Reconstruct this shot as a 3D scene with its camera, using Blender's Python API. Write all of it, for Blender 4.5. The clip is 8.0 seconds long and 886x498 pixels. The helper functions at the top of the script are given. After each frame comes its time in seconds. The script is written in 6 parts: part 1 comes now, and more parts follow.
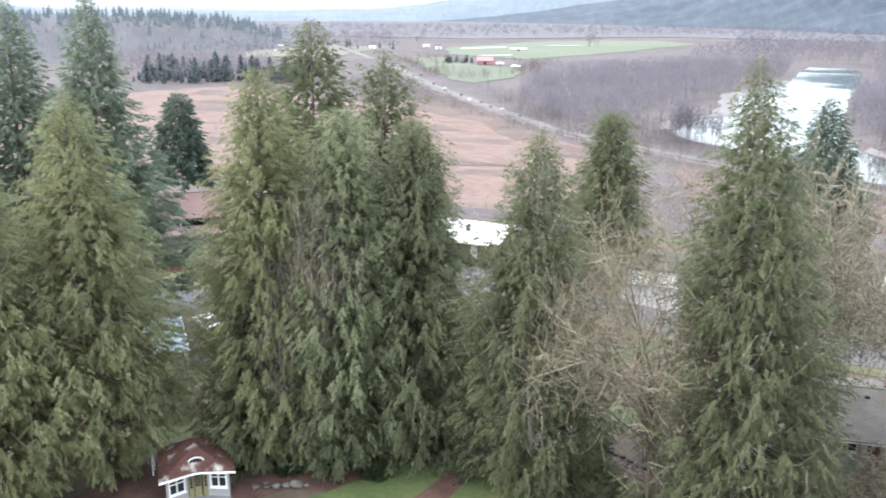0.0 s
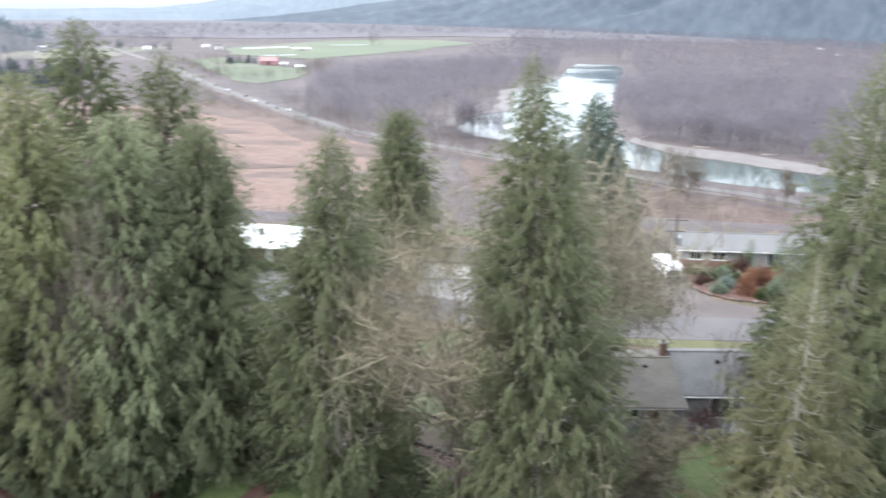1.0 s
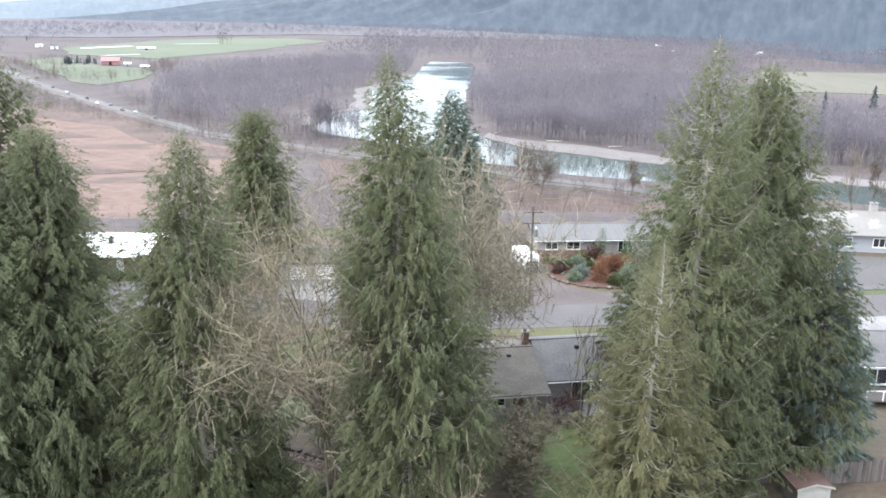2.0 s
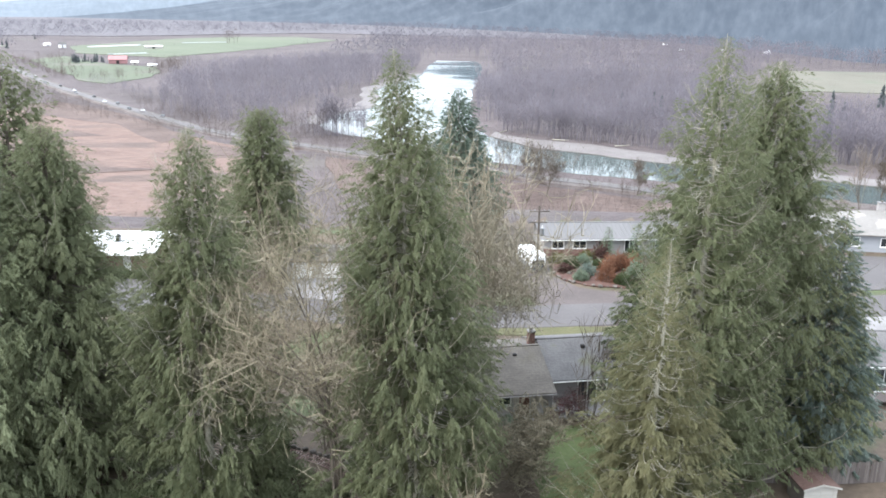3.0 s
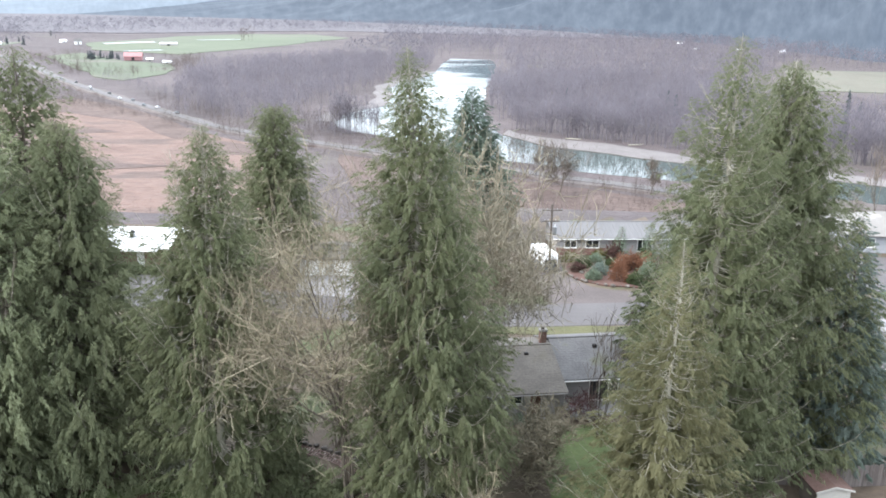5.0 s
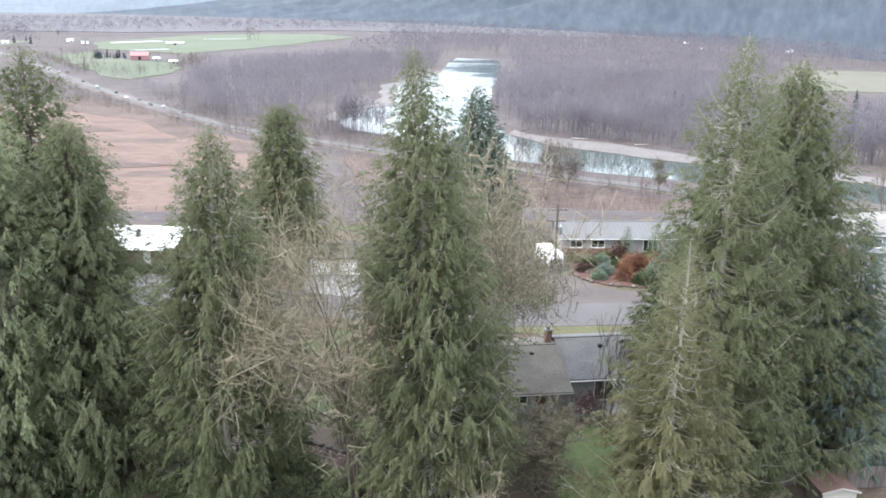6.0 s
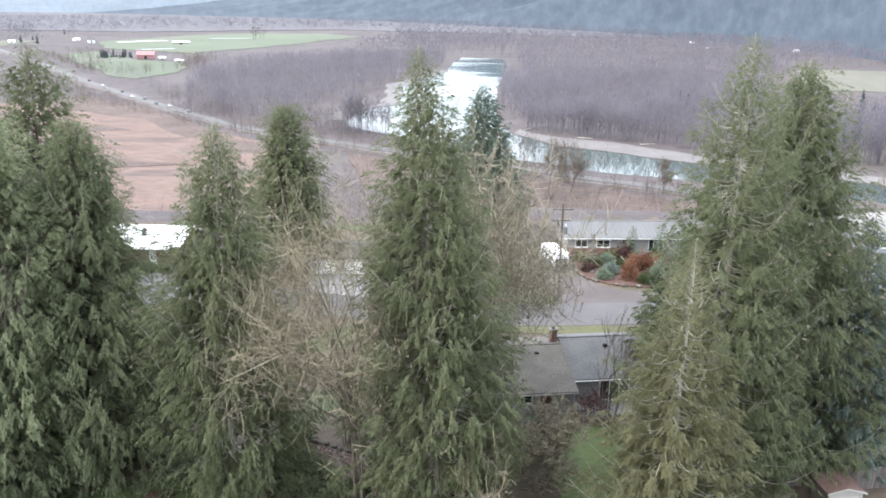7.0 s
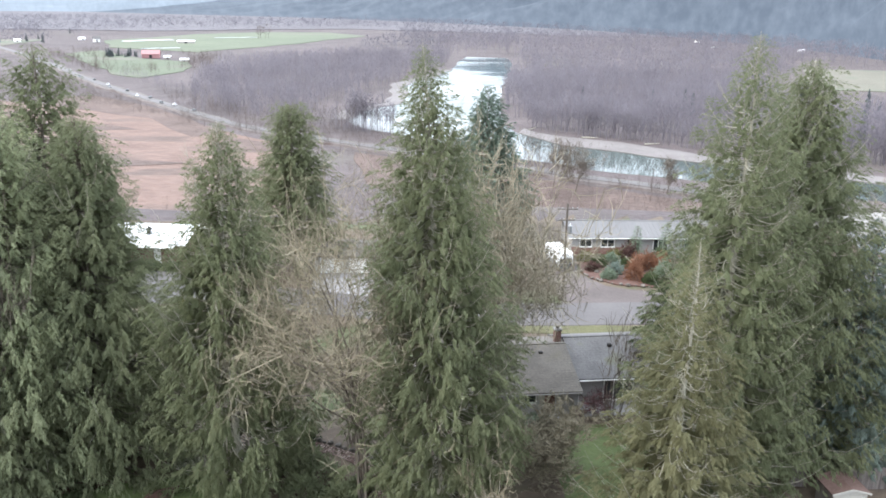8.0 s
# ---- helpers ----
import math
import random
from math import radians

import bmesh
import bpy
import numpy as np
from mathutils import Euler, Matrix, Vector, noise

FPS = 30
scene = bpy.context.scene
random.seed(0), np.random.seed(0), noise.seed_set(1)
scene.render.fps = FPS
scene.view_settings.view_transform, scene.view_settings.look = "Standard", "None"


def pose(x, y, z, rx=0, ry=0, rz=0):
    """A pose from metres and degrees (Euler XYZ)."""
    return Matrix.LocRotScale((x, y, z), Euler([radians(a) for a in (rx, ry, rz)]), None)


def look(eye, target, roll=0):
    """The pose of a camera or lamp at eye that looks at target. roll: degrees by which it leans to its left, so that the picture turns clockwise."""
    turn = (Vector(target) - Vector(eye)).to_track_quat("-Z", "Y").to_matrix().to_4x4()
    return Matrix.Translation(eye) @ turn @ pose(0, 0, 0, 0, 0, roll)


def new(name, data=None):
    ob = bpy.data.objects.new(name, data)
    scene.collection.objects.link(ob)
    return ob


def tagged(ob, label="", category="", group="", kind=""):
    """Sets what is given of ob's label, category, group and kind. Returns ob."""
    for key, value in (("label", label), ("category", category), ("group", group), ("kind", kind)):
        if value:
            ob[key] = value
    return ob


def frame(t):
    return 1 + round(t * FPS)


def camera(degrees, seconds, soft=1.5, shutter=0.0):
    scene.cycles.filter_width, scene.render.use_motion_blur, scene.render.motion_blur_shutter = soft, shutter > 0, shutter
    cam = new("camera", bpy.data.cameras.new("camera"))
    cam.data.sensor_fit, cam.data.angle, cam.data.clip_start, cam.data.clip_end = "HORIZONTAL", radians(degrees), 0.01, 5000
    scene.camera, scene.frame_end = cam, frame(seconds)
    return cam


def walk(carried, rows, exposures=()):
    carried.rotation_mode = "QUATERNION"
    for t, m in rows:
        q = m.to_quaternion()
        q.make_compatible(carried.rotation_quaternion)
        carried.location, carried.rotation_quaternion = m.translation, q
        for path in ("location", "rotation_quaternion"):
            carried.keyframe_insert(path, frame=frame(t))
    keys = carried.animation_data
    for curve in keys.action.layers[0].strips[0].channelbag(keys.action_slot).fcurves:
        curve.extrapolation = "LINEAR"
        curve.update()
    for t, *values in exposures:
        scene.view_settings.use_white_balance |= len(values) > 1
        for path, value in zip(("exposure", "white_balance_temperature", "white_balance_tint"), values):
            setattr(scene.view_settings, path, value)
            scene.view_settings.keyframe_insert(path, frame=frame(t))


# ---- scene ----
# ---- camera ----
EYE = (0.0, 0.0, 34.0)
cam = camera(54.87, 8.0, soft=1.7, shutter=0.5)
# seconds, turn to the right, tilt, lean (degrees)
TURNS = [
    (0.0, -23.12, -15.87, 0.15), (0.1, -22.5, -15.87, 0.17), (0.2, -21.7, -15.87, 0.2), (0.3, -20.6, -15.86, 0.23),
    (0.4, -19.2, -15.86, 0.26), (0.5, -17.67, -15.86, 0.29), (0.6, -15.95, -15.85, 0.32), (0.7, -14.2, -15.84, 0.35),
    (0.8, -12.45, -15.84, 0.38), (0.9, -10.7, -15.83, 0.41), (1.0, -8.98, -15.83, 0.44), (1.1, -7.22, -15.81, 0.46),
    (1.2, -5.45, -15.8, 0.48), (1.3, -3.7, -15.78, 0.5), (1.4, -1.98, -15.76, 0.53), (1.5, -0.41, -15.75, 0.55),
    (1.6, 0.5, -15.78, 0.56), (1.7, 0.72, -15.82, 0.56), (1.9, 0.66, -15.86, 0.57), (2.3, 0.48, -15.9, 0.58), (2.8, 0.27, -15.94, 0.59),
    (3.0, 0.19, -15.95, 0.59), (3.5, 0.0, -16.01, 0.65), (4.0, -0.24, -16.04, 0.7), (4.5, -0.455, -16.06, 0.74),
    (5.2, -0.75, -16.09, 0.77), (6.0, -1.05, -16.12, 0.79), (6.5, -1.228, -16.14, 0.79), (7.0, -1.406, -16.16, 0.78),
    (7.5, -1.589, -16.18, 0.79), (8.0, -1.705, -16.21, 0.81),
]


def aimed(turn, tilt, lean):
    a, e = radians(turn), radians(tilt)
    way = Vector((math.sin(a) * math.cos(e), math.cos(a) * math.cos(e), math.sin(e)))
    return look(EYE, Vector(EYE) + way * 100, lean)


walk(cam, [(t, aimed(a, e, r)) for t, a, e, r in TURNS], exposures=[(0.0, 1.95), (0.5, 1.9), (1.5, 1.84), (8.0, 1.83)])

# ---- daylight: a bright overcast sky ----
world = bpy.data.worlds.new("sky")
scene.world = world
world.use_nodes = True
wn, wl = world.node_tree.nodes, world.node_tree.links
wn.clear()
sky = wn.new("ShaderNodeTexSky")
sky.sky_type, sky.sun_disc = "NISHITA", False
sky.sun_elevation, sky.sun_rotation = radians(42), radians(-115)
sky.altitude, sky.air_density, sky.dust_density = 50, 1.0, 2.5
coord = wn.new("ShaderNodeTexCoord")
stretch = wn.new("ShaderNodeMapping")
stretch.inputs["Scale"].default_value = (1.0, 1.0, 5.0)
cloud = wn.new("ShaderNodeTexNoise")
cloud.inputs["Scale"].default_value, cloud.inputs["Detail"].default_value, cloud.inputs["Roughness"].default_value = 2.2, 8, 0.55
ramp = wn.new("ShaderNodeValToRGB")
ramp.color_ramp.elements[0].position, ramp.color_ramp.elements[0].color = 0.25, (0.55, 0.55, 0.55, 1)
ramp.color_ramp.elements[1].position, ramp.color_ramp.elements[1].color = 0.62, (0.96, 0.96, 0.96, 1)
mix = wn.new("ShaderNodeMix")
mix.data_type = "RGBA"
mix.inputs[7].default_value = (9.2, 10.25, 11.6, 1)
back = wn.new("ShaderNodeBackground")
back.inputs["Strength"].default_value = 0.09
out = wn.new("ShaderNodeOutputWorld")
wl.new(coord.outputs["Generated"], stretch.inputs["Vector"])
wl.new(stretch.outputs["Vector"], cloud.inputs["Vector"])
wl.new(cloud.outputs["Fac"], ramp.inputs["Fac"])
wl.new(ramp.outputs["Color"], mix.inputs[0])
wl.new(sky.outputs["Color"], mix.inputs[6])
# an overcast sky is palest and dimmest along the horizon and brightest overhead
height = wn.new("ShaderNodeSeparateXYZ")
wl.new(coord.outputs["Generated"], height.inputs["Vector"])
low_sky = wn.new("ShaderNodeMapRange")
low_sky.inputs["From Max"].default_value, low_sky.inputs["To Min"].default_value, low_sky.inputs["To Max"].default_value = 0.05, 0.38, 1.0
wl.new(height.outputs["Z"], low_sky.inputs["Value"])
high_sky = wn.new("ShaderNodeMath")
high_sky.operation = "MULTIPLY_ADD"
high_sky.inputs[1].default_value = 0.55
wl.new(height.outputs["Z"], high_sky.inputs[0])
wl.new(low_sky.outputs["Result"], high_sky.inputs[2])
dome = wn.new("ShaderNodeVectorMath")
dome.operation = "SCALE"
wl.new(mix.outputs[2], dome.inputs[0])
wl.new(high_sky.outputs[0], dome.inputs["Scale"])
wl.new(dome.outputs["Vector"], back.inputs["Color"])
wl.new(back.outputs["Background"], out.inputs["Surface"])

sun_data = bpy.data.lights.new("sun", "SUN")
sun_data.energy, sun_data.angle, sun_data.color = 1.4, radians(40), (1.0, 0.96, 0.9)
sun = new("sun", sun_data)
sun.matrix_world = look((-60, -28, 120), (0, 0, 120 - 60))


# ---- materials ----
def material(name, dark, light, scale=1.0, rough=0.85, bump=0.3, big=0.12, island=0.0, metal=0.0, spec=0.3, stain=None, object_random=0.0, stretch=(1, 1, 1), grain=0.9):
    """A mottled surface: grain between two colours, a larger drift of tone, and fine relief. scale: grains a metre."""
    m = bpy.data.materials.new(name)
    m.use_nodes = True
    n, l = m.node_tree.nodes, m.node_tree.links
    bsdf = n["Principled BSDF"]
    bsdf.inputs["Roughness"].default_value, bsdf.inputs["Metallic"].default_value = rough, metal
    bsdf.inputs["Specular IOR Level"].default_value = spec
    geo = n.new("ShaderNodeNewGeometry")
    place = n.new("ShaderNodeMapping")
    place.inputs["Scale"].default_value = stretch
    l.new(geo.outputs["Position"], place.inputs["Vector"])
    fine = n.new("ShaderNodeTexNoise")
    fine.inputs["Scale"].default_value, fine.inputs["Detail"].default_value, fine.inputs["Roughness"].default_value = scale, 6, 0.65
    wide = n.new("ShaderNodeTexNoise")
    wide.inputs["Scale"].default_value, wide.inputs["Detail"].default_value = scale * big, 3
    l.new(place.outputs["Vector"], fine.inputs["Vector"])
    l.new(place.outputs["Vector"], wide.inputs["Vector"])
    add = n.new("ShaderNodeMath")
    add.operation = "MULTIPLY_ADD"
    add.inputs[1].default_value, add.inputs[2].default_value = grain, 0.45 - grain / 2
    l.new(fine.outputs["Fac"], add.inputs[0])
    add2 = n.new("ShaderNodeMath")
    add2.operation = "MULTIPLY_ADD"
    add2.inputs[1].default_value = 0.9
    l.new(wide.outputs["Fac"], add2.inputs[0])
    l.new(add.outputs[0], add2.inputs[2])
    last = add2.outputs[0]
    for amount, node, socket in ((island, geo, "Random Per Island"), (object_random, None, "Random")):
        if amount:
            node = node or n.new("ShaderNodeObjectInfo")
            more = n.new("ShaderNodeMath")
            more.operation = "MULTIPLY_ADD"
            more.inputs[1].default_value = amount
            l.new(node.outputs[socket], more.inputs[0])
            l.new(last, more.inputs[2])
            less = n.new("ShaderNodeMath")
            less.operation = "SUBTRACT"
            less.inputs[1].default_value = amount / 2
            l.new(more.outputs[0], less.inputs[0])
            last = less.outputs[0]
    r = n.new("ShaderNodeValToRGB")
    r.color_ramp.elements[0].position, r.color_ramp.elements[0].color = 0.55, (*dark, 1)
    r.color_ramp.elements[1].position, r.color_ramp.elements[1].color = 1.0, (*light, 1)
    fit01 = n.new("ShaderNodeMapRange")
    fit01.inputs["From Min"].default_value, fit01.inputs["From Max"].default_value = 0.0, 1.25
    l.new(last, fit01.inputs["Value"])
    l.new(fit01.outputs["Result"], r.inputs["Fac"])
    colour = r.outputs["Color"]
    if stain:
        patch = n.new("ShaderNodeTexNoise")
        patch.inputs["Scale"].default_value, patch.inputs["Detail"].default_value = stain[1], 5
        l.new(place.outputs["Vector"], patch.inputs["Vector"])
        edge = n.new("ShaderNodeMapRange")
        edge.inputs["From Min"].default_value, edge.inputs["From Max"].default_value = stain[2], stain[2] + 0.12
        l.new(patch.outputs["Fac"], edge.inputs["Value"])
        mx = n.new("ShaderNodeMix")
        mx.data_type = "RGBA"
        mx.inputs[7].default_value = (*stain[0], 1)
        l.new(edge.outputs["Result"], mx.inputs[0])
        l.new(colour, mx.inputs[6])
        colour = mx.outputs[2]
    l.new(colour, bsdf.inputs["Base Color"])
    if bump:
        b = n.new("ShaderNodeBump")
        b.inputs["Strength"].default_value, b.inputs["Distance"].default_value = bump, 0.4 / scale
        l.new(fine.outputs["Fac"], b.inputs["Height"])
        l.new(b.outputs["Normal"], bsdf.inputs["Normal"])
    return m


def leaf_material(name, dark, light, glow=0.6, scale=0.8, island=0.14):
    """Foliage: each spray has a tone of its own, and a little light passes through."""
    m = material(name, dark, light, scale=scale, rough=0.75, bump=0.0, big=0.3, island=island, spec=0.2, grain=1.0)
    n, l = m.node_tree.nodes, m.node_tree.links
    bsdf = n["Principled BSDF"]
    thin = n.new("ShaderNodeBsdfTranslucent")
    l.new(bsdf.inputs["Base Color"].links[0].from_socket, thin.inputs["Color"])
    both = n.new("ShaderNodeMixShader")
    both.inputs[0].default_value = glow
    l.new(bsdf.outputs[0], both.inputs[1])
    l.new(thin.outputs[0], both.inputs[2])
    l.new(both.outputs[0], n["Material Output"].inputs["Surface"])
    return m


M = {}
M["soil"] = material("soil", (0.0577, 0.0423, 0.0308), (0.123, 0.0924, 0.0655), 1.2, stain=((0.0539, 0.0655, 0.027), 0.12, 0.52))
M["valley"] = material("valley_brush", (0.055, 0.043, 0.043), (0.108, 0.086, 0.085), 0.12, bump=0.8, stain=((0.092, 0.08, 0.069), 0.01, 0.58))
M["verge"] = material("dull_verge_grass", (0.06, 0.058, 0.026), (0.096, 0.092, 0.043), 2.0, bump=0.5, stain=((0.0924, 0.0809, 0.0462), 0.4, 0.6))
M["lawn"] = material("lawn", (0.05, 0.07, 0.024), (0.094, 0.118, 0.042), 2.0, bump=0.5, stain=((0.1, 0.0924, 0.0385), 0.3, 0.62))
M["asphalt"] = material("asphalt", (0.0625, 0.0555, 0.055), (0.095, 0.0855, 0.085), 3.0, rough=0.7, bump=0.15, big=0.05)
M["gravel"] = material("gravel_drive", (0.064, 0.052, 0.049), (0.108, 0.089, 0.085), 4.0, rough=0.9, bump=0.4, big=0.05)
M["concrete"] = material("concrete", (0.154, 0.146, 0.146), (0.231, 0.223, 0.219), 2.5, bump=0.2)
M["marsh"] = material("reed_marsh", (0.11, 0.07, 0.057), (0.202, 0.135, 0.111), 0.25, bump=1.0, big=0.12, stain=((0.0886, 0.0616, 0.0516), 0.03, 0.5), stretch=(0.6, 1.2, 1))
M["marsh_brush"] = material("marsh_brush", (0.068, 0.046, 0.039), (0.135, 0.095, 0.081), 0.3, bump=0.9, big=0.15)
M["green"] = material("pasture", (0.07, 0.083, 0.052), (0.108, 0.118, 0.078), 0.06, bump=0.2, stain=((0.118, 0.104, 0.09), 0.011, 0.57), stretch=(0.5, 1, 1))
M["stubble"] = material("stubble_field", (0.095, 0.087, 0.067), (0.135, 0.125, 0.097), 0.05, bump=0.2, stain=((0.0847, 0.0963, 0.0655), 0.012, 0.53))
M["sand"] = material("gravel_bar", (0.112, 0.099, 0.095), (0.17, 0.154, 0.149), 0.3, bump=0.4)
M["bark"] = material("bark", (0.072, 0.059, 0.047), (0.145, 0.12, 0.097), 6.0, bump=0.6, stretch=(1, 1, 0.2))
M["limb"] = material("bare_limb", (0.2, 0.188, 0.148), (0.37, 0.35, 0.285), 3.0, bump=0.2, island=0.4)
M["twig"] = material("mossy_twig", (0.12, 0.102, 0.07), (0.235, 0.203, 0.143), 1.5, bump=0.0, island=0.6)
M["alder_twig"] = material("alder_twig", (0.14, 0.123, 0.088), (0.27, 0.238, 0.175), 1.5, bump=0.0, island=0.5)
M["twig_maroon"] = material("maroon_twig", (0.05, 0.02, 0.022), (0.115, 0.052, 0.052), 1.5, bump=0.0, island=0.5)
M["twig_red"] = material("reddish_twig", (0.123, 0.1, 0.0809), (0.262, 0.219, 0.181), 1.5, bump=0.0, island=0.5)
# haze is put into these two twig colours: paler and bluer with distance
M["wood_hazed"] = leaf_material("bare_wood", (0.147, 0.132, 0.147), (0.226, 0.206, 0.227), 0.6, 0.14, 0.06)
M["wood_distant_hazed"] = leaf_material("hazed_distant_bare_wood", (0.128, 0.119, 0.137), (0.166, 0.155, 0.178), 0.6, 0.05, 0.04)
M["wood_bank"] = leaf_material("bare_bank_wood", (0.077, 0.0616, 0.0554), (0.162, 0.132, 0.119), 0.5)
M["cedar"] = leaf_material("cedar_leaf", (0.137, 0.153, 0.088), (0.189, 0.203, 0.119))
M["cedar_olive"] = leaf_material("olive_cedar_leaf", (0.193, 0.204, 0.109), (0.264, 0.273, 0.147))
M["cedar_brown"] = leaf_material("brownish_cedar_leaf", (0.125, 0.121, 0.066), (0.2, 0.194, 0.108))
M["cedar_mid"] = leaf_material("dull_cedar_leaf", (0.221, 0.246, 0.146), (0.302, 0.323, 0.197))
M["cedar_grey"] = leaf_material("grey_cedar_leaf", (0.124, 0.139, 0.077), (0.178, 0.190, 0.109))
M["fir"] = leaf_material("fir_needle", (0.158, 0.197, 0.142), (0.239, 0.278, 0.201))
M["fir_dark"] = leaf_material("dark_fir_needle", (0.108, 0.146, 0.112), (0.164, 0.206, 0.159))
M["spruce"] = leaf_material("blue_spruce_needle", (0.122, 0.154, 0.131), (0.214, 0.258, 0.221))
M["shrub"] = leaf_material("shrub_leaf", (0.0385, 0.0539, 0.0262), (0.104, 0.127, 0.0601))
# pale blue-grey needles: the haze over far conifers is in this colour
M["fir_hazed"] = leaf_material("hazed_far_fir_needle", (0.077, 0.0909, 0.0939), (0.131, 0.148, 0.15))
M["gold"] = leaf_material("gold_leaf", (0.077, 0.077, 0.0231), (0.185, 0.169, 0.0539))
M["red_leaf"] = leaf_material("red_leaf", (0.0693, 0.0385, 0.0331), (0.162, 0.0963, 0.0847))
M["rust_leaf"] = leaf_material("rust_leaf", (0.151, 0.074, 0.046), (0.315, 0.162, 0.100))
M["roof_grey"] = material("grey_shingle", (0.0862, 0.0816, 0.0809), (0.154, 0.146, 0.144), 5.0, bump=0.5, big=0.08, stain=((0.1, 0.1, 0.0616), 0.4, 0.6))
M["roof_worn"] = material("worn_brown_shingle", (0.077, 0.0678, 0.0601), (0.154, 0.135, 0.115), 5.0, bump=0.5, big=0.08, stain=((0.1, 0.088, 0.066), 0.35, 0.6))
M["roof_metal"] = material("pale_metal_roof", (0.092, 0.088, 0.088), (0.128, 0.123, 0.123), 1.2, rough=0.6, bump=0.1, stretch=(4, 0.3, 1))
M["roof_white"] = material("white_membrane_roof", (0.72, 0.72, 0.72), (0.82, 0.82, 0.82), 0.8, rough=0.6, bump=0.1, stain=((0.5, 0.5, 0.48), 0.4, 0.66))
M["roof_cream"] = material("weathered_cream_roof", (0.148, 0.138, 0.128), (0.196, 0.183, 0.171), 2.0, rough=0.7, bump=0.2, stain=((0.3, 0.28, 0.25), 0.4, 0.6))
M["roof_red"] = material("red_brown_shingle", (0.0577, 0.0231, 0.0185), (0.123, 0.0577, 0.0462), 5.0, bump=0.5, big=0.1, stain=((0.385, 0.362, 0.323), 0.9, 0.57))
M["roof_brown"] = material("plain_brown_shingle", (0.07, 0.04, 0.032), (0.13, 0.082, 0.068), 5.0, bump=0.5, big=0.1)
M["roof_rose"] = material("faded_rose_shingle", (0.088, 0.052, 0.047), (0.14, 0.09, 0.082), 4.0, bump=0.4, big=0.1)
M["siding_grey"] = material("grey_painted_siding", (0.24, 0.227, 0.222), (0.33, 0.315, 0.308), 3.0, rough=0.7, bump=0.25, stretch=(0.4, 0.4, 5))
M["siding_pale"] = material("pale_blue_white_siding", (0.22, 0.228, 0.245), (0.28, 0.288, 0.305), 3.0, rough=0.7, bump=0.2, stretch=(0.4, 0.4, 5))
M["siding_green"] = material("dark_green_siding", (0.045, 0.066, 0.055), (0.085, 0.112, 0.095), 3.0, rough=0.7, bump=0.2, stretch=(0.4, 0.4, 5))
M["siding_cream"] = material("cream_painted_siding", (0.293, 0.277, 0.25), (0.385, 0.366, 0.331), 3.0, rough=0.7, bump=0.2, stretch=(0.4, 0.4, 5))
M["siding_blue"] = material("pale_blue_panel", (0.169, 0.216, 0.262), (0.231, 0.277, 0.323), 1.5, rough=0.6, bump=0.1)
M["siding_olive"] = material("olive_painted_wood", (0.154, 0.139, 0.0693), (0.231, 0.208, 0.115), 4.0, rough=0.6, bump=0.2)
M["brick"] = material("red_brick", (0.123, 0.0655, 0.0539), (0.223, 0.131, 0.112), 7.0, bump=0.4, big=0.1)
M["trim"] = material("white_painted_trim", (0.66, 0.65, 0.63), (0.8, 0.79, 0.77), 4.0, rough=0.55, bump=0.1)
# dark paint of vents; in porches and openings its near-black stands for shade
M["dark"] = material("dark_paint_and_recess_shade", (0.0139, 0.0123, 0.0123), (0.0347, 0.0308, 0.0308), 3.0, rough=0.8, bump=0.1)
M["door_red"] = material("dark_red_door", (0.077, 0.0231, 0.0231), (0.123, 0.0385, 0.0385), 4.0, rough=0.5, bump=0.1)
M["glass"] = material("window_glass", (0.0154, 0.0177, 0.0208), (0.0347, 0.0385, 0.0423), 0.8, rough=0.08, bump=0.0, spec=0.6)
M["fence_wood"] = material("weathered_board", (0.085, 0.07, 0.064), (0.165, 0.142, 0.13), 6.0, bump=0.4, object_random=0.5, stretch=(1, 1, 0.15))
M["fence_red"] = material("red_brown_board", (0.0924, 0.0385, 0.0308), (0.154, 0.0693, 0.0577), 6.0, bump=0.4, object_random=0.4, stretch=(1, 1, 0.15))
M["pole_wood"] = material("pole_timber", (0.0616, 0.0501, 0.0423), (0.131, 0.112, 0.0963), 6.0, bump=0.4, stretch=(1, 1, 0.1))
M["steel"] = material("galvanised_steel", (0.216, 0.223, 0.231), (0.323, 0.331, 0.339), 3.0, rough=0.45, metal=0.7, bump=0.05)
M["rubber"] = material("tyre_rubber", (0.0154, 0.0154, 0.0154), (0.0347, 0.0347, 0.0347), 8.0, rough=0.85, bump=0.2)
M["white_body"] = material("white_coachwork", (0.7, 0.7, 0.7), (0.8, 0.8, 0.8), 1.0, rough=0.35, bump=0.0)
M["grey_body"] = material("dark_grey_coachwork", (0.0385, 0.0423, 0.0462), (0.077, 0.077, 0.0847), 1.0, rough=0.3, bump=0.0)
M["stone"] = material("garden_rock", (0.07, 0.06, 0.052), (0.155, 0.137, 0.122), 3.0, bump=0.6, big=0.3, object_random=0.5)
M["brick_path"] = material("path_brick", (0.169, 0.108, 0.0924), (0.323, 0.254, 0.231), 4.0, bump=0.3, object_random=0.6)
M["mulch"] = material("red_brown_mulch", (0.0539, 0.027, 0.0216), (0.123, 0.0693, 0.0539), 6.0, bump=0.6, big=0.1)
M["shoulder"] = material("gravel_shoulder", (0.085, 0.07, 0.065), (0.14, 0.118, 0.11), 0.5, bump=0.4, big=0.2, stain=((0.07, 0.052, 0.047), 0.09, 0.52))
M["highway"] = material("highway_asphalt", (0.072, 0.064, 0.061), (0.104, 0.094, 0.09), 0.6, rough=0.65, bump=0.1)


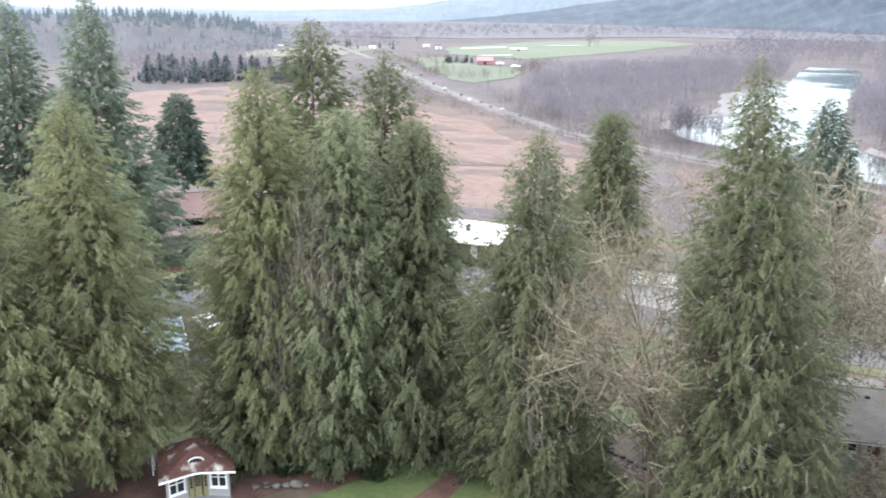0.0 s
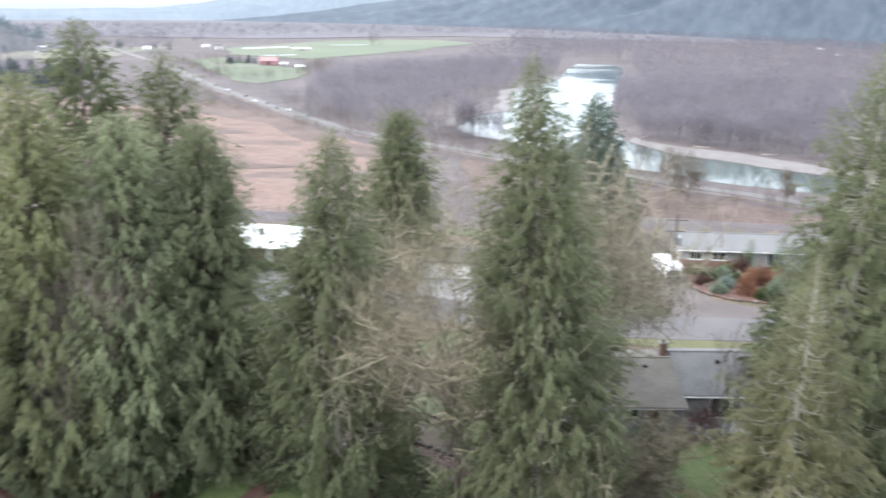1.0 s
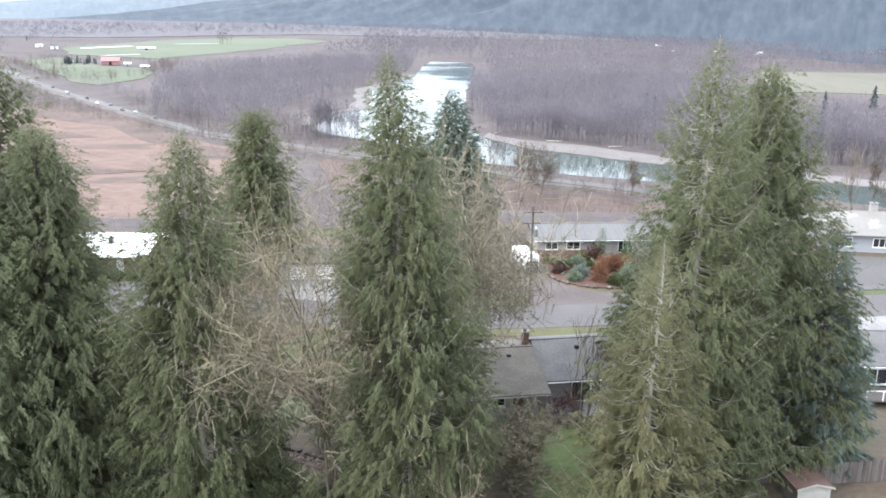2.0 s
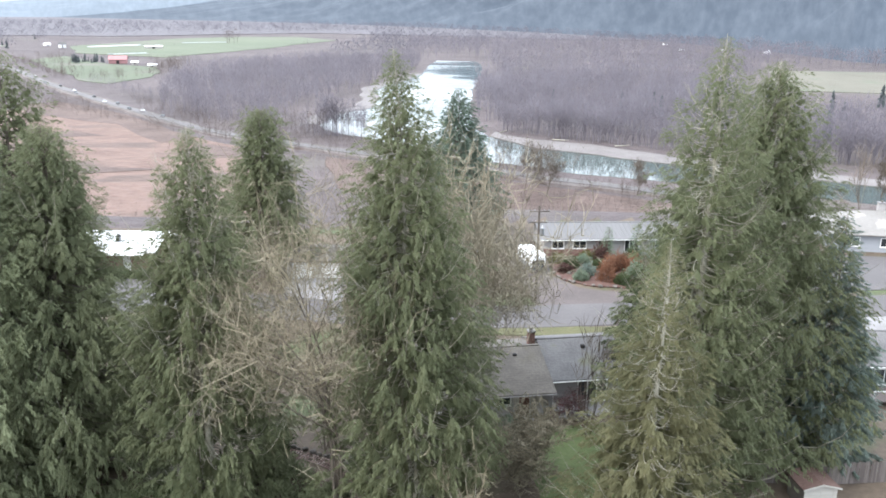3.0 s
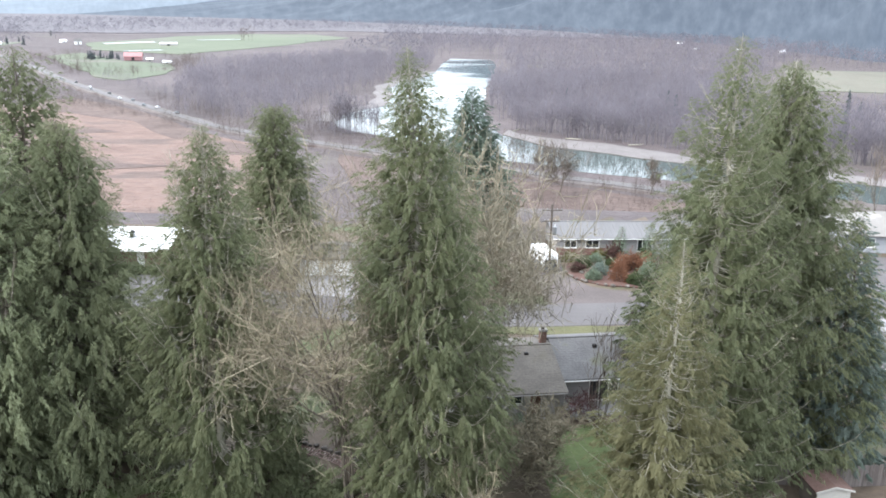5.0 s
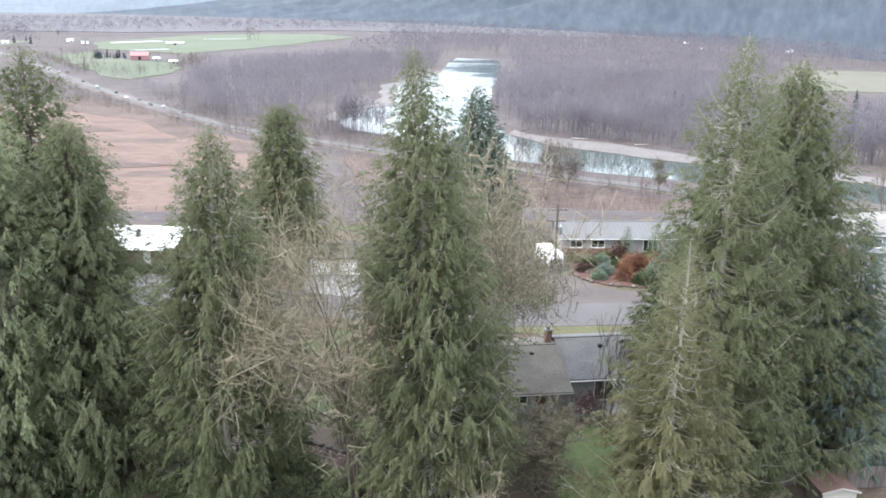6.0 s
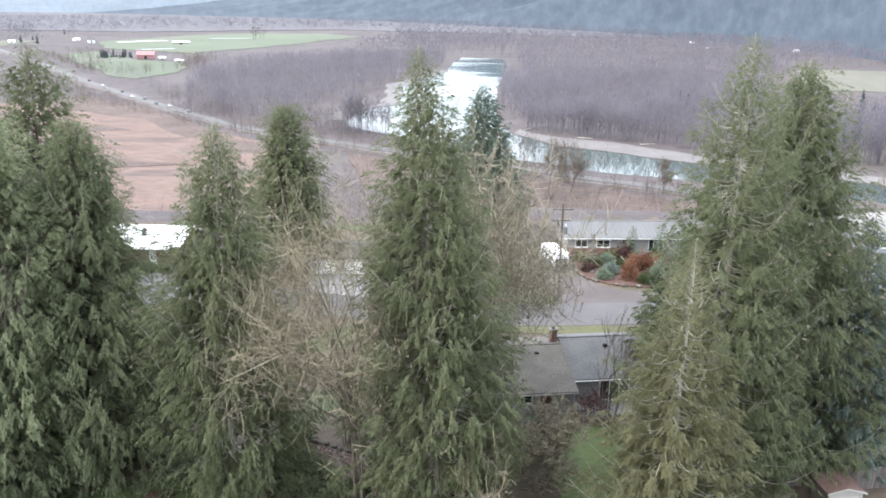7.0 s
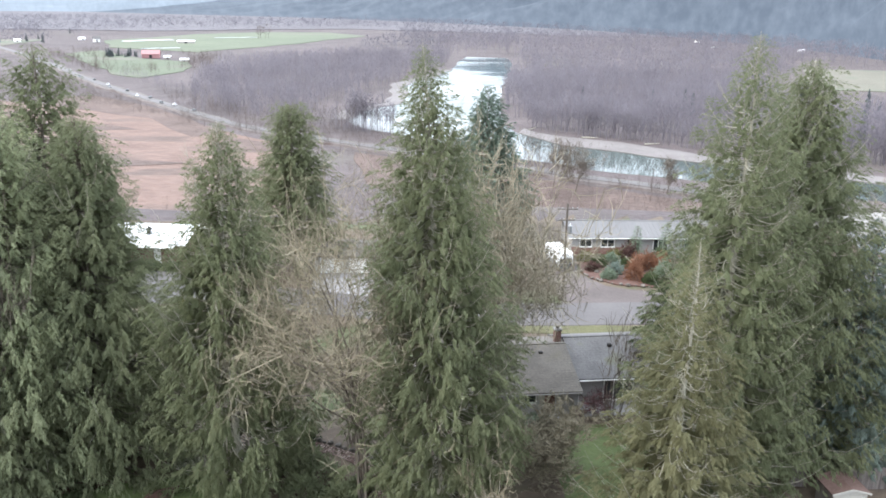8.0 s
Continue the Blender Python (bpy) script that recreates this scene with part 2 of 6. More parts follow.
# ---- building blocks ----
rng = np.random.default_rng(7)


def bulk(name, verts, tris, mat, parent=None):
    """One mesh object from arrays of corners and triangles."""
    me = bpy.data.meshes.new(name)
    verts, tris = np.asarray(verts, np.float32), np.asarray(tris, np.int32)
    me.vertices.add(len(verts))
    me.vertices.foreach_set("co", verts.ravel())
    me.loops.add(tris.size)
    me.loops.foreach_set("vertex_index", tris.ravel())
    me.polygons.add(len(tris))
    me.polygons.foreach_set("loop_start", np.arange(0, tris.size, 3, dtype=np.int32))
    me.update(calc_edges=True)
    me.materials.append(mat)
    ob = new(name, me)
    ob.parent = parent
    return ob


def part(name, bm, mat, parent=None, label=""):
    me = bpy.data.meshes.new(name)
    bm.normal_update()
    bm.to_mesh(me)
    bm.free()
    me.materials.append(mat)
    ob = new(name, me)
    ob.parent = parent
    return tagged(ob, label)


def empty(name, m):
    ob = new(name)
    ob.empty_display_size = 0.3
    ob.matrix_world = m
    return ob


def smooth_line(points, step):
    """A curve through the points, as points about step apart."""
    p = [Vector(q).to_3d() for q in points]
    p = [p[0] * 2 - p[1], *p, p[-1] * 2 - p[-2]]
    line = []
    for a, b, c, d in zip(p, p[1:], p[2:], p[3:]):
        count = max(1, int((c - b).length / step))
        for k in range(count):
            t = k / count
            line.append(0.5 * ((2 * b) + (c - a) * t + (2 * a - 5 * b + 4 * c - d) * t * t + (3 * b - a - 3 * c + d) * t ** 3))
    return line + [p[-2]]


def ribbon(name, points, width, z, depth, mat, step=10.0, wobble=0.0):
    """A road or strip of the given width with a sloped shoulder down to depth below."""
    line = smooth_line(points, step)
    bm = bmesh.new()
    rows = []
    for k, p in enumerate(line):
        ahead = (line[min(k + 1, len(line) - 1)] - line[max(k - 1, 0)]).normalized()
        side = Vector((ahead.y, -ahead.x, 0))
        w = width / 2 * (1 + wobble * noise.noise(p * 0.03))
        w2 = width / 2 * (1 + wobble * noise.noise(p * 0.03 + Vector((9, 4, 0))))
        rows.append([bm.verts.new(p + side * s + Vector((0, 0, h))) for s, h in ((-w - depth, z - depth), (-w, z), (w2, z), (w2 + depth, z - depth))])
    for a, b in zip(rows, rows[1:]):
        for k in range(3):
            bm.faces.new((a[k], a[k + 1], b[k + 1], b[k]))
    return part(name, bm, mat)


def patch(name, outline, z, mat, depth=0.05, step=6.0, rough_edge=1.0):
    """A flat piece of ground cover with an uneven edge."""
    pts = []
    closed = [Vector(q).to_3d() for q in outline]
    for a, b in zip(closed, closed[1:] + closed[:1]):
        count = max(1, int((b - a).length / step))
        for k in range(count):
            p = a.lerp(b, k / count)
            pts.append(p + Vector((noise.noise(p * 0.11 / rough_edge), noise.noise(p * 0.11 / rough_edge + Vector((31, 7, 3))), 0)) * rough_edge)
    bm = bmesh.new()
    top = [bm.verts.new((p.x, p.y, z)) for p in pts]
    low = [bm.verts.new((p.x, p.y, z - depth)) for p in pts]
    face = bm.faces.new(top)
    for k in range(len(pts)):
        j = (k + 1) % len(pts)
        bm.faces.new((top[k], low[k], low[j], top[j]))
    bmesh.ops.triangulate(bm, faces=[face])
    bmesh.ops.recalc_face_normals(bm, faces=bm.faces[:])
    return part(name, bm, mat)


def inside(outline, xy):
    """Which of the points lie inside the outline."""
    x, y = xy[:, 0], xy[:, 1]
    hit = np.zeros(len(xy), bool)
    for (ax, ay), (bx, by) in zip(outline, outline[1:] + outline[:1]):
        hit ^= ((ay > y) != (by > y)) & (x < (bx - ax) * (y - ay) / (by - ay + 1e-9) + ax)
    return hit


def scatter(outline, per):
    """Random points inside the outline, one for each so many square metres."""
    o = np.array(outline, float)
    low, high = o.min(0), o.max(0)
    xy = rng.uniform(low, high, (int(np.prod(high - low) / per), 2))
    return xy[inside(list(map(tuple, outline)), xy)]


# ---- the land: a bench with houses, a bank down, the valley floor ----
VALLEY = -36.0


def bench_edge(x):
    return 137 + 4 * np.sin(x * 0.021) + 2.5 * np.sin(x * 0.07 + 1)


def land(x, y):
    u = np.clip((y - bench_edge(x)) / 85, 0, 1)
    drop = VALLEY * (u * u * (3 - 2 * u))
    roll = 0.5 * np.sin(x * 0.031 + y * 0.013) * np.clip((y - 240) / 60, 0, 1) * np.clip((330 - y) / 40, 0, 1)
    rise = np.clip((-y - 30) / 400, 0, 1) * 30
    return drop + roll + rise


def make_ground():
    t = np.linspace(-1, 1, 141)
    xs = 4600 * np.sign(t) * np.abs(t) ** 3.2 + 60 * t
    s = np.linspace(-0.75, 1, 161)
    ys = 95 + 4550 * np.sign(s) * np.abs(s) ** 3.4 + 50 * s
    gx, gy = np.meshgrid(xs, ys)
    v = np.stack([gx, gy, land(gx, gy)], -1).reshape(-1, 3)
    n = len(xs)
    i = (np.arange(len(ys) - 1)[:, None] * n + np.arange(n - 1)).ravel()
    tris = np.concatenate([np.stack([i, i + 1, i + n + 1], 1), np.stack([i, i + n + 1, i + n], 1)])
    ob = bulk("ground", v, tris, M["soil"])
    ob.data.materials.append(M["valley"])
    mid = v[tris].mean(1)
    ob.data.polygons.foreach_set("material_index", (mid[:, 1] > bench_edge(mid[:, 0]) - 3).astype(np.int32))
    ob.data.polygons.foreach_set("use_smooth", np.ones(len(tris), bool))
    return tagged(ob, "brown soil and winter brush of the bench and valley floor", "ground", kind="structure")


make_ground()
water_material = material("river_water", (0.042, 0.06, 0.054), (0.066, 0.08, 0.073), 0.02, rough=0.08, bump=0.0, spec=0.36)
n, l = water_material.node_tree.nodes, water_material.node_tree.links
ripple = n.new("ShaderNodeTexNoise")
ripple.inputs["Scale"].default_value, ripple.inputs["Detail"].default_value = 0.25, 5
gusts = n.new("ShaderNodeTexNoise")
gusts.inputs["Scale"].default_value, gusts.inputs["Detail"].default_value = 0.012, 3
calm = n.new("ShaderNodeMapRange")
calm.inputs["From Min"].default_value, calm.inputs["From Max"].default_value, calm.inputs["To Min"].default_value, calm.inputs["To Max"].default_value = 0.42, 0.62, 0.01, 0.06
ripple_bump = n.new("ShaderNodeBump")
ripple_bump.inputs["Strength"].default_value, ripple_bump.inputs["Distance"].default_value = 0.05, 1.0
spot = n.new("ShaderNodeNewGeometry")
l.new(spot.outputs["Position"], ripple.inputs["Vector"])
drawn = n.new("ShaderNodeMapping")
drawn.inputs["Scale"].default_value = (0.25, 1.0, 1.0)
l.new(spot.outputs["Position"], drawn.inputs["Vector"])
l.new(drawn.outputs["Vector"], gusts.inputs["Vector"])
l.new(gusts.outputs["Fac"], calm.inputs["Value"])
l.new(calm.outputs["Result"], ripple_bump.inputs["Strength"])
ruffled = n.new("ShaderNodeMapRange")
ruffled.inputs["From Min"].default_value, ruffled.inputs["From Max"].default_value, ruffled.inputs["To Min"].default_value, ruffled.inputs["To Max"].default_value = 0.46, 0.56, 0.05, 0.3
l.new(gusts.outputs["Fac"], ruffled.inputs["Value"])
l.new(ruffled.outputs["Result"], n["Principled BSDF"].inputs["Roughness"])
l.new(ripple.outputs["Fac"], ripple_bump.inputs["Height"])
l.new(ripple_bump.outputs["Normal"], n["Principled BSDF"].inputs["Normal"])

RIVER = [(420, 160), (250, 252), (161, 304), (144, 317), (97, 348), (74, 360), (53, 369), (22, 395), (-7, 429), (-45, 467), (-69, 494), (-76, 530), (-66, 575), (-50, 610), (-56, 690),
         (-58, 760), (-21, 928), (-16, 1064), (-6, 1143), (45, 1129), (49, 1044), (40, 906), (31, 799), (23, 687), (19, 577), (20, 501), (27, 474), (36, 459), (50, 435),
         (74, 419), (97, 399), (109, 392), (161, 358), (181, 344), (260, 300), (420, 215)]
tagged(patch("water", RIVER, VALLEY + 0.1, water_material, 0.3, 8, 3.0), "pale grey-green river reflecting the overcast sky", "river", kind="structure")
BAR = [(27, 472), (36, 456), (50, 432), (74, 416), (97, 396), (109, 389), (161, 355), (181, 341), (260, 297), (420, 212), (425, 224), (262, 312), (187, 357), (166, 371), (113, 411), (102, 423), (78, 446), (53, 460), (37, 475), (31, 490)]
tagged(patch("gravel_bar", BAR, VALLEY + 0.45, M["sand"], 0.5, 5, 2.0), "pale gravel bar along the wooded far bank", "gravel bar", kind="structure")
tagged(ribbon("sand_bar", [(-80, 515), (-78, 545), (-68, 580), (-54, 612), (-58, 690), (-61, 750), (-42, 830), (-27, 920)], 11, VALLEY + 0.5, 0.6, M["sand"], 5, 0.9), "pale sand and gravel bar beside the river", "sand bar", kind="structure")
MARSH = [(-520, 560), (-485, 640), (-390, 606), (-257, 556), (-168, 500), (-130, 455), (-96, 418), (-74, 360), (-66, 300), (-72, 236), (-120, 226), (-300, 228), (-430, 330)]
tagged(patch("marsh", MARSH, VALLEY + 0.55, M["marsh"], 0.6, 5, 5.0), "wide marsh of dry reddish-tan reeds", "marsh", kind="structure")
for k, outline in enumerate(([(-430, 518), (-396, 545), (-330, 500), (-362, 480), (-395, 470)], [(-300, 600), (-270, 615), (-200, 545), (-132, 457), (-146, 440), (-192, 505), (-262, 545)], [(-240, 460), (-205, 478), (-180, 460), (-225, 448)], [(-128, 440), (-95, 412), (-105, 398), (-125, 405)],
                [(-300, 380), (-230, 400), (-200, 385), (-260, 365)], [(-480, 600), (-440, 600), (-430, 570), (-470, 565)], [(-170, 360), (-150, 370), (-120, 362), (-150, 350)])):
    tagged(patch("marsh_brush", outline, VALLEY + 0.6 + 0.02 * k, M["marsh_brush"], 0.1, 4, 7.0), "dark brown brush flats among the reeds", "marsh", kind="structure")
for outline in ([(-507, 1074), (-497, 1149), (-386, 1011), (-313, 967), (-280, 839), (-295, 769), (-333, 800), (-420, 932)], [(-515, 1228), (-601, 1414), (-540, 1717), (-443, 1871), (-301, 1883), (-213, 1755), (-281, 1414), (-363, 1149)]):
    tagged(patch("pasture", outline, VALLEY + 0.5, M["green"], 0.5, 12, 8.0), "flat pale green winter pasture on the valley floor", "pasture", kind="structure")
for outline in ([(383, 1010), (700, 990), (600, 700), (366, 752), (292, 765)], [(-740, 1010), (-930, 1330), (-700, 1420), (-640, 1080)]):
    tagged(patch("stubble_field", outline, VALLEY + 0.5, M["stubble"], 0.5, 12, 8.0), "pale straw-coloured stubble field on the valley floor", "field", kind="structure")
HIGHWAY = [(-900, 1500), (-700, 1250), (-457, 922), (-350, 765), (-261, 643), (-200, 565), (-159, 513), (-125, 474), (-60, 423), (26, 364), (44, 350), (65, 338), (79, 328), (150, 285), (300, 225), (520, 160)]
tagged(ribbon("highway_bank", HIGHWAY, 12, VALLEY + 0.9, 1.0, M["shoulder"], 8, 0.7), "gravel embankment under the highway", "embankment", kind="structure")
tagged(ribbon("highway", HIGHWAY, 6.6, VALLEY + 1.3, 0.5, M["highway"], 10), "two-lane grey asphalt highway on a low embankment", "road", kind="structure")

for outline in ([(-573, 1401), (-520, 1490), (-505, 1472), (-560, 1385)], [(-465, 1214), (-425, 1250), (-415, 1234), (-457, 1198)], [(-470, 1580), (-400, 1622), (-397, 1604), (-465, 1562)]):
    tagged(patch("standing_water", outline, VALLEY + 0.62, water_material, 0.1, 12, 8.0), "pale standing water on the winter pasture", "flooded field", kind="structure")

# sheet over the far brown ground, its mauve-grey painted in for distance haze
M["hazed_woods"] = material("hazed_leafless_woods", (0.094, 0.085, 0.092), (0.12, 0.11, 0.118), 0.01, bump=1.0, big=0.3)
tagged(patch("distant_woods", [(-2600, 1900), (-700, 1830), (-300, 2150), (300, 1900), (1300, 1850), (1500, 4300), (-2600, 4300)], VALLEY + 1.2, M["hazed_woods"], 1.3, 40, 30.0), "distant woods across the valley floor, coloured mauve-grey for haze", "woods", kind="structure")

# the street and drives on the bench
tagged(ribbon("road", [(-150, 66), (-92, 73), (-66, 77), (-36, 95), (-10, 92), (6, 91), (20, 92.4), (45, 95), (110, 104)], 7.0, 0.1, 0.12, M["asphalt"], 3), "worn light grey asphalt residential street", "road", kind="structure")
tagged(patch("driveway", [(11.5, 94), (9.5, 113), (15.2, 113), (14.4, 107), (17.5, 101.6), (24, 99.5), (24, 95.6)], 0.085, M["gravel"], 0.09, 2, 0.4), "grey gravel driveway up to the ranch house", "driveway", kind="structure")
tagged(patch("driveway", [(-19, 94), (-19, 106), (-9, 106), (-6, 95)], 0.08, M["concrete"], 0.09, 2, 0.4), "pale concrete driveway before a cream garage", "driveway", kind="structure")
tagged(patch("driveway", [(-44, 96), (-41, 103.5), (-34, 103), (-31, 95)], 0.085, M["asphalt"], 0.09, 2, 0.4), "grey asphalt drive of the white-roofed house", "driveway", kind="structure")
tagged(patch("driveway", [(41, 84), (40, 96), (62, 98), (60, 84)], 0.08, M["concrete"], 0.09, 2, 0.4), "pale concrete parking yard behind the green house", "driveway", kind="structure")
tagged(patch("driveway", [(44, 101), (48, 118), (74, 116), (70, 103)], 0.085, M["asphalt"], 0.09, 2, 0.4), "grey asphalt yard before the cream-roofed house", "driveway", kind="structure")
tagged(patch("driveway", [(-70, 75), (-60, 76), (-50, 62), (-55, 58), (-60, 62)], 0.08, M["gravel"], 0.09, 2, 0.4), "pale gravel yard beside the street", "driveway", kind="structure")
for outline, words in (([(-8, 84.5), (40, 86.4), (40, 91.2), (20, 88.7), (-8, 87.4)], "green grass verge between house and street"),
                       ([(7, 52), (6.5, 64.5), (20, 65.4), (21, 52)], "green back lawn behind the grey house"),
                       ([(-26, 54), (-18, 56), (-13.5, 51), (-12, 44), (-16, 41), (-30, 46)], "mossy green lawn under the tall cedars"),
                       ([(-12, 49), (-10, 54.5), (-7, 53.5), (-4, 50), (-5, 44), (-11.5, 44)], "mossy green lawn beside the brick path"),
                       ([(-82, 80), (-76, 90), (-64, 87), (-68, 80.5)], "green verge before a red-brown fence"),
                       ([(-36, 86), (-28, 86), (-28, 91), (-36, 91.5)], "yellow-green grass verge beside the street"),
                       ([(-60, 64), (-52, 68), (-48, 64), (-54, 60)], "yellow-green grass strip beside the drive")):
    tagged(patch("lawn", outline, 0.05, M["verge"] if "verge" in words or "strip" in words else M["lawn"], 0.06, 1.5, 0.8), words, "lawn", kind="structure")


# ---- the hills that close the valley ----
def hazed_hill_material(name, dark, light, haze_glow, amount, laid=True):
    """Far forest with haze put in as a faint bluish glow; laid: its texture follows the slope's own map."""
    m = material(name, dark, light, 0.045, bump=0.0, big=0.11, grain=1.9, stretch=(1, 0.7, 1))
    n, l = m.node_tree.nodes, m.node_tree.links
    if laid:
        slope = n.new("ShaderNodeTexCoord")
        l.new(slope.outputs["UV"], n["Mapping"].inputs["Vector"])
    n["Principled BSDF"].inputs["Emission Color"].default_value = (*haze_glow, 1)
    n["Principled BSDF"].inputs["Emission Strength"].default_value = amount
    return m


# the bluish emission of each hill stands in for the haze before it
M["hill"] = hazed_hill_material("far_hill_forest", (0.006, 0.01, 0.016), (0.027, 0.033, 0.041), (0.32, 0.42, 0.58), 0.09)
M["hill_low"] = hazed_hill_material("hazed_low_hill_ground", (0.0385, 0.036, 0.038), (0.0693, 0.065, 0.068), (0.4, 0.45, 0.53), 0.06)
M["hill_far"] = hazed_hill_material("farthest_hill_forest", (0.0231, 0.0308, 0.0385), (0.0462, 0.0577, 0.0693), (0.52, 0.64, 0.8), 0.169)


def backdrop(name, azimuths, feet, tops, depth, mat, words, rough=1.0, base=VALLEY):
    """A hillside: for each direction its foot's distance and its crest's height above the foot."""
    a = np.linspace(azimuths[0], azimuths[-1], 460)
    foot, top = np.interp(a, azimuths, feet), np.interp(a, azimuths, tops)
    rows = 40
    v = []
    for k in range(rows):
        u = k / (rows - 1)
        for az, f, h in zip(a, foot, top):
            r = min(f + depth * u, 4930)
            x, y = r * math.sin(radians(az)), r * math.cos(radians(az))
            bumps = noise.fractal(Vector((x, y, 0)) * 0.0022, 1.0, 2.0, 5) * 0.22 * h * min(1, u * 3) * rough
            v.append((x, y, base - 2 + h * math.sin(u * math.pi / 2) ** 1.3 + bumps))
    n = len(a)
    i = (np.arange(rows - 1)[:, None] * n + np.arange(n - 1)).ravel()
    tris = np.concatenate([np.stack([i, i + 1, i + n + 1], 1), np.stack([i, i + n + 1, i + n], 1)])
    ob = bulk(name, v, tris, mat)
    ob.data.polygons.foreach_set("use_smooth", np.ones(len(tris), bool))
    flat = np.stack([np.tile(np.radians(a) * foot.mean(), rows), np.array(v)[:, 2]], 1)
    ob.data.uv_layers.new(name="slope").data.foreach_set("uv", flat[tris.ravel()].astype(np.float32).ravel())
    return tagged(ob, words, "hill", kind="structure")


HILL_WAYS, HILL_FEET = [-24, -17, -8, 0, 8, 16, 25, 40, 60], [4100, 3700, 3200, 2700, 2300, 1800, 1330, 1200, 1150]
HILL_TOPS = [10, 60, 125, 220, 380, 480, 500, 480, 420]
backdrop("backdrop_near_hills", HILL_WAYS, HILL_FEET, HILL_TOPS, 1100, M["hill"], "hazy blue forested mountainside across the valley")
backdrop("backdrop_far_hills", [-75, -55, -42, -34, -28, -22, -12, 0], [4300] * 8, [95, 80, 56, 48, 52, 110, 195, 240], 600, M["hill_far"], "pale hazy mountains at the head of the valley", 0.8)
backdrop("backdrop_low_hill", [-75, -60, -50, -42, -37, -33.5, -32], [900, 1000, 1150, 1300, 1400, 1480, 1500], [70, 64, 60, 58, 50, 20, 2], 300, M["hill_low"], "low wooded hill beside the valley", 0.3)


# ---- woods: trees too many to count, one mesh a stand ----
def slivers(start, end, width):
    """Thin triangles from start to end, facing any way, as corners and triangles."""
    way = end - start
    turn = rng.normal(size=way.shape)
    side = np.cross(way, turn)
    side *= (width / 2)[:, None] / (np.linalg.norm(side, axis=1)[:, None] + 1e-9)
    v = np.stack([start - side, start + side, end], 1).reshape(-1, 3)
    return v, np.arange(len(v)).reshape(-1, 3)


def bare_template(height, limbs, twigs, spread=0.2, base=0.3, stout=1.0, stem=1.0):
    """A leafless tree of slivers: trunk, limbs that rise outwards, twigs on them."""
    s = [np.zeros((2, 3))]
    e = [np.array([[0.1, 0, height * 0.95], [-0.1, 0.1, height * 0.9]])]
    w = [np.full(2, height * 0.009)]
    u = rng.uniform(base, 0.85, limbs)
    az = rng.uniform(0, 2 * np.pi, limbs)
    reach = height * spread * (1.15 - u) * rng.uniform(0.6, 1.2, limbs) * 1.6
    a = np.stack([0 * u, 0 * u, u * height], 1)
    b = a + np.stack([np.cos(az) * reach, np.sin(az) * reach, reach * rng.uniform(0.9, 1.9, limbs)], 1)
    s.append(a), e.append(b), w.append(np.full(limbs, height * 0.0065))
    k = rng.integers(0, limbs, twigs)
    f = rng.uniform(0.25, 1, twigs)[:, None]
    p = a[k] + (b[k] - a[k]) * f
    q = p + rng.normal(0, 1, (twigs, 3)) * height * 0.06 + np.array([0, 0, height * 0.045])
    s.append(p), e.append(q), w.append(np.full(twigs, height * 0.006))
    w = np.concatenate(w)
    w[2:] *= stout
    w[:2] *= stem
    return slivers(np.concatenate(s), np.concatenate(e), w)


def crown_template(height, width, limbs, twigs, fat=1.0):
    """A leafless tree seen far off: stem, rising limbs, and a rounded crown of short twigs."""
    top, mid = height * 0.4, height * 0.6
    d = rng.normal(size=(limbs + twigs, 3))
    d /= np.linalg.norm(d, axis=1, keepdims=True)
    shell = d * (width / 2, width / 2, top) * rng.uniform(0.45, 1.0, (limbs + twigs, 1)) + (0, 0, mid)
    root = np.stack([np.zeros(limbs), np.zeros(limbs), rng.uniform(0.15, 0.5, limbs) * height], 1)
    ends = shell[:limbs] * (0.9, 0.9, 1.0)
    low = shell[limbs:]
    high = low + d[limbs:] * height * 0.05 + rng.normal(0, 0.025, (twigs, 3)) * height + (0, 0, height * 0.075)
    s = np.concatenate([np.zeros((1, 3)), root, low])
    e = np.concatenate([[(0, 0, height * (0.85 if limbs else 0.3))], ends, high])
    w = np.concatenate([[height * 0.02], np.full(limbs, height * 0.012), np.full(twigs, height * 0.013 * fat)])
    return slivers(s, e, w)


def conifer_template(height, tiers=7, radius=0.16):
    """A small far conifer: ragged rings of drooping boughs round a thin stem."""
    s, e, w = [np.array([[0, 0, 0.0]])], [np.array([[0, 0, height]])], [np.array([height * 0.03])]
    for k in range(tiers):
        u = 0.12 + 0.85 * k / tiers
        count = 9
        az = rng.uniform(0, 2 * np.pi, count)
        r = height * radius * (1 - u) ** 0.8 * rng.uniform(0.7, 1.25, count) + 0.2
        z = np.full(count, u * height)
        s.append(np.stack([np.cos(az) * r, np.sin(az) * r, z - height * 0.03], 1))
        e.append(np.stack([0 * az, 0 * az, z + height * 0.13], 1))
        w.append(r * 1.2)
    return slivers(np.concatenate(s), np.concatenate(e), np.concatenate(w))


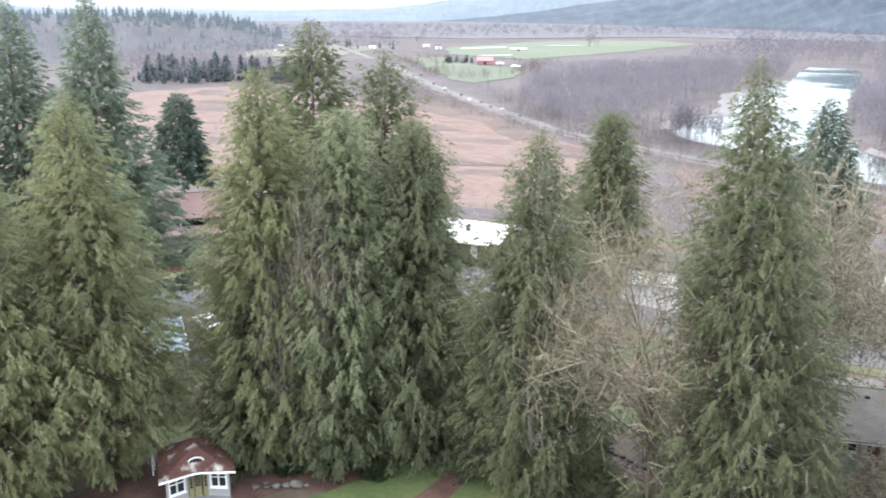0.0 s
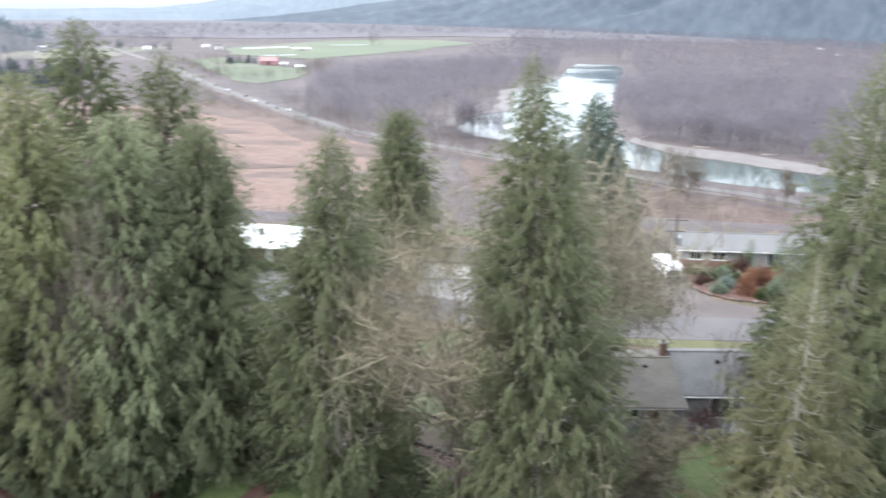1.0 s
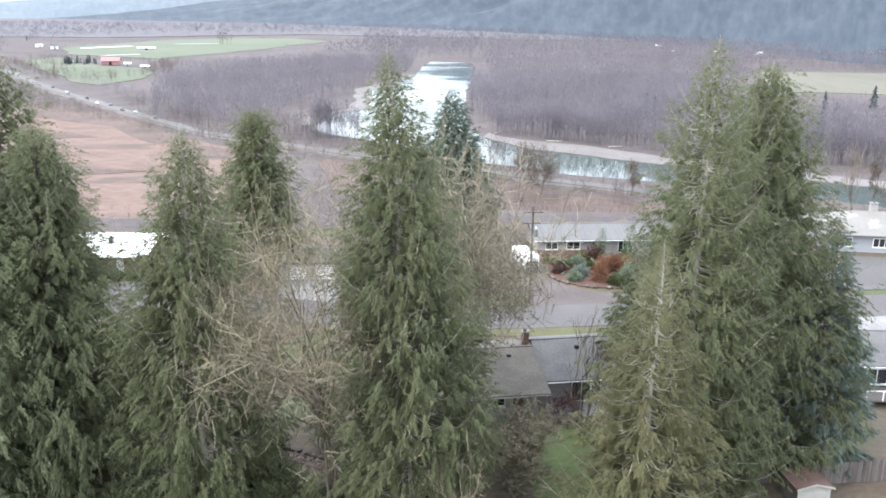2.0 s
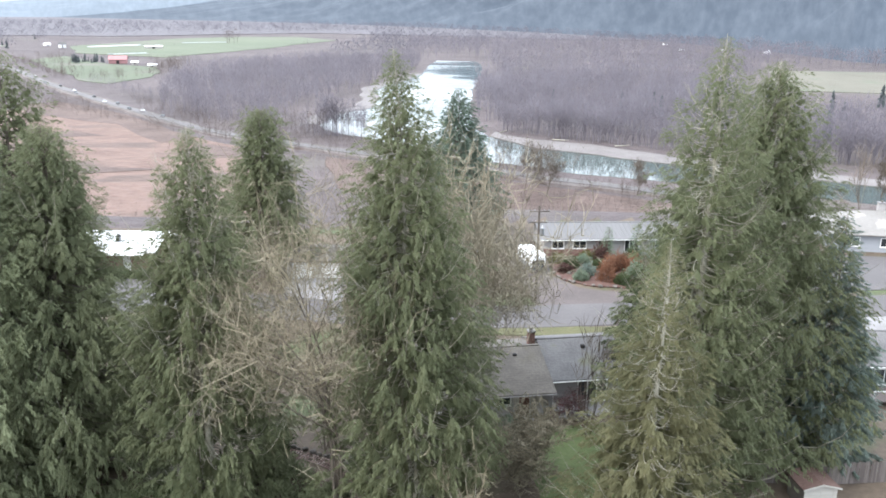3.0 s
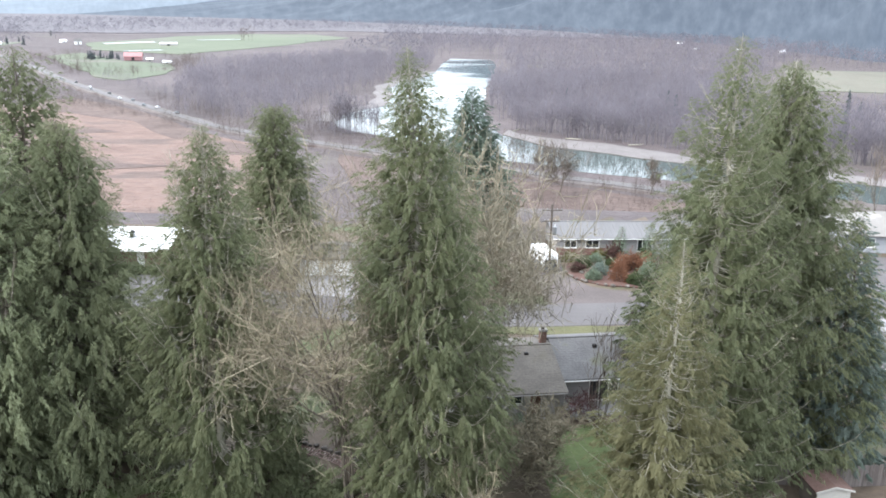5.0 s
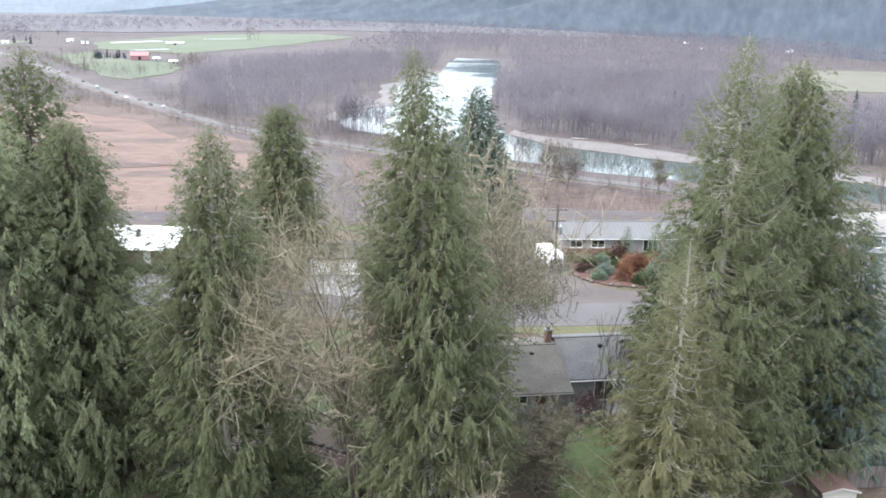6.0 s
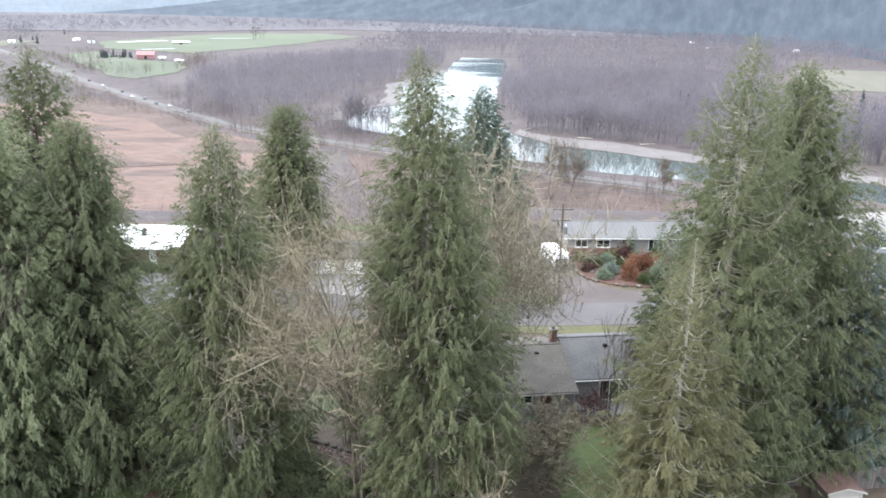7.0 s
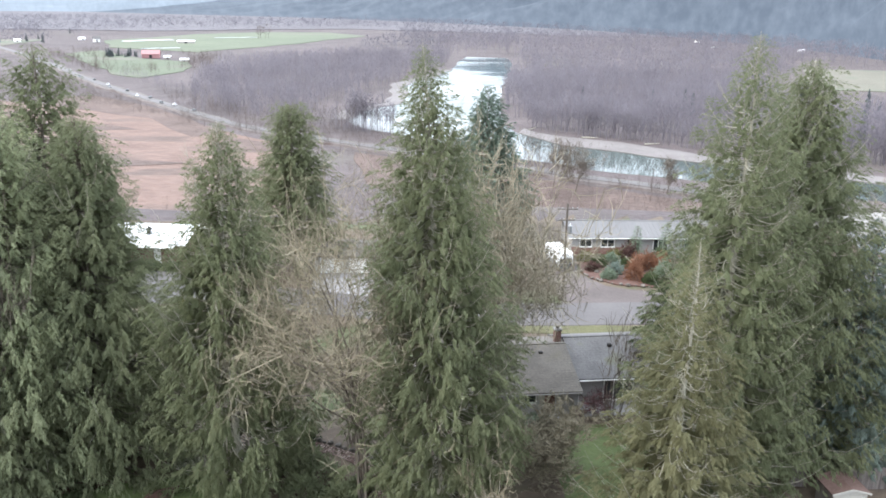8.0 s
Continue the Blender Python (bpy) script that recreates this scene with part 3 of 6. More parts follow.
def stand(name, xy, templates, low, high, mat, words, category, z=None):
    """Many trees in one mesh, turned and sized at random."""
    vs, ts, base = [], [], 0
    pick = rng.integers(0, len(templates), len(xy))
    zs = land(xy[:, 0], xy[:, 1]) - 0.1 if z is None else z
    for k, (tv, tt) in enumerate(templates):
        at = np.flatnonzero(pick == k)
        if not len(at):
            continue
        a, size = rng.uniform(0, 2 * np.pi, len(at)), rng.uniform(low, high, len(at))
        size *= 1 + 0.16 * np.sin(xy[at, 0] * 0.11 + 2) * np.sin(xy[at, 1] * 0.07) + 0.1 * np.sin(xy[at, 0] * 0.043 - xy[at, 1] * 0.031)
        c, s = np.cos(a)[:, None] * size[:, None], np.sin(a)[:, None] * size[:, None]
        x = tv[None, :, 0] * c - tv[None, :, 1] * s + xy[at, 0][:, None]
        y = tv[None, :, 0] * s + tv[None, :, 1] * c + xy[at, 1][:, None]
        h = tv[None, :, 2] * size[:, None] + zs[at][:, None]
        vs.append(np.stack([x, y, h], -1).reshape(-1, 3))
        ts.append((tt[None] + (np.arange(len(at)) * len(tv))[:, None, None]).reshape(-1, 3) + base)
        base += len(at) * len(tv)
    return tagged(bulk(name, np.concatenate(vs), np.concatenate(ts), mat), words, category, kind="stuff")


mid_bare = [crown_template(20, 9.5, 7, 40, 1.5) for _ in range(7)]
far_bare = [crown_template(19, 10, 4, 18, 3.2) for _ in range(6)]
farthest_bare = [crown_template(17, 15, 0, 13, 6.5) for _ in range(6)]
brush = [bare_template(2.6, 9, 14, 0.4, 0.05, 1.5) for _ in range(4)]
far_fir = [conifer_template(24) for _ in range(4)]
wide_fir = [conifer_template(23, 7, 0.24) for _ in range(4)]

WOOD_EAST = [(24, 660), (24, 560), (36, 495), (64, 466), (118, 430), (182, 398), (266, 358), (430, 294), (560, 380), (330, 470), (250, 500), (205, 540), (230, 700), (240, 800), (36, 780)]
WOOD_EAST_BACK = [(58, 1120), (380, 1060), (720, 1030), (1000, 1250), (900, 1640), (-60, 1640), (-50, 1170), (40, 1165)]
WOOD_WEST = [(-100, 600), (-62, 760), (-28, 925), (-26, 1085), (-60, 1150), (-215, 1000), (-248, 860), (-236, 760), (-214, 660), (-190, 580), (-120, 505), (-92, 510)]
WOOD_FAR = [(-160, 1200), (-40, 1150), (-45, 1420), (70, 1430), (75, 1620), (1000, 1640), (1000, 1900), (-150, 1900)]
WOOD_FAR_WEST = [(-1900, 1900), (-700, 1500), (-680, 1800), (-300, 2080), (0, 1950), (900, 2000), (300, 2900), (-1600, 2900)]
stand("bare_wood", scatter(WOOD_EAST, 46), mid_bare, 0.75, 1.15, M["wood_hazed"], "dense leafless grey-mauve riverside wood", "wood")
stand("bare_wood", scatter(WOOD_EAST_BACK, 170), far_bare, 0.8, 1.15, M["wood_hazed"], "dense leafless grey-mauve riverside wood", "wood")
stand("bare_wood", scatter(WOOD_WEST, 50), mid_bare, 0.6, 0.95, M["wood_hazed"], "leafless grey-mauve wood between highway and river", "wood")
stand("bare_wood", scatter(WOOD_FAR, 260), farthest_bare, 0.7, 1.1, M["wood_distant_hazed"], "distant leafless woods on the valley floor", "wood")
stand("bare_wood", scatter(WOOD_FAR_WEST, 640), farthest_bare, 0.7, 1.1, M["wood_distant_hazed"], "distant leafless woods on the valley floor", "wood")
stand("bare_wood", scatter([(-1700, 1880), (-950, 1900), (-640, 1330), (-640, 1130), (-760, 1010), (-1000, 1150)], 420), farthest_bare, 0.6, 1.0, M["wood_distant_hazed"], "distant leafless woods on the valley floor", "wood")
stand("bare_wood", scatter([(-570, 640), (-450, 690), (-520, 790), (-700, 935), (-900, 990), (-760, 760)], 110), far_bare, 0.6, 1.1, M["wood_hazed"], "leafless grey-mauve wood beyond the marsh", "wood")
stand("brush", scatter([(-60, 405), (30, 345), (80, 312), (200, 250), (380, 185), (200, 185), (60, 190), (30, 250), (0, 330)], 11), brush, 0.6, 1.5, M["wood_bank"], "low brown winter brush on the bank below the houses", "brush")
stand("brush", scatter([(-240, 660), (-110, 520), (-30, 450), (28, 392), (70, 360), (62, 345), (24, 372), (-60, 432), (-125, 484), (-200, 575)], 14), brush, 0.8, 2.4, M["wood_bank"], "tangled brown brush between highway and river", "brush")
stand("brush", scatter([(-520, 560), (-300, 228), (-100, 226), (40, 240), (40, 150), (-520, 160)], 48), brush, 0.8, 2.0, M["wood_bank"], "low brown winter brush on the bank below the houses", "brush")
BANK = [(-55, 402), (20, 352), (60, 324), (100, 297), (160, 258), (230, 222), (120, 236), (40, 240), (0, 262), (-40, 330)]
tagged(patch("brush_floor", BANK, VALLEY + 0.35, M["marsh_brush"], 0.4, 5, 4.0), "red-brown winter brush flat beside the highway", "brush", kind="structure")
HEDGE = [(-170, 490), (-130, 458), (-66, 408), (18, 350), (60, 322), (96, 296), (160, 262), (168, 272), (100, 308), (64, 333), (22, 361), (-62, 418), (-128, 469), (-166, 500)]
roadside = [bare_template(8, 16, 40, 0.3, 0.1) for _ in range(4)]
stand("brush", scatter(BANK, 16), roadside, 0.22, 0.5, M["wood_bank"], "red-brown winter brush on the flat below the houses", "brush")
stand("brush", scatter(MARSH, 260), brush, 0.5, 1.2, M["wood_bank"], "dark tufts of brush among the marsh reeds", "brush")
stand("brush", scatter([(-360, 750), (-262, 618), (-192, 540), (-150, 495), (-158, 486), (-202, 530), (-276, 608), (-376, 742)], 16), brush, 0.8, 1.7, M["wood_bank"], "brown brush along the highway bank", "brush")
stand("roadside_trees", scatter(HEDGE, 11), roadside, 0.5, 1.5, M["wood_bank"], "leafless brown scrub and young trees along the highway", "scrub")
stand("roadside_trees", scatter([(-330, 780), (-240, 655), (-120, 500), (-60, 445), (-50, 455), (-110, 515), (-225, 670), (-310, 800)], 55), roadside, 0.5, 1.3, M["wood_hazed"], "leafless brown scrub and young trees along the highway", "scrub")
stand("roadside_trees", scatter([(-110, 488), (-84, 500), (-60, 478), (-30, 455), (-38, 444), (-80, 470)], 40), roadside, 0.9, 2.0, M["wood_bank"], "leafless trees on the near river bank", "scrub")
bank_pole = [bare_template(22, 14, 60, 0.13, 0.25, 1.6, 1.8) for _ in range(4)]
stand("riverside_trees", scatter([(-71, 491), (-36, 460), (-42, 453), (-77, 483)], 8), bank_pole, 0.5, 1.0, M["wood_hazed"], "tall thin leafless trees on the near river bank", "trees")
stand("bare_wood", scatter([(30, 494), (60, 465), (118, 428), (182, 396), (266, 356), (430, 292), (436, 306), (270, 370), (186, 410), (122, 442), (66, 478), (36, 507)], 11), mid_bare, 0.6, 1.1, M["wood_hazed"], "dense leafless edge of the riverside wood", "wood")
stand("brush", scatter([(-200, 560), (-120, 500), (-60, 448), (-42, 456), (-72, 488), (-90, 540), (-150, 590)], 30), roadside, 0.5, 1.2, M["wood_hazed"], "grey-brown scrub between highway and river", "brush")
stand("brush", scatter([(-92, 412), (-72, 360), (-64, 300), (-70, 236), (0, 238), (30, 250), (0, 330), (-60, 405)], 22), brush, 0.8, 1.8, M["wood_bank"], "brown winter brush beside the marsh", "brush")
bank_bush = [bare_template(14, 16, 60, 0.36, 0.12, 1.6, 1.6) for _ in range(4)]
stand("riverside_trees", scatter([(8, 386), (35, 364), (62, 346), (68, 353), (40, 374), (14, 394)], 38), bank_bush, 0.7, 1.15, M["wood_bank"], "broad bushy leafless trees on the near river bank", "trees")
stand("riverside_trees", scatter([(82, 334), (130, 312), (200, 284), (203, 290), (134, 320), (86, 342)], 90), bank_bush, 0.5, 1.0, M["wood_bank"], "broad bushy leafless trees on the near river bank", "trees")
stand("bare_wood", scatter([(50, 790), (250, 805), (300, 830), (370, 1000), (380, 1080), (56, 1130)], 110), far_bare, 0.7, 1.1, M["wood_hazed"], "dense leafless grey-mauve riverside wood", "wood")
stand("hedgerow", scatter([(-520, 1100), (-512, 1112), (-320, 1068), (-322, 1054)], 60), far_bare, 0.3, 0.55, M["wood_bank"], "dark leafless hedgerow between pastures", "hedgerow")
stand("hedgerow", scatter([(-640, 1370), (-560, 1385), (-220, 1545), (-226, 1530)], 160), far_bare, 0.3, 0.6, M["wood_hazed"], "leafless hedgerow between pastures", "hedgerow")
stand("brush", scatter([(-500, 650), (-390, 612), (-260, 562), (-170, 505), (-130, 462), (-134, 472), (-205, 556), (-266, 632), (-355, 752), (-420, 760)], 26), brush, 1.0, 2.6, M["wood_bank"], "dark brown brush between marsh and highway", "brush")
for outline in ([(-430, 518), (-396, 545), (-362, 496), (-395, 470)], [(-300, 610), (-285, 628), (-200, 540), (-130, 455), (-142, 440), (-192, 520), (-262, 560)], [(-240, 460), (-205, 478), (-190, 462), (-225, 448)], [(-160, 480), (-128, 452), (-110, 400), (-135, 410)]):
    stand("brush", scatter(outline, 20), brush, 0.5, 1.3, M["wood_bank"], "dark brown brush among the marsh reeds", "brush")
for outline in ([(-350, 800), (-300, 805), (-285, 850), (-340, 835)], [(-500, 985), (-420, 965), (-415, 985), (-495, 1003)], [(-380, 900), (-350, 835), (-362, 828), (-395, 900)], [(-330, 1040), (-290, 850), (-262, 860), (-300, 1045)]):
    stand("hedgerow", scatter(outline, 45), roadside, 0.7, 1.7, M["wood_bank"], "olive-brown scrub round the pasture", "hedgerow")
stand("hedgerow", scatter([(-390, 1565), (-360, 1570), (-362, 1580), (-390, 1576)], 45), far_bare, 1.2, 1.7, M["wood_bank"], "dark clump of tall trees on the far pasture", "hedgerow")
stand("hedgerow", scatter([(-352, 822), (-520, 1080), (-530, 1070), (-362, 812)], 30), far_bare, 0.25, 0.5, M["wood_bank"], "dark leafless hedgerow along the pasture", "hedgerow")
stand("conifer_wood", scatter([(-430, 1020), (-400, 1030), (-410, 1060), (-450, 1050)], 60), far_fir, 0.25, 0.5, M["fir_hazed"], "small group of dark conifers beside the barn", "wood")
stand("conifer_wood", scatter([(-590, 628), (-440, 690), (-480, 800), (-660, 745)], 170), wide_fir, 0.25, 1.0, M["fir_hazed"], "row of dark conifers beyond the marsh", "wood")
stand("conifer_wood", scatter([(-700, 1100), (-930, 1500), (-780, 1700), (-600, 1300)], 9000), far_fir, 0.35, 0.7, M["fir_hazed"], "scattered dark conifers among distant farms", "wood")
stand("conifer_wood", scatter([(60, 620), (40, 520), (180, 410), (400, 320), (450, 600), (200, 740)], 4500), far_fir, 0.5, 0.75, M["fir_hazed"], "scattered conifers in the leafless riverside wood", "wood")
# these conifers glow faintly blue in place of haze
M["low_hill_tree"] = hazed_hill_material("hazed_low_hill_conifer", (0.0308, 0.0431, 0.0477), (0.0655, 0.0824, 0.0886), (0.38, 0.46, 0.56), 0.115, False)
az = rng.uniform(-60, -33.5, 1300)
far = np.interp(az, [-66, -50, -42, -33], [980, 1150, 1300, 1480]) + rng.uniform(0, 300, len(az))
u = np.clip((far - np.interp(az, [-66, -50, -42, -33], [980, 1150, 1300, 1480])) / 300, 0, 1)
low_top = np.interp(az, [-75, -60, -50, -42, -37, -33.5], [70, 64, 60, 58, 50, 20])
leafy = (u > 0.55) | (rng.uniform(0, 1, len(u)) < 0.12)
lower = np.flatnonzero(~leafy)
stand("bare_wood", np.stack([far * np.sin(np.radians(az)), far * np.cos(np.radians(az))], 1)[lower], farthest_bare, 0.5, 0.95, M["wood_distant_hazed"],
      "pale grey leafless trees on the foot of the low hill", "wood", z=(VALLEY - 3 + low_top * np.sin(u * np.pi / 2) ** 1.3)[lower])
far, az, u, low_top = far[leafy], az[leafy], u[leafy], low_top[leafy]
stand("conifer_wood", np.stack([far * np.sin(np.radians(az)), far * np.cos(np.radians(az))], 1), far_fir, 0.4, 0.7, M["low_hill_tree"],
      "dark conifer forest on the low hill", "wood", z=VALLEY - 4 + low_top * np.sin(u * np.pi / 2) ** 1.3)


# ---- the tall conifers ----
def tubes(paths, radii, sides=4):
    """Tapered tubes along paths (n, k, 3) with radii (n, k)."""
    n, k, _ = paths.shape
    way = np.gradient(paths, axis=1)
    way /= np.linalg.norm(way, axis=2, keepdims=True) + 1e-9
    aside = np.cross(way, np.array([0.31, 0.17, 0.93]))
    bad = np.linalg.norm(aside, axis=2, keepdims=True) < 0.05
    aside = np.where(bad, np.cross(way, np.array([1.0, 0, 0])), aside)
    aside /= np.linalg.norm(aside, axis=2, keepdims=True) + 1e-9
    other = np.cross(way, aside)
    a = np.arange(sides) * 2 * np.pi / sides
    ring = aside[:, :, None] * np.cos(a)[None, None, :, None] + other[:, :, None] * np.sin(a)[None, None, :, None]
    v = (paths[:, :, None] + ring * radii[:, :, None, None]).reshape(-1, 3)
    i = np.arange(n)[:, None, None] * k * sides + np.arange(k - 1)[None, :, None] * sides + np.arange(sides)[None, None, :]
    j = np.arange(n)[:, None, None] * k * sides + np.arange(k - 1)[None, :, None] * sides + ((np.arange(sides) + 1) % sides)[None, None, :]
    t = np.concatenate([np.stack([i, j, j + sides], -1).reshape(-1, 3), np.stack([i, j + sides, i + sides], -1).reshape(-1, 3)])
    return v, t


# one slender leaf, 1 long along x, for shrubs
FROND_V = np.array([(0, -0.09, 0), (0.2, 0.1, -0.03), (1.0, 0.02, 0.12)])
FROND_T = np.array([(0, 1, 2)])
# one spray of a conifer, 1 long along x: a slender tongue, bent down at its end
SPRAY_V = np.array([(0, 0, 0), (0.5, 0.2, 0.03), (0.32, -0.17, 0.02), (1.0, -0.04, -0.14)])
SPRAY_T = np.array([(0, 2, 1), (1, 2, 3)])
# the fine tips of the sprays
TIP_V = np.array([(0, -0.14, 0), (0.2, 0.15, 0.02), (1.0, 0.02, -0.1)])


def fronds(at, way, size, width, facing=None, shape=(FROND_V, FROND_T), loose=0.45):
    """Leaves or sprays at points, along directions; facing: about which way their flat side looks."""
    count = len(at)
    sv, st = shape
    way = way / (np.linalg.norm(way, axis=1, keepdims=True) + 1e-9)
    turn = rng.normal(size=way.shape) if facing is None else facing + rng.normal(0, loose, way.shape)
    side = np.cross(way, turn)
    side /= np.linalg.norm(side, axis=1, keepdims=True) + 1e-9
    up = np.cross(side, way)
    v = (at[:, None] + way[:, None] * (sv[None, :, 0] * size[:, None])[..., None]
         + side[:, None] * (sv[None, :, 1] * (size * width)[:, None])[..., None] + up[:, None] * (sv[None, :, 2] * size[:, None])[..., None])
    t = st[None] + (np.arange(count) * len(sv))[:, None, None]
    return v.reshape(-1, 3), t.reshape(-1, 3)


def along(paths, who, f):
    """Points at the fraction f along the paths numbered who."""
    g = np.clip(f, 0, 1) * (paths.shape[1] - 1)
    i = np.minimum(g.astype(int), paths.shape[1] - 2)
    return paths[who, i] + (paths[who, i + 1] - paths[who, i]) * (g - i)[:, None]


def conifer(name, x, y, height, radius, leaf, words, boughs=190, density=1.0, droop=0.33, lift=0.4, hang=0.8, shape=0.75, clear=0.03, bare=0, size=0.44, lean=(0, 0), top_thin=0.0, z=0.0, tip=0.26, wood="bark", skirt=0.5, rise=0.8):
    """A conifer: tapered trunk, boughs that droop and turn up at the tips, side branchlets hung with flat sprays, and bare pale limbs."""
    ob = empty(name, Matrix.Translation((x, y, z)))
    k = np.linspace(0, 1, 14)
    spine = np.stack([lean[0] * k ** 1.5 + 0.12 * np.sin(k * 9), lean[1] * k ** 1.5 + 0.12 * np.cos(k * 7), k * height - 0.2], 1)
    v, t = tubes(spine[None], (0.011 * height * (1 - k) ** 0.9 + 0.012)[None] * (1 + 0.5 * np.exp(-k * 30))[None], 9)
    bulk("trunk", v, t, M[wood], ob)
    boughs = int(boughs * 1.35)
    golden = np.arange(boughs) * 2.39996 + rng.uniform(0, 0.8, boughs)
    u = clear + (0.992 - clear) * ((np.arange(boughs) + rng.uniform(0, 1, boughs)) / boughs) ** 0.78
    below = (1 - u) * height
    lobes = 1 + 0.06 * np.sin(golden * 3 + u * 13 + rng.uniform(0, 6)) + 0.06 * np.sin(golden * 2 - u * 31 + rng.uniform(0, 6))
    ragged = rng.uniform(0.86, 1.05, boughs) + 0.1 * (rng.uniform(0, 1, boughs) < 0.1)
    reach = radius * (1 - u) ** shape * below / (below + tip * height * 0.18) * np.minimum(1, skirt + u * 3.2) * ragged * lobes + 0.12
    s = np.linspace(0, 1, 7)
    drop = droop * rng.uniform(0.7, 1.3, boughs) * (1.15 - 0.8 * u)
    turn_up = lift * rng.uniform(0.6, 1.4, boughs)
    steep = 0.16 + rise * np.clip((u - 0.72) / 0.28, 0, 1)
    h = reach[:, None] * (steep[:, None] * s - drop[:, None] * np.sin(s * np.pi * 0.62) + turn_up[:, None] * s ** 3)
    wave = 0.1 * reach[:, None] * np.sin(s * 3 + golden[:, None])
    root = np.stack([np.interp(u, k, spine[:, 0]), np.interp(u, k, spine[:, 1]), u * height - 0.2], 1)
    out = np.stack([np.cos(golden), np.sin(golden)], 1)
    paths = np.empty((boughs, 7, 3))
    paths[..., 0] = root[:, None, 0] + out[:, None, 0] * reach[:, None] * s - out[:, None, 1] * wave
    paths[..., 1] = root[:, None, 1] + out[:, None, 1] * reach[:, None] * s + out[:, None, 0] * wave
    paths[..., 2] = np.maximum(root[:, None, 2] + h, 0.3)
    v, t = tubes(paths, (0.0075 * reach + 0.012)[:, None] * (1.05 - s)[None], 3)
    tagged(bulk("branchwork", v, t, M[wood], ob), kind="stuff")
    # side branchlets, to both hands of each bough, longest near its middle
    counts = (2 + reach * 2.0 * (1 - 0.6 * top_thin * u ** 2)).astype(int)
    who = np.repeat(np.arange(boughs), counts)
    n = len(who)
    f = rng.uniform(0.42, 1.0, n)
    b0 = along(paths, who, f)
    o = np.concatenate([out[who], np.zeros((n, 1))], 1)
    across = np.stack([-o[:, 1], o[:, 0], 0 * f], 1) * rng.choice([-1.0, 1.0], n)[:, None]
    open_out = rng.uniform(0.35, 1.1, n)[:, None]
    way = o + across * open_out * (1.15 - f)[:, None] + rng.normal(0, 0.08, (n, 3))
    way /= np.linalg.norm(way, axis=1, keepdims=True)
    length = np.minimum(reach[who] * 0.3 * (1.25 - 0.7 * f), 1.3) * rng.uniform(0.7, 1.25, n) + 0.2
    c = np.linspace(0, 1, 4)
    lets = b0[:, None] + way[:, None] * (length[:, None] * c)[..., None]
    lets[..., 2] += length[:, None] * (0.1 * c - (0.2 + 0.4 * hang) * c ** 2) + 0.25 * length[:, None] * (turn_up[who] * f)[:, None] * c
    # sprays that hang along the branchlets
    tufts = (4 + length * 22 * density * rng.uniform(0.7, 1.3, n)).astype(int)
    let = np.repeat(np.arange(n), tufts)
    m = len(let)
    g = rng.uniform(0.05, 1.0, m)
    at = along(lets, let, g) + rng.normal(0, 0.05, (m, 3)) - (0, 0, 0.08)
    heading = way[let] * (1.12 - hang) + o[let] * 0.15 + rng.normal(0, 0.2, (m, 3))
    heading[:, 2] -= hang * (0.75 + 0.35 * rng.uniform(0, 1, m)) * (1 - 0.7 * u[who][let] ** 5)
    long = 0.8 * size * rng.uniform(0.6, 1.35, m) * (1 - 0.45 * u[who][let]) * np.minimum(1, 0.6 + reach[who][let] * 0.25)
    tips = (np.clip((f[let] - 0.66) / 0.34, 0, 1) * (0.1 + 0.75 * u[who][let]))[:, None]
    heading = heading * (1 - tips) + (way[let] + (0, 0, 0.12)) * tips
    facing = o[let] * hang + np.array([0, 0, 1.15 - 0.85 * hang])
    v, t = fronds(at, heading, long, np.full(m, 1.05), facing, (TIP_V, FROND_T), 0.6)
    # broad sprays near the trunk, which close the crown
    deep = np.repeat(np.arange(boughs), 9)
    deep = deep[rng.uniform(0, 1, len(deep)) > np.minimum(1.6 * top_thin, 0.9) * np.clip(u[deep] * 2 - 0.5, 0, 1)]
    d = len(deep)
    inner = along(paths, deep, rng.uniform(0.12, 0.72, d))
    fall = np.concatenate([out[deep] * 0.7 + rng.normal(0, 0.4, (d, 2)), rng.uniform(-1.0, -0.3, (d, 1))], 1)
    v2, t2 = fronds(inner, fall, np.minimum(reach[deep] * 0.22, 0.85) * rng.uniform(0.7, 1.2, d), np.full(d, 1.6), None, (SPRAY_V, SPRAY_T))
    v, t = np.concatenate([v, v2]), np.concatenate([t, t2 + len(v)])
    v[:, 2] = np.maximum(v[:, 2], 0.05)
    bulk("crown", v, t, M[leaf], ob)
    if bare:
        b = rng.choice(np.flatnonzero((u < 0.86) & (reach > 0.8)), bare, replace=False)
        ends = np.linspace(0.3, 1.0, 7)
        q = along(paths, np.repeat(b, 7), np.tile(ends, bare)).reshape(bare, 7, 3)
        over = rng.uniform(0.1, 0.28, (bare, 1)) * reach[b][:, None] * s
        q[..., :2] += out[b][:, None] * over[..., None]
        q[..., 2] += 0.46 + (rng.uniform(0.0, 0.22, (bare, 1)) * s ** 2.2 - 0.1 * np.sin(s * np.pi)) * np.minimum(reach[b][:, None], 4)
        q[..., :2] += np.stack([-out[b][:, 1], out[b][:, 0]], 1)[:, None] * (rng.normal(0, 0.16, (bare, 1)) * reach[b][:, None] * s ** 1.3)[..., None]
        v, t = tubes(q, rng.uniform(0.026, 0.04, (bare, 1)) * (1.2 - s)[None], 3)
        parts_v, parts_t, base = [v], [t], len(v)
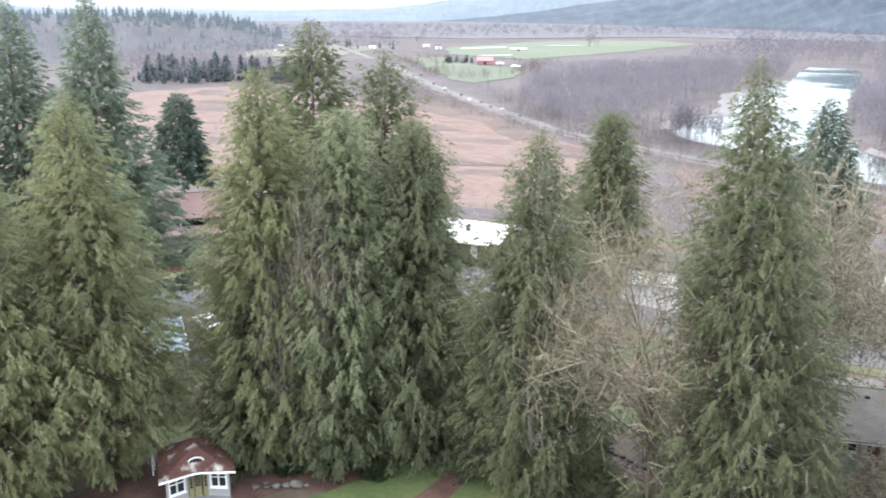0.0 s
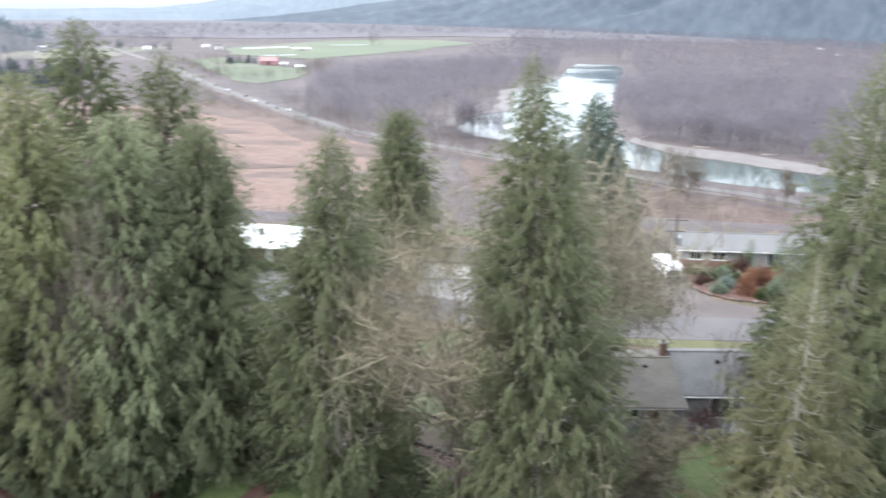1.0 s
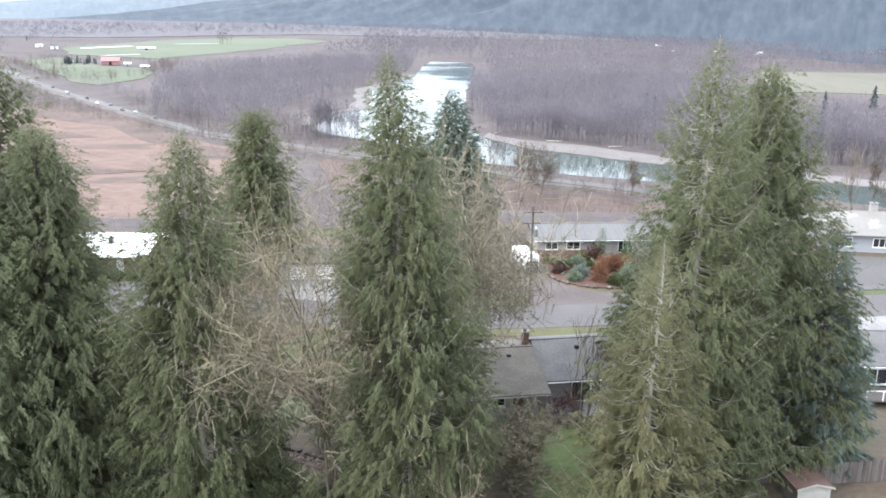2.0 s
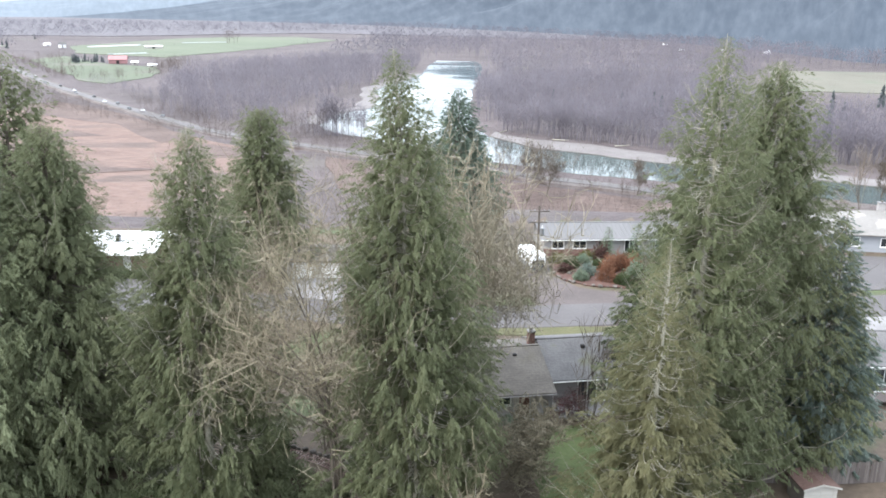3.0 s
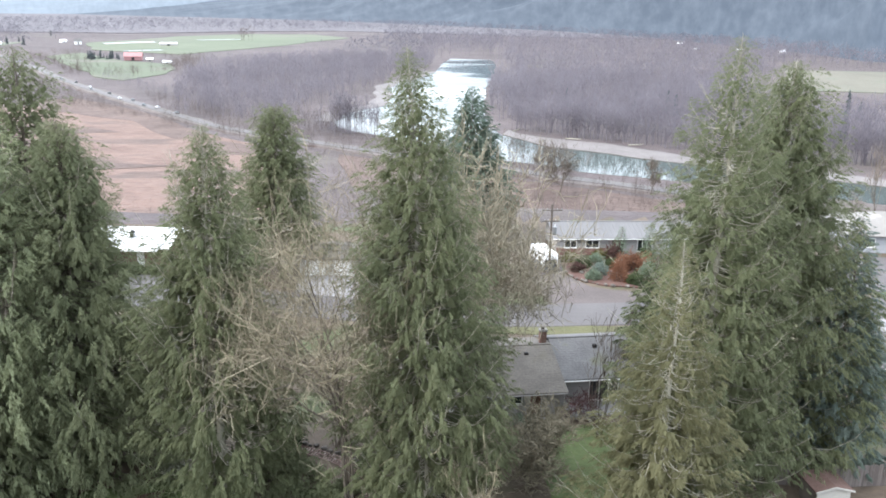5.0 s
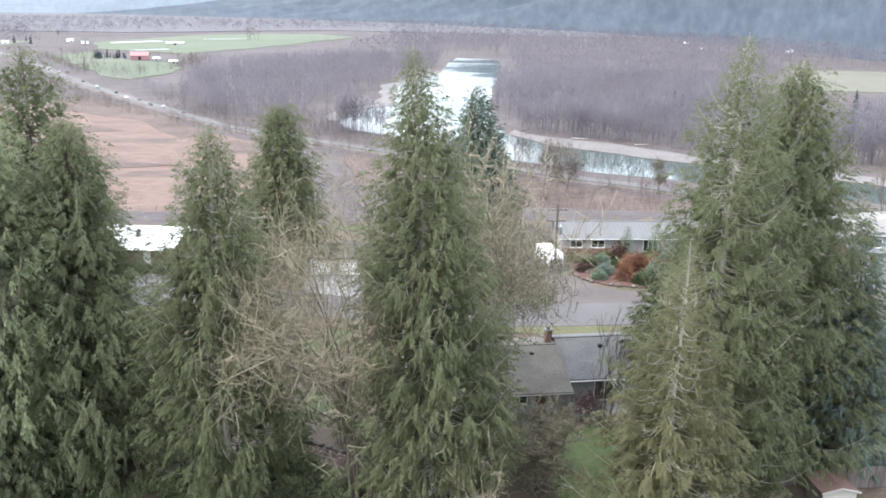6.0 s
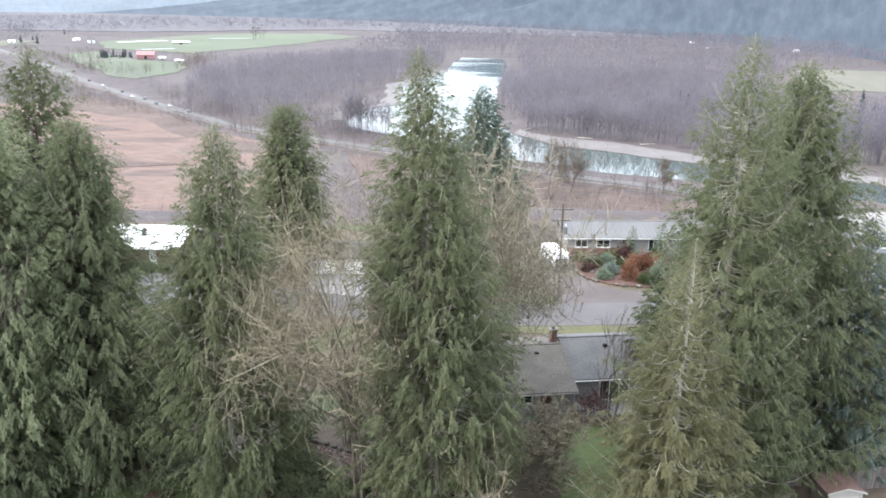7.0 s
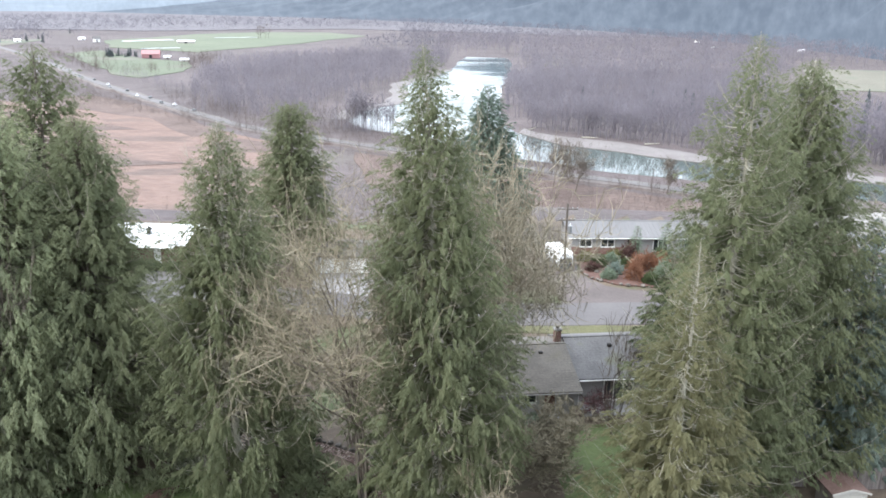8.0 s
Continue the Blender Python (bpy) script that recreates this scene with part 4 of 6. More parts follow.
        for _ in range(3):
            j = rng.integers(2, 6, bare)
            p0 = q[np.arange(bare), j]
            w = (q[np.arange(bare), np.minimum(j + 1, 6)] - p0) + rng.normal(0, 0.25, (bare, 3))
            w = w / np.linalg.norm(w, axis=1, keepdims=True) * rng.uniform(0.4, 1.1, (bare, 1))
            pp = np.stack([p0, p0 + w * 0.5 + (0, 0, 0.03), p0 + w + (0, 0, 0.08)], 1)
            v, t = tubes(pp, np.tile([0.014, 0.011, 0.006], (bare, 1)), 3)
            parts_v.append(v), parts_t.append(t + base)
            base += len(v)
        tagged(bulk("bare_branchwork", np.concatenate(parts_v), np.concatenate(parts_t), M["limb"], ob), "pale bare limbs turning up at the tips", kind="stuff")
    return tagged(ob, words, "conifer", "tall conifers" if height > 11 else "young conifers")


CEDAR = "tall redcedar with drooping dark green sprays"
conifer("cedar_tree", -48.0, 36.0, 26.0, 9.0, "cedar_olive", "tall redcedar with drooping olive-green sprays beside the playhouse", 405, 0.52, bare=54, shape=0.7, skirt=0.15)
conifer("cedar_tree", -45.6, 42.4, 29.0, 10.0, "cedar_olive", "tall narrow-topped redcedar with olive-green tiered boughs", 420, 0.55, bare=54, shape=0.75, skirt=0.12)
conifer("fir_tree", -68.1, 67.6, 36.4, 11.0, "fir", "tall dark blue-green fir with dense layered boughs", 300, 0.6, droop=0.3, hang=0.5, shape=0.95, size=0.7, clear=0.1, tip=0.1)
conifer("fir_tree", -77.0, 65.5, 35.6, 10.0, "fir", "tall dark blue-green fir with dense layered boughs", 280, 0.55, droop=0.3, hang=0.5, shape=0.85, size=0.7, clear=0.1, tip=0.1)
conifer("fir_tree", -84.0, 59.0, 37.5, 9.4, "fir", "tall dark blue-green fir with dense layered boughs", 220, 0.55, droop=0.3, hang=0.5, shape=0.7, size=0.8, clear=0.1)
conifer("cedar_tree", -36.2, 50.8, 30.2, 7.0, "cedar_olive", "tall redcedar of a dense clump, olive-green with thin top", 435, 0.6, bare=35, shape=0.52, top_thin=0.1, tip=0.22)
conifer("fir_tree", -37.6, 60.6, 33.4, 8.2, "cedar_grey", "open-topped grey-green fir rising behind the cedar clump", 240, 0.9, droop=0.1, hang=0.5, top_thin=0.1, shape=0.52, lift=0.3, tip=0.3, size=0.6)
conifer("cedar_tree", -31.2, 53.8, 27.2, 7.2, "cedar_mid", CEDAR + " in a dense clump", 435, 0.66, shape=0.5, bare=32, size=0.38, tip=0.14)
conifer("cedar_tree", -26.5, 56.2, 26.4, 7.8, "cedar", CEDAR + " beside a clump", 460, 0.68, shape=0.6, bare=30, tip=0.08, size=0.36)
conifer("cedar_tree", -31.5, 61.5, 31.0, 7.2, "cedar_grey", "thin-topped grey-green cedar behind the clump", 330, 0.6, top_thin=0.2, bare=54, shape=0.42, tip=0.34)
conifer("cedar_tree", -36.8, 49.0, 14.0, 4.6, "cedar", "shorter cedar with hanging green sprays beside the playhouse", 195, 0.76, shape=0.5)
conifer("cedar_tree", -30.6, 51.2, 14.5, 4.4, "cedar", "shorter cedar with hanging green sprays before the clump", 225, 0.76, shape=0.5)
conifer("cedar_tree", -16.4, 54.5, 26.6, 7.2, "cedar_grey", "tall redcedar with upturned tips and pale bare limbs", 400, 0.6, lift=0.55, bare=170, shape=0.62, top_thin=0.1, tip=0.3, wood="limb")
conifer("cedar_tree", -22.5, 106.0, 21.6, 7.2, "cedar_grey", "round-topped dense dark cedar beyond the street", 260, 0.5, shape=0.5, clear=0.1, size=0.5, tip=0.08)
conifer("cedar_tree", -1.4, 52.3, 31.8, 7.4, "cedar_grey", "tall redcedar with pale bare limbs and upturned tips", 470, 0.6, lift=0.5, bare=190, shape=0.6, top_thin=0.1, lean=(-1.6, 0), skirt=0.4, tip=0.42, wood="limb")
conifer("fir_tree", 2.4, 124.5, 22.8, 7.6, "fir_dark", "dark blue-green fir at the edge of the bench", 230, 0.7, droop=0.2, hang=0.45, size=0.7, shape=0.75, tip=0.08)
conifer("cedar_tree", 17.5, 54.0, 32.7, 7.0, "cedar_grey", "tall redcedar, grey-green, with a pale trunk showing near its thin top", 400, 0.5, lift=0.4, bare=150, shape=0.5, top_thin=0.4, tip=0.42, wood="limb")
conifer("cedar_tree", 12.9, 46.0, 21.6, 6.4, "cedar_brown", "slim olive redcedar with pale trunk and many pale bare limbs", 270, 0.5, lift=0.3, bare=60, shape=0.72, top_thin=0.35, tip=0.5, wood="limb")
conifer("cedar_tree", 23.8, 61.2, 30.8, 9.8, "cedar_grey", "broad tall redcedar, dark green, with pale bare limbs", 430, 0.6, bare=110, shape=0.58, wood="limb")
conifer("spruce_tree", 29.4, 59.9, 19.9, 4.9, "spruce", "blue spruce with drooping frosted boughs beside the fence", 210, 0.9, droop=0.36, hang=0.5, shape=0.75, size=0.6)
conifer("cedar_tree", 17.9, 72.0, 13.0, 3.2, "shrub", "dense dark green young cedar beside the grey house", 110, 1.0, shape=0.45)
conifer("fir_tree", -97.0, 114.2, 20.3, 5.8, "fir_dark", "dark broad fir with clear trunk beyond the red-roofed house", 170, 1.1, shape=0.45, clear=0.25, hang=0.5, size=0.9)
conifer("spruce_tree", -47.4, 52.0, 7.5, 1.8, "fir", "small dark young spruce behind the playhouse", 70, 1.0, hang=0.4)
conifer("spruce_tree", 23.3, 114.2, 4.9, 0.9, "fir", "slim grey-green young conifer before the ranch house", 60, 1.1, hang=0.4, shape=0.6)
conifer("spruce_tree", 27.2, 113.9, 5.4, 1.0, "fir", "slim grey-green young conifer before the ranch house", 60, 1.1, hang=0.4, shape=0.6)
conifer("spruce_tree", 29.8, 114.3, 4.6, 0.9, "fir", "slim grey-green young conifer before the ranch house", 60, 1.1, hang=0.4, shape=0.6)


# ---- leafless trees and shrubs ----
def leafless(name, x, y, height, reach, words, mats=("limb", "twig"), stems=1, seed=1, upright=0.5, forks=4, levels=4, trunk=0.2, z=0.0, twig=0.022, start=0.22, wild=0.0, floor=0.0, shear=(0.0, 0.0)):
    """A leafless tree grown fork by fork: stems and heavy limbs, and a crown of fine twigs."""
    r = np.random.default_rng(seed)
    ob = empty(name, Matrix.Translation((x, y, z)))
    heavy, fine = [], []

    def curve(p, way, length, bend):
        pts, d = [p], way
        for _ in range(4):
            d = d + r.normal(0, bend, 3) + np.array([0, 0, 0.10 * upright])
            d = d / np.linalg.norm(d)
            pts.append(pts[-1] + d * length / 4)
        return np.array(pts), d

    def grow(p, way, length, thick, level):
        pts, d = curve(p, way, length, 0.16 + wild + 0.05 * level)
        (heavy if level < 2 else fine).append((pts, np.linspace(thick, max(thick * 0.55, twig * 0.4), 5)))
        if level >= levels:
            return
        count = forks + (2 if level >= 2 else 0)
        for k in range(count):
            f = r.uniform(start if level == 0 else 0.2, 1.0) if k else 1.0
            i = min(int(f * 4), 3)
            q = pts[i] + (pts[i + 1] - pts[i]) * (f * 4 - i)
            aside = r.normal(0, 1, 3)
            aside[2] *= 0.5
            aside -= d * (aside @ d)
            aside /= np.linalg.norm(aside) + 1e-9
            w = d * (0.55 + 0.5 * upright) + aside * (1.0 - 0.35 * upright) + np.array([0, 0, 0.25 * upright])
            grow(q, w / np.linalg.norm(w), length * r.uniform(0.5, 0.78), max(thick * 0.5, twig), level + 1)

    for k in range(stems):
        a = r.uniform(0, 6.28)
        lean = r.uniform(0.05, 0.35) * (stems > 1) * (1.3 - upright)
        way = np.array([math.cos(a) * lean, math.sin(a) * lean, 1.0])
        grow(np.array([math.cos(a), math.sin(a), 0]) * 0.25 * (stems > 1) + (0, 0, -0.15), way / np.linalg.norm(way), height * r.uniform(0.4, 0.5), trunk * r.uniform(0.7, 1.0), 0)
    pts = np.concatenate([p for p, _ in heavy + fine])
    top, wide = np.percentile(pts[:, 2], 96), np.percentile(np.hypot(pts[:, 0], pts[:, 1]), 97)
    scale = np.array([reach / wide, reach / wide, height / top])
    fine = [g for g in fine if g[0][:, 2].mean() * scale[2] > floor * height * r.uniform(0.6, 1.1)]

    def leaned(paths):
        """Lean the crown aside, more with its height."""
        q = paths * scale
        high = np.maximum(q[..., 2], 0)
        q[..., 0] += high * shear[0]
        q[..., 1] += high * shear[1]
        return q

    def blades(group):
        """Twigs as flat tapering blades, two quads each."""
        paths = leaned(np.array([p[[0, 2, 4]] for p, _ in group]))
        w = np.array([q[[0, 2, 4]] for _, q in group])
        w[:, 2] *= 0.5
        side = np.cross(paths[:, 2] - paths[:, 0], r.normal(size=(len(paths), 3)))
        side /= np.linalg.norm(side, axis=1, keepdims=True) + 1e-9
        v = np.stack([paths - side[:, None] * w[..., None], paths + side[:, None] * w[..., None]], 2).reshape(-1, 3)
        o = (np.arange(len(paths)) * 6)[:, None, None]
        return v, (o + np.array([(0, 1, 3), (0, 3, 2), (2, 3, 5), (2, 5, 4)])[None]).reshape(-1, 3)

    for label, group, mat, sides in (("branchwork", heavy, mats[0], 4), ("twigwork", fine, mats[1], 3)):
        v, t = blades(group) if sides == 3 else tubes(leaned(np.array([p for p, _ in group])), np.array([w for _, w in group]), sides)
        tagged(bulk(label, v, t, M[mat], ob), kind="stuff")
    return tagged(ob, words, "bare tree")


def shrub(name, x, y, width, height, leaf, words, count=1800, size=0.26, z=0.0, twigs=True):
    """A rounded leafy shrub: short stems and a loose shell of sprays."""
    ob = empty(name, Matrix.Translation((x, y, z)))
    n = count
    d = rng.normal(size=(n, 3))
    d[:, 2] = np.abs(d[:, 2])
    d /= np.linalg.norm(d, axis=1, keepdims=True)
    lump = 1 + 0.25 * np.sin(d[:, 0] * 5 + x) * np.sin(d[:, 1] * 6 + y) + rng.normal(0, 0.08, n)
    at = d * lump[:, None] * rng.uniform(0.55, 1.0, (n, 1)) * (width / 2, width / 2, height * 0.9)
    v, t = fronds(at, d + rng.normal(0, 0.5, (n, 3)) + (0, 0, 0.2), size * rng.uniform(0.6, 1.3, n), np.full(n, 2.6))
    v[:, 2] = np.maximum(v[:, 2], 0.02)
    bulk("foliage", v, t, M[leaf], ob)
    m = 9
    tip = at[rng.integers(0, n, m)]
    paths = np.stack([tip * 0.02, tip * 0.5 + rng.normal(0, 0.05, (m, 3)), tip], 1)
    v, t = tubes(paths, np.tile([0.04, 0.025, 0.01], (m, 1)), 4)
    tagged(bulk("stems", v, t, M["bark"], ob), kind="stuff")
    return tagged(ob, words, "shrub", "garden shrubs")


leafless("maple_tree", -7.0, 52.8, 20.4, 8.6, "spreading leafless maple with mossy tan branches", ("bark", "twig"), 5, 3, 0.34, 5, 4, 0.14, start=0.55, twig=0.0145, wild=0.04, floor=0.55, shear=(-0.07, 0.0))
leafless("maple_tree", -6.6, 67.5, 17.0, 5.5, "leafless maple with pale tangled twigs behind tall cedars", ("limb", "twig"), 2, 11, 0.4, 4, 4, 0.22)
leafless("alder_tree", 1.9, 66.0, 20.6, 8.2, "leafless round-crowned tree with radiating tan twigs behind a cedar", ("alder_twig", "alder_twig"), 6, 5, 0.3, 5, 4, 0.11, start=0.5, twig=0.025, wild=-0.02, floor=0.3)
leafless("maple_tree", -32.2, 51.6, 18.5, 4.6, "leafless multi-stemmed tree with reddish twigs within the clump", ("twig", "twig_red"), 4, 7, 0.25, 5, 4, 0.11, start=0.7, twig=0.018, wild=0.05)
leafless("willow_shrub", 6.3, 56.4, 5.0, 3.4, "round leafless shrub with olive-brown arching twigs", ("twig", "twig"), 7, 9, 0.55, 5, 4, 0.05, start=0.2, twig=0.028)
leafless("willow_shrub", 4.2, 60.5, 2.9, 2.4, "round leafless shrub with reddish-brown twigs", ("twig_red", "twig_red"), 8, 19, 0.55, 4, 3, 0.05, start=0.2, twig=0.02)
leafless("cherry_tree", 12.2, 63.1, 10.5, 2.6, "young leafless tree with upright dark stems on the lawn", ("bark", "bark"), 5, 13, 1.0, 3, 3, 0.07, twig=0.02)
leafless("vine_maple", -8.9, 60.8, 7.0, 2.6, "tangle of reddish-brown leafless stems behind the brick path", ("twig_red", "twig_red"), 7, 15, 0.5, 4, 3, 0.06, start=0.3)
leafless("vine_maple", 1.6, 47.5, 6.5, 2.6, "pale leafless branches at a cedar's foot", ("limb", "twig"), 5, 16, 0.4, 4, 3, 0.05, start=0.3)
leafless("maple_shrub", 11.4, 66.4, 2.3, 2.2, "low weeping maple with dark maroon twigs", ("bark", "twig_maroon"), 7, 17, 0.1, 4, 3, 0.04, start=0.3)
for x, y, h, r, seed in ((33, 328, 18, 8.5, 31), (40, 318, 17, 7, 35), (76, 323, 13, 5, 36), (170, 322, 15, 5, 32), (183, 318, 17, 6, 33)):
    leafless("riverside_tree", x, y, h, r, "leafless dark riverside tree against the pale water", ("bark", "bark"), 1, seed, 0.45, 5, 4, 0.3, z=VALLEY, twig=0.07, start=0.35)
for x, y, h, r, seed in ((7.5, 121, 8, 3, 41), (-28, 122, 9, 3.5, 42), (-12, 118, 9, 4, 43), (48, 121, 10, 4, 44), (72, 118, 12, 4, 45), (80, 124, 13, 4, 46), (66, 131, 14, 4, 47), (-64, 118, 10, 4, 48)):
    leafless("garden_tree", x, y, h, r, "leafless grey-brown garden tree near the edge of the bench", ("bark", "twig_red"), 2, seed, 0.6, 4, 3, 0.12, twig=0.03)

# shrubs of the gardens
for x, y, w, h, leaf, words in (
        (16.2, 112.5, 2.2, 1.5, "gold", "rounded yellow-green garden shrub"), (17.6, 110.2, 2.4, 1.7, "shrub", "rounded dark green garden shrub"),
        (19.4, 107.2, 2.3, 1.6, "spruce", "low round grey-green conifer shrub"), (19.6, 112.0, 2.2, 1.4, "fir", "dark green garden shrub among rocks"),
        (22.0, 113.4, 2.4, 2.6, "red_leaf", "red-leaved garden shrub before the house wall"), (22.6, 108.6, 2.2, 2.6, "rust_leaf", "rust-orange dry garden shrub"),
        (24.2, 110.2, 2.6, 2.4, "rust_leaf", "rust-orange dry garden shrub"), (21.4, 110.0, 2.0, 1.3, "shrub", "low dark green garden shrub"),
        (26.2, 112.5, 2.4, 2.2, "shrub", "rounded green garden shrub"), (25.5, 106.0, 2.6, 2.4, "fir", "dense dark green conifer shrub"),
        (18.2, 105.0, 2.0, 1.3, "fir", "low dark green garden shrub"), (21.4, 104.6, 2.4, 3.4, "rust_leaf", "tall rust-orange dry garden shrub"), (23.2, 103.4, 2.0, 1.5, "shrub", "rounded green garden shrub"),
        (16.6, 108.2, 2.0, 1.2, "red_leaf", "low dull red garden shrub"), (25.6, 108.6, 2.6, 2.8, "rust_leaf", "rust-orange dry garden shrub"), (20.4, 113.6, 2.4, 1.5, "gold", "rounded yellow-green garden shrub"),
        ):
    shrub("garden_shrub", x, y, w, h, leaf, words)
for x, y, w, h, leaf, words in (
        (-43.0, 104.6, 2.6, 1.4, "shrub", "clipped green hedge shrub before the brick wall"), (-40.6, 104.2, 2.6, 1.3, "shrub", "clipped green hedge shrub before the brick wall"),
        (-38.2, 104.4, 2.2, 1.2, "shrub", "clipped green hedge shrub before the brick wall"), (-45.5, 104.9, 2.4, 1.3, "shrub", "clipped green hedge shrub before the brick wall"),
        (-31.5, 89.5, 1.8, 1.8, "gold", "yellow-green shrub beside the street"),
        (-5.0, 57.0, 3.6, 2.8, "shrub", "glossy dark green rhododendron under the trees"), (-13.2, 61.0, 3.0, 2.2, "shrub", "glossy dark green rhododendron under the trees"),
        (-33.5, 48.6, 2.2, 1.2, "shrub", "low green fern clump at the foot of the cedars"), (-27.0, 50.6, 2.2, 1.1, "shrub", "low green fern clump at the foot of the cedars"),
        (18.5, 71.5, 3.4, 4.6, "shrub", "tall dense dark green shrub beside the grey house"), (6.0, 64.6, 1.6, 1.0, "fir", "low dark shrub against the grey house wall")):
    shrub("garden_shrub", x, y, w, h, leaf, words)
for x, y, w, h in ((-10.4, 55.4, 3.2, 2.0), (-12.4, 57.6, 3.0, 2.2), (-8.7, 52.8, 2.4, 1.3), (-11.4, 53.0, 3.0, 1.8), (-9.8, 51.0, 2.0, 0.9), (-7.4, 54.2, 1.8, 1.0)):
    shrub("undergrowth_shrub", x, y, w, h, "cedar", "low dark green shrub and ferns beside the brick path")


# ---- houses and what stands by them ----
def box(bm, x0, x1, y0, y1, z0, z1):
    v = [bm.verts.new((x, y, z)) for z in (z0, z1) for y in (y0, y1) for x in (x0, x1)]
    for f in ((0, 2, 3, 1), (4, 5, 7, 6), (0, 1, 5, 4), (2, 6, 7, 3), (0, 4, 6, 2), (1, 3, 7, 5)):
        bm.faces.new([v[k] for k in f])
    return v


def solid(*boxes, bevel=0.0):
    bm = bmesh.new()
    for b in boxes:
        box(bm, *b)
    if bevel:
        bmesh.ops.bevel(bm, geom=bm.edges[:], offset=bevel, segments=1, affect="EDGES")
    return bm


def pierced(length, height, thick, holes):
    """A wall along x, its face at y = 0, with openings (x0, x1, z0, z1) cut right through."""
    xs = sorted({0.0, length, *(h[0] for h in holes), *(h[1] for h in holes)})
    zs = sorted({0.0, height, *(h[2] for h in holes), *(h[3] for h in holes)})
    bm = bmesh.new()
    for x0, x1 in zip(xs, xs[1:]):
        for z0, z1 in zip(zs, zs[1:]):
            cx, cz = (x0 + x1) / 2, (z0 + z1) / 2
            if not any(h[0] < cx < h[1] and h[2] < cz < h[3] for h in holes):
                box(bm, x0, x1, 0, thick, z0, z1)
    bmesh.ops.remove_doubles(bm, verts=bm.verts[:], dist=0.001)
    return bm


def placed(ob, x, y, z, turn=0.0):
    ob.matrix_local = pose(x, y, z, 0, 0, turn)
    return ob


def window(parent, x, z, w, h, y=0.0, bars=1, turn=0.0, frame_mat="trim", wall_y=None):
    """A window in an opening: white frame with mullions, a dark pane and a sill."""
    f = 0.09
    boxes = [(-f, w + f, -0.05, 0.06, -f, 0.0), (-f, w + f, -0.05, 0.06, h, h + f), (-f, 0.0, -0.05, 0.06, 0.0, h), (w, w + f, -0.05, 0.06, 0.0, h)]
    for k in range(bars):
        c = w * (k + 1) / (bars + 1)
        boxes.append((c - 0.035, c + 0.035, -0.03, 0.05, 0.0, h))
    ob = part("window", solid(*boxes), M[frame_mat], parent)
    ob.matrix_local = Matrix.Translation((x, y, z)) if not turn else pose(x, y, z, 0, 0, turn)
    part("pane", solid((0.0, w, 0.055, 0.075, 0.0, h)), M["glass"], ob, "dark reflecting glass")
    part("sill", solid((-f - 0.05, w + f + 0.05, -0.11, -0.052, -f - 0.06, -f), bevel=0.01), M[frame_mat], ob)
    return ob


def gable_roof(parent, x0, x1, y0, y1, eave, ridge, mat, thick=0.16, name="roof", ribs=0.0, label=""):
    """Two slopes with thickness, ridge along x, with a ridge cap; y0 is the front."""
    mid = (y0 + y1) / 2
    bm = bmesh.new()
    for a in (y0, y1):
        low = [bm.verts.new((x, a, eave - t)) for t in (0, thick) for x in (x0, x1)]
        top = [bm.verts.new((x, mid, ridge - t)) for t in (0, thick) for x in (x0, x1)]
        for f in ((low[0], low[1], top[1], top[0]), (low[2], top[2], top[3], low[3]), (low[0], top[0], top[2], low[2]), (low[1], low[3], top[3], top[1]), (low[0], low[2], low[3], low[1])):
            bm.faces.new(f)
    bmesh.ops.recalc_face_normals(bm, faces=bm.faces[:])
    roof = part(name, bm, mat, parent, label)
    part("ridge_cap", solid((x0, x1, mid - 0.14, mid + 0.14, ridge - 0.03, ridge + 0.05), bevel=0.02), mat, roof)
    if ribs:
        slope = math.atan2(ridge - eave, mid - y0)
        length = math.hypot(ridge - eave, mid - y0)
        x = x0 + 0.2
        while x < x1:
            rib = part("roof_seam", solid((-0.018, 0.018, 0.0, length - 0.16, 0.0, 0.022)), mat, roof)
            rib.matrix_local = Matrix.Translation((x, y0, eave + 0.004)) @ Matrix.Rotation(slope, 4, "X")
            x += ribs
    return roof


def courses(parent, x0, x1, y0, y1, eave, ridge, mat, step=0.3):
    """Rows of shingles laid up the front slope, each lapping the one below."""
    mid = (y0 + y1) / 2
    slope = math.atan2(ridge - eave, mid - y0)
    length = math.hypot(ridge - eave, mid - y0)
    d = 0.02
    while d < length - step:
        row = part("shingle_course", solid((x0 + 0.01, x1 - 0.01, 0.0, step + 0.03, 0.0, 0.028)), mat, parent)
        row.matrix_local = Matrix.Translation((0, y0 + d * math.cos(slope), eave + 0.004 + d * math.sin(slope))) @ Matrix.Rotation(slope - 0.02 + rng.uniform(-0.004, 0.004), 4, "X")
        d += step


def gutter(parent, x0, x1, y, z, mat="trim"):
    part("gutter", solid((x0, x1, y - 0.1, y - 0.003, z - 0.16, z - 0.07), bevel=0.02), M[mat], parent, "white gutter along the eave" if mat == "trim" else "")


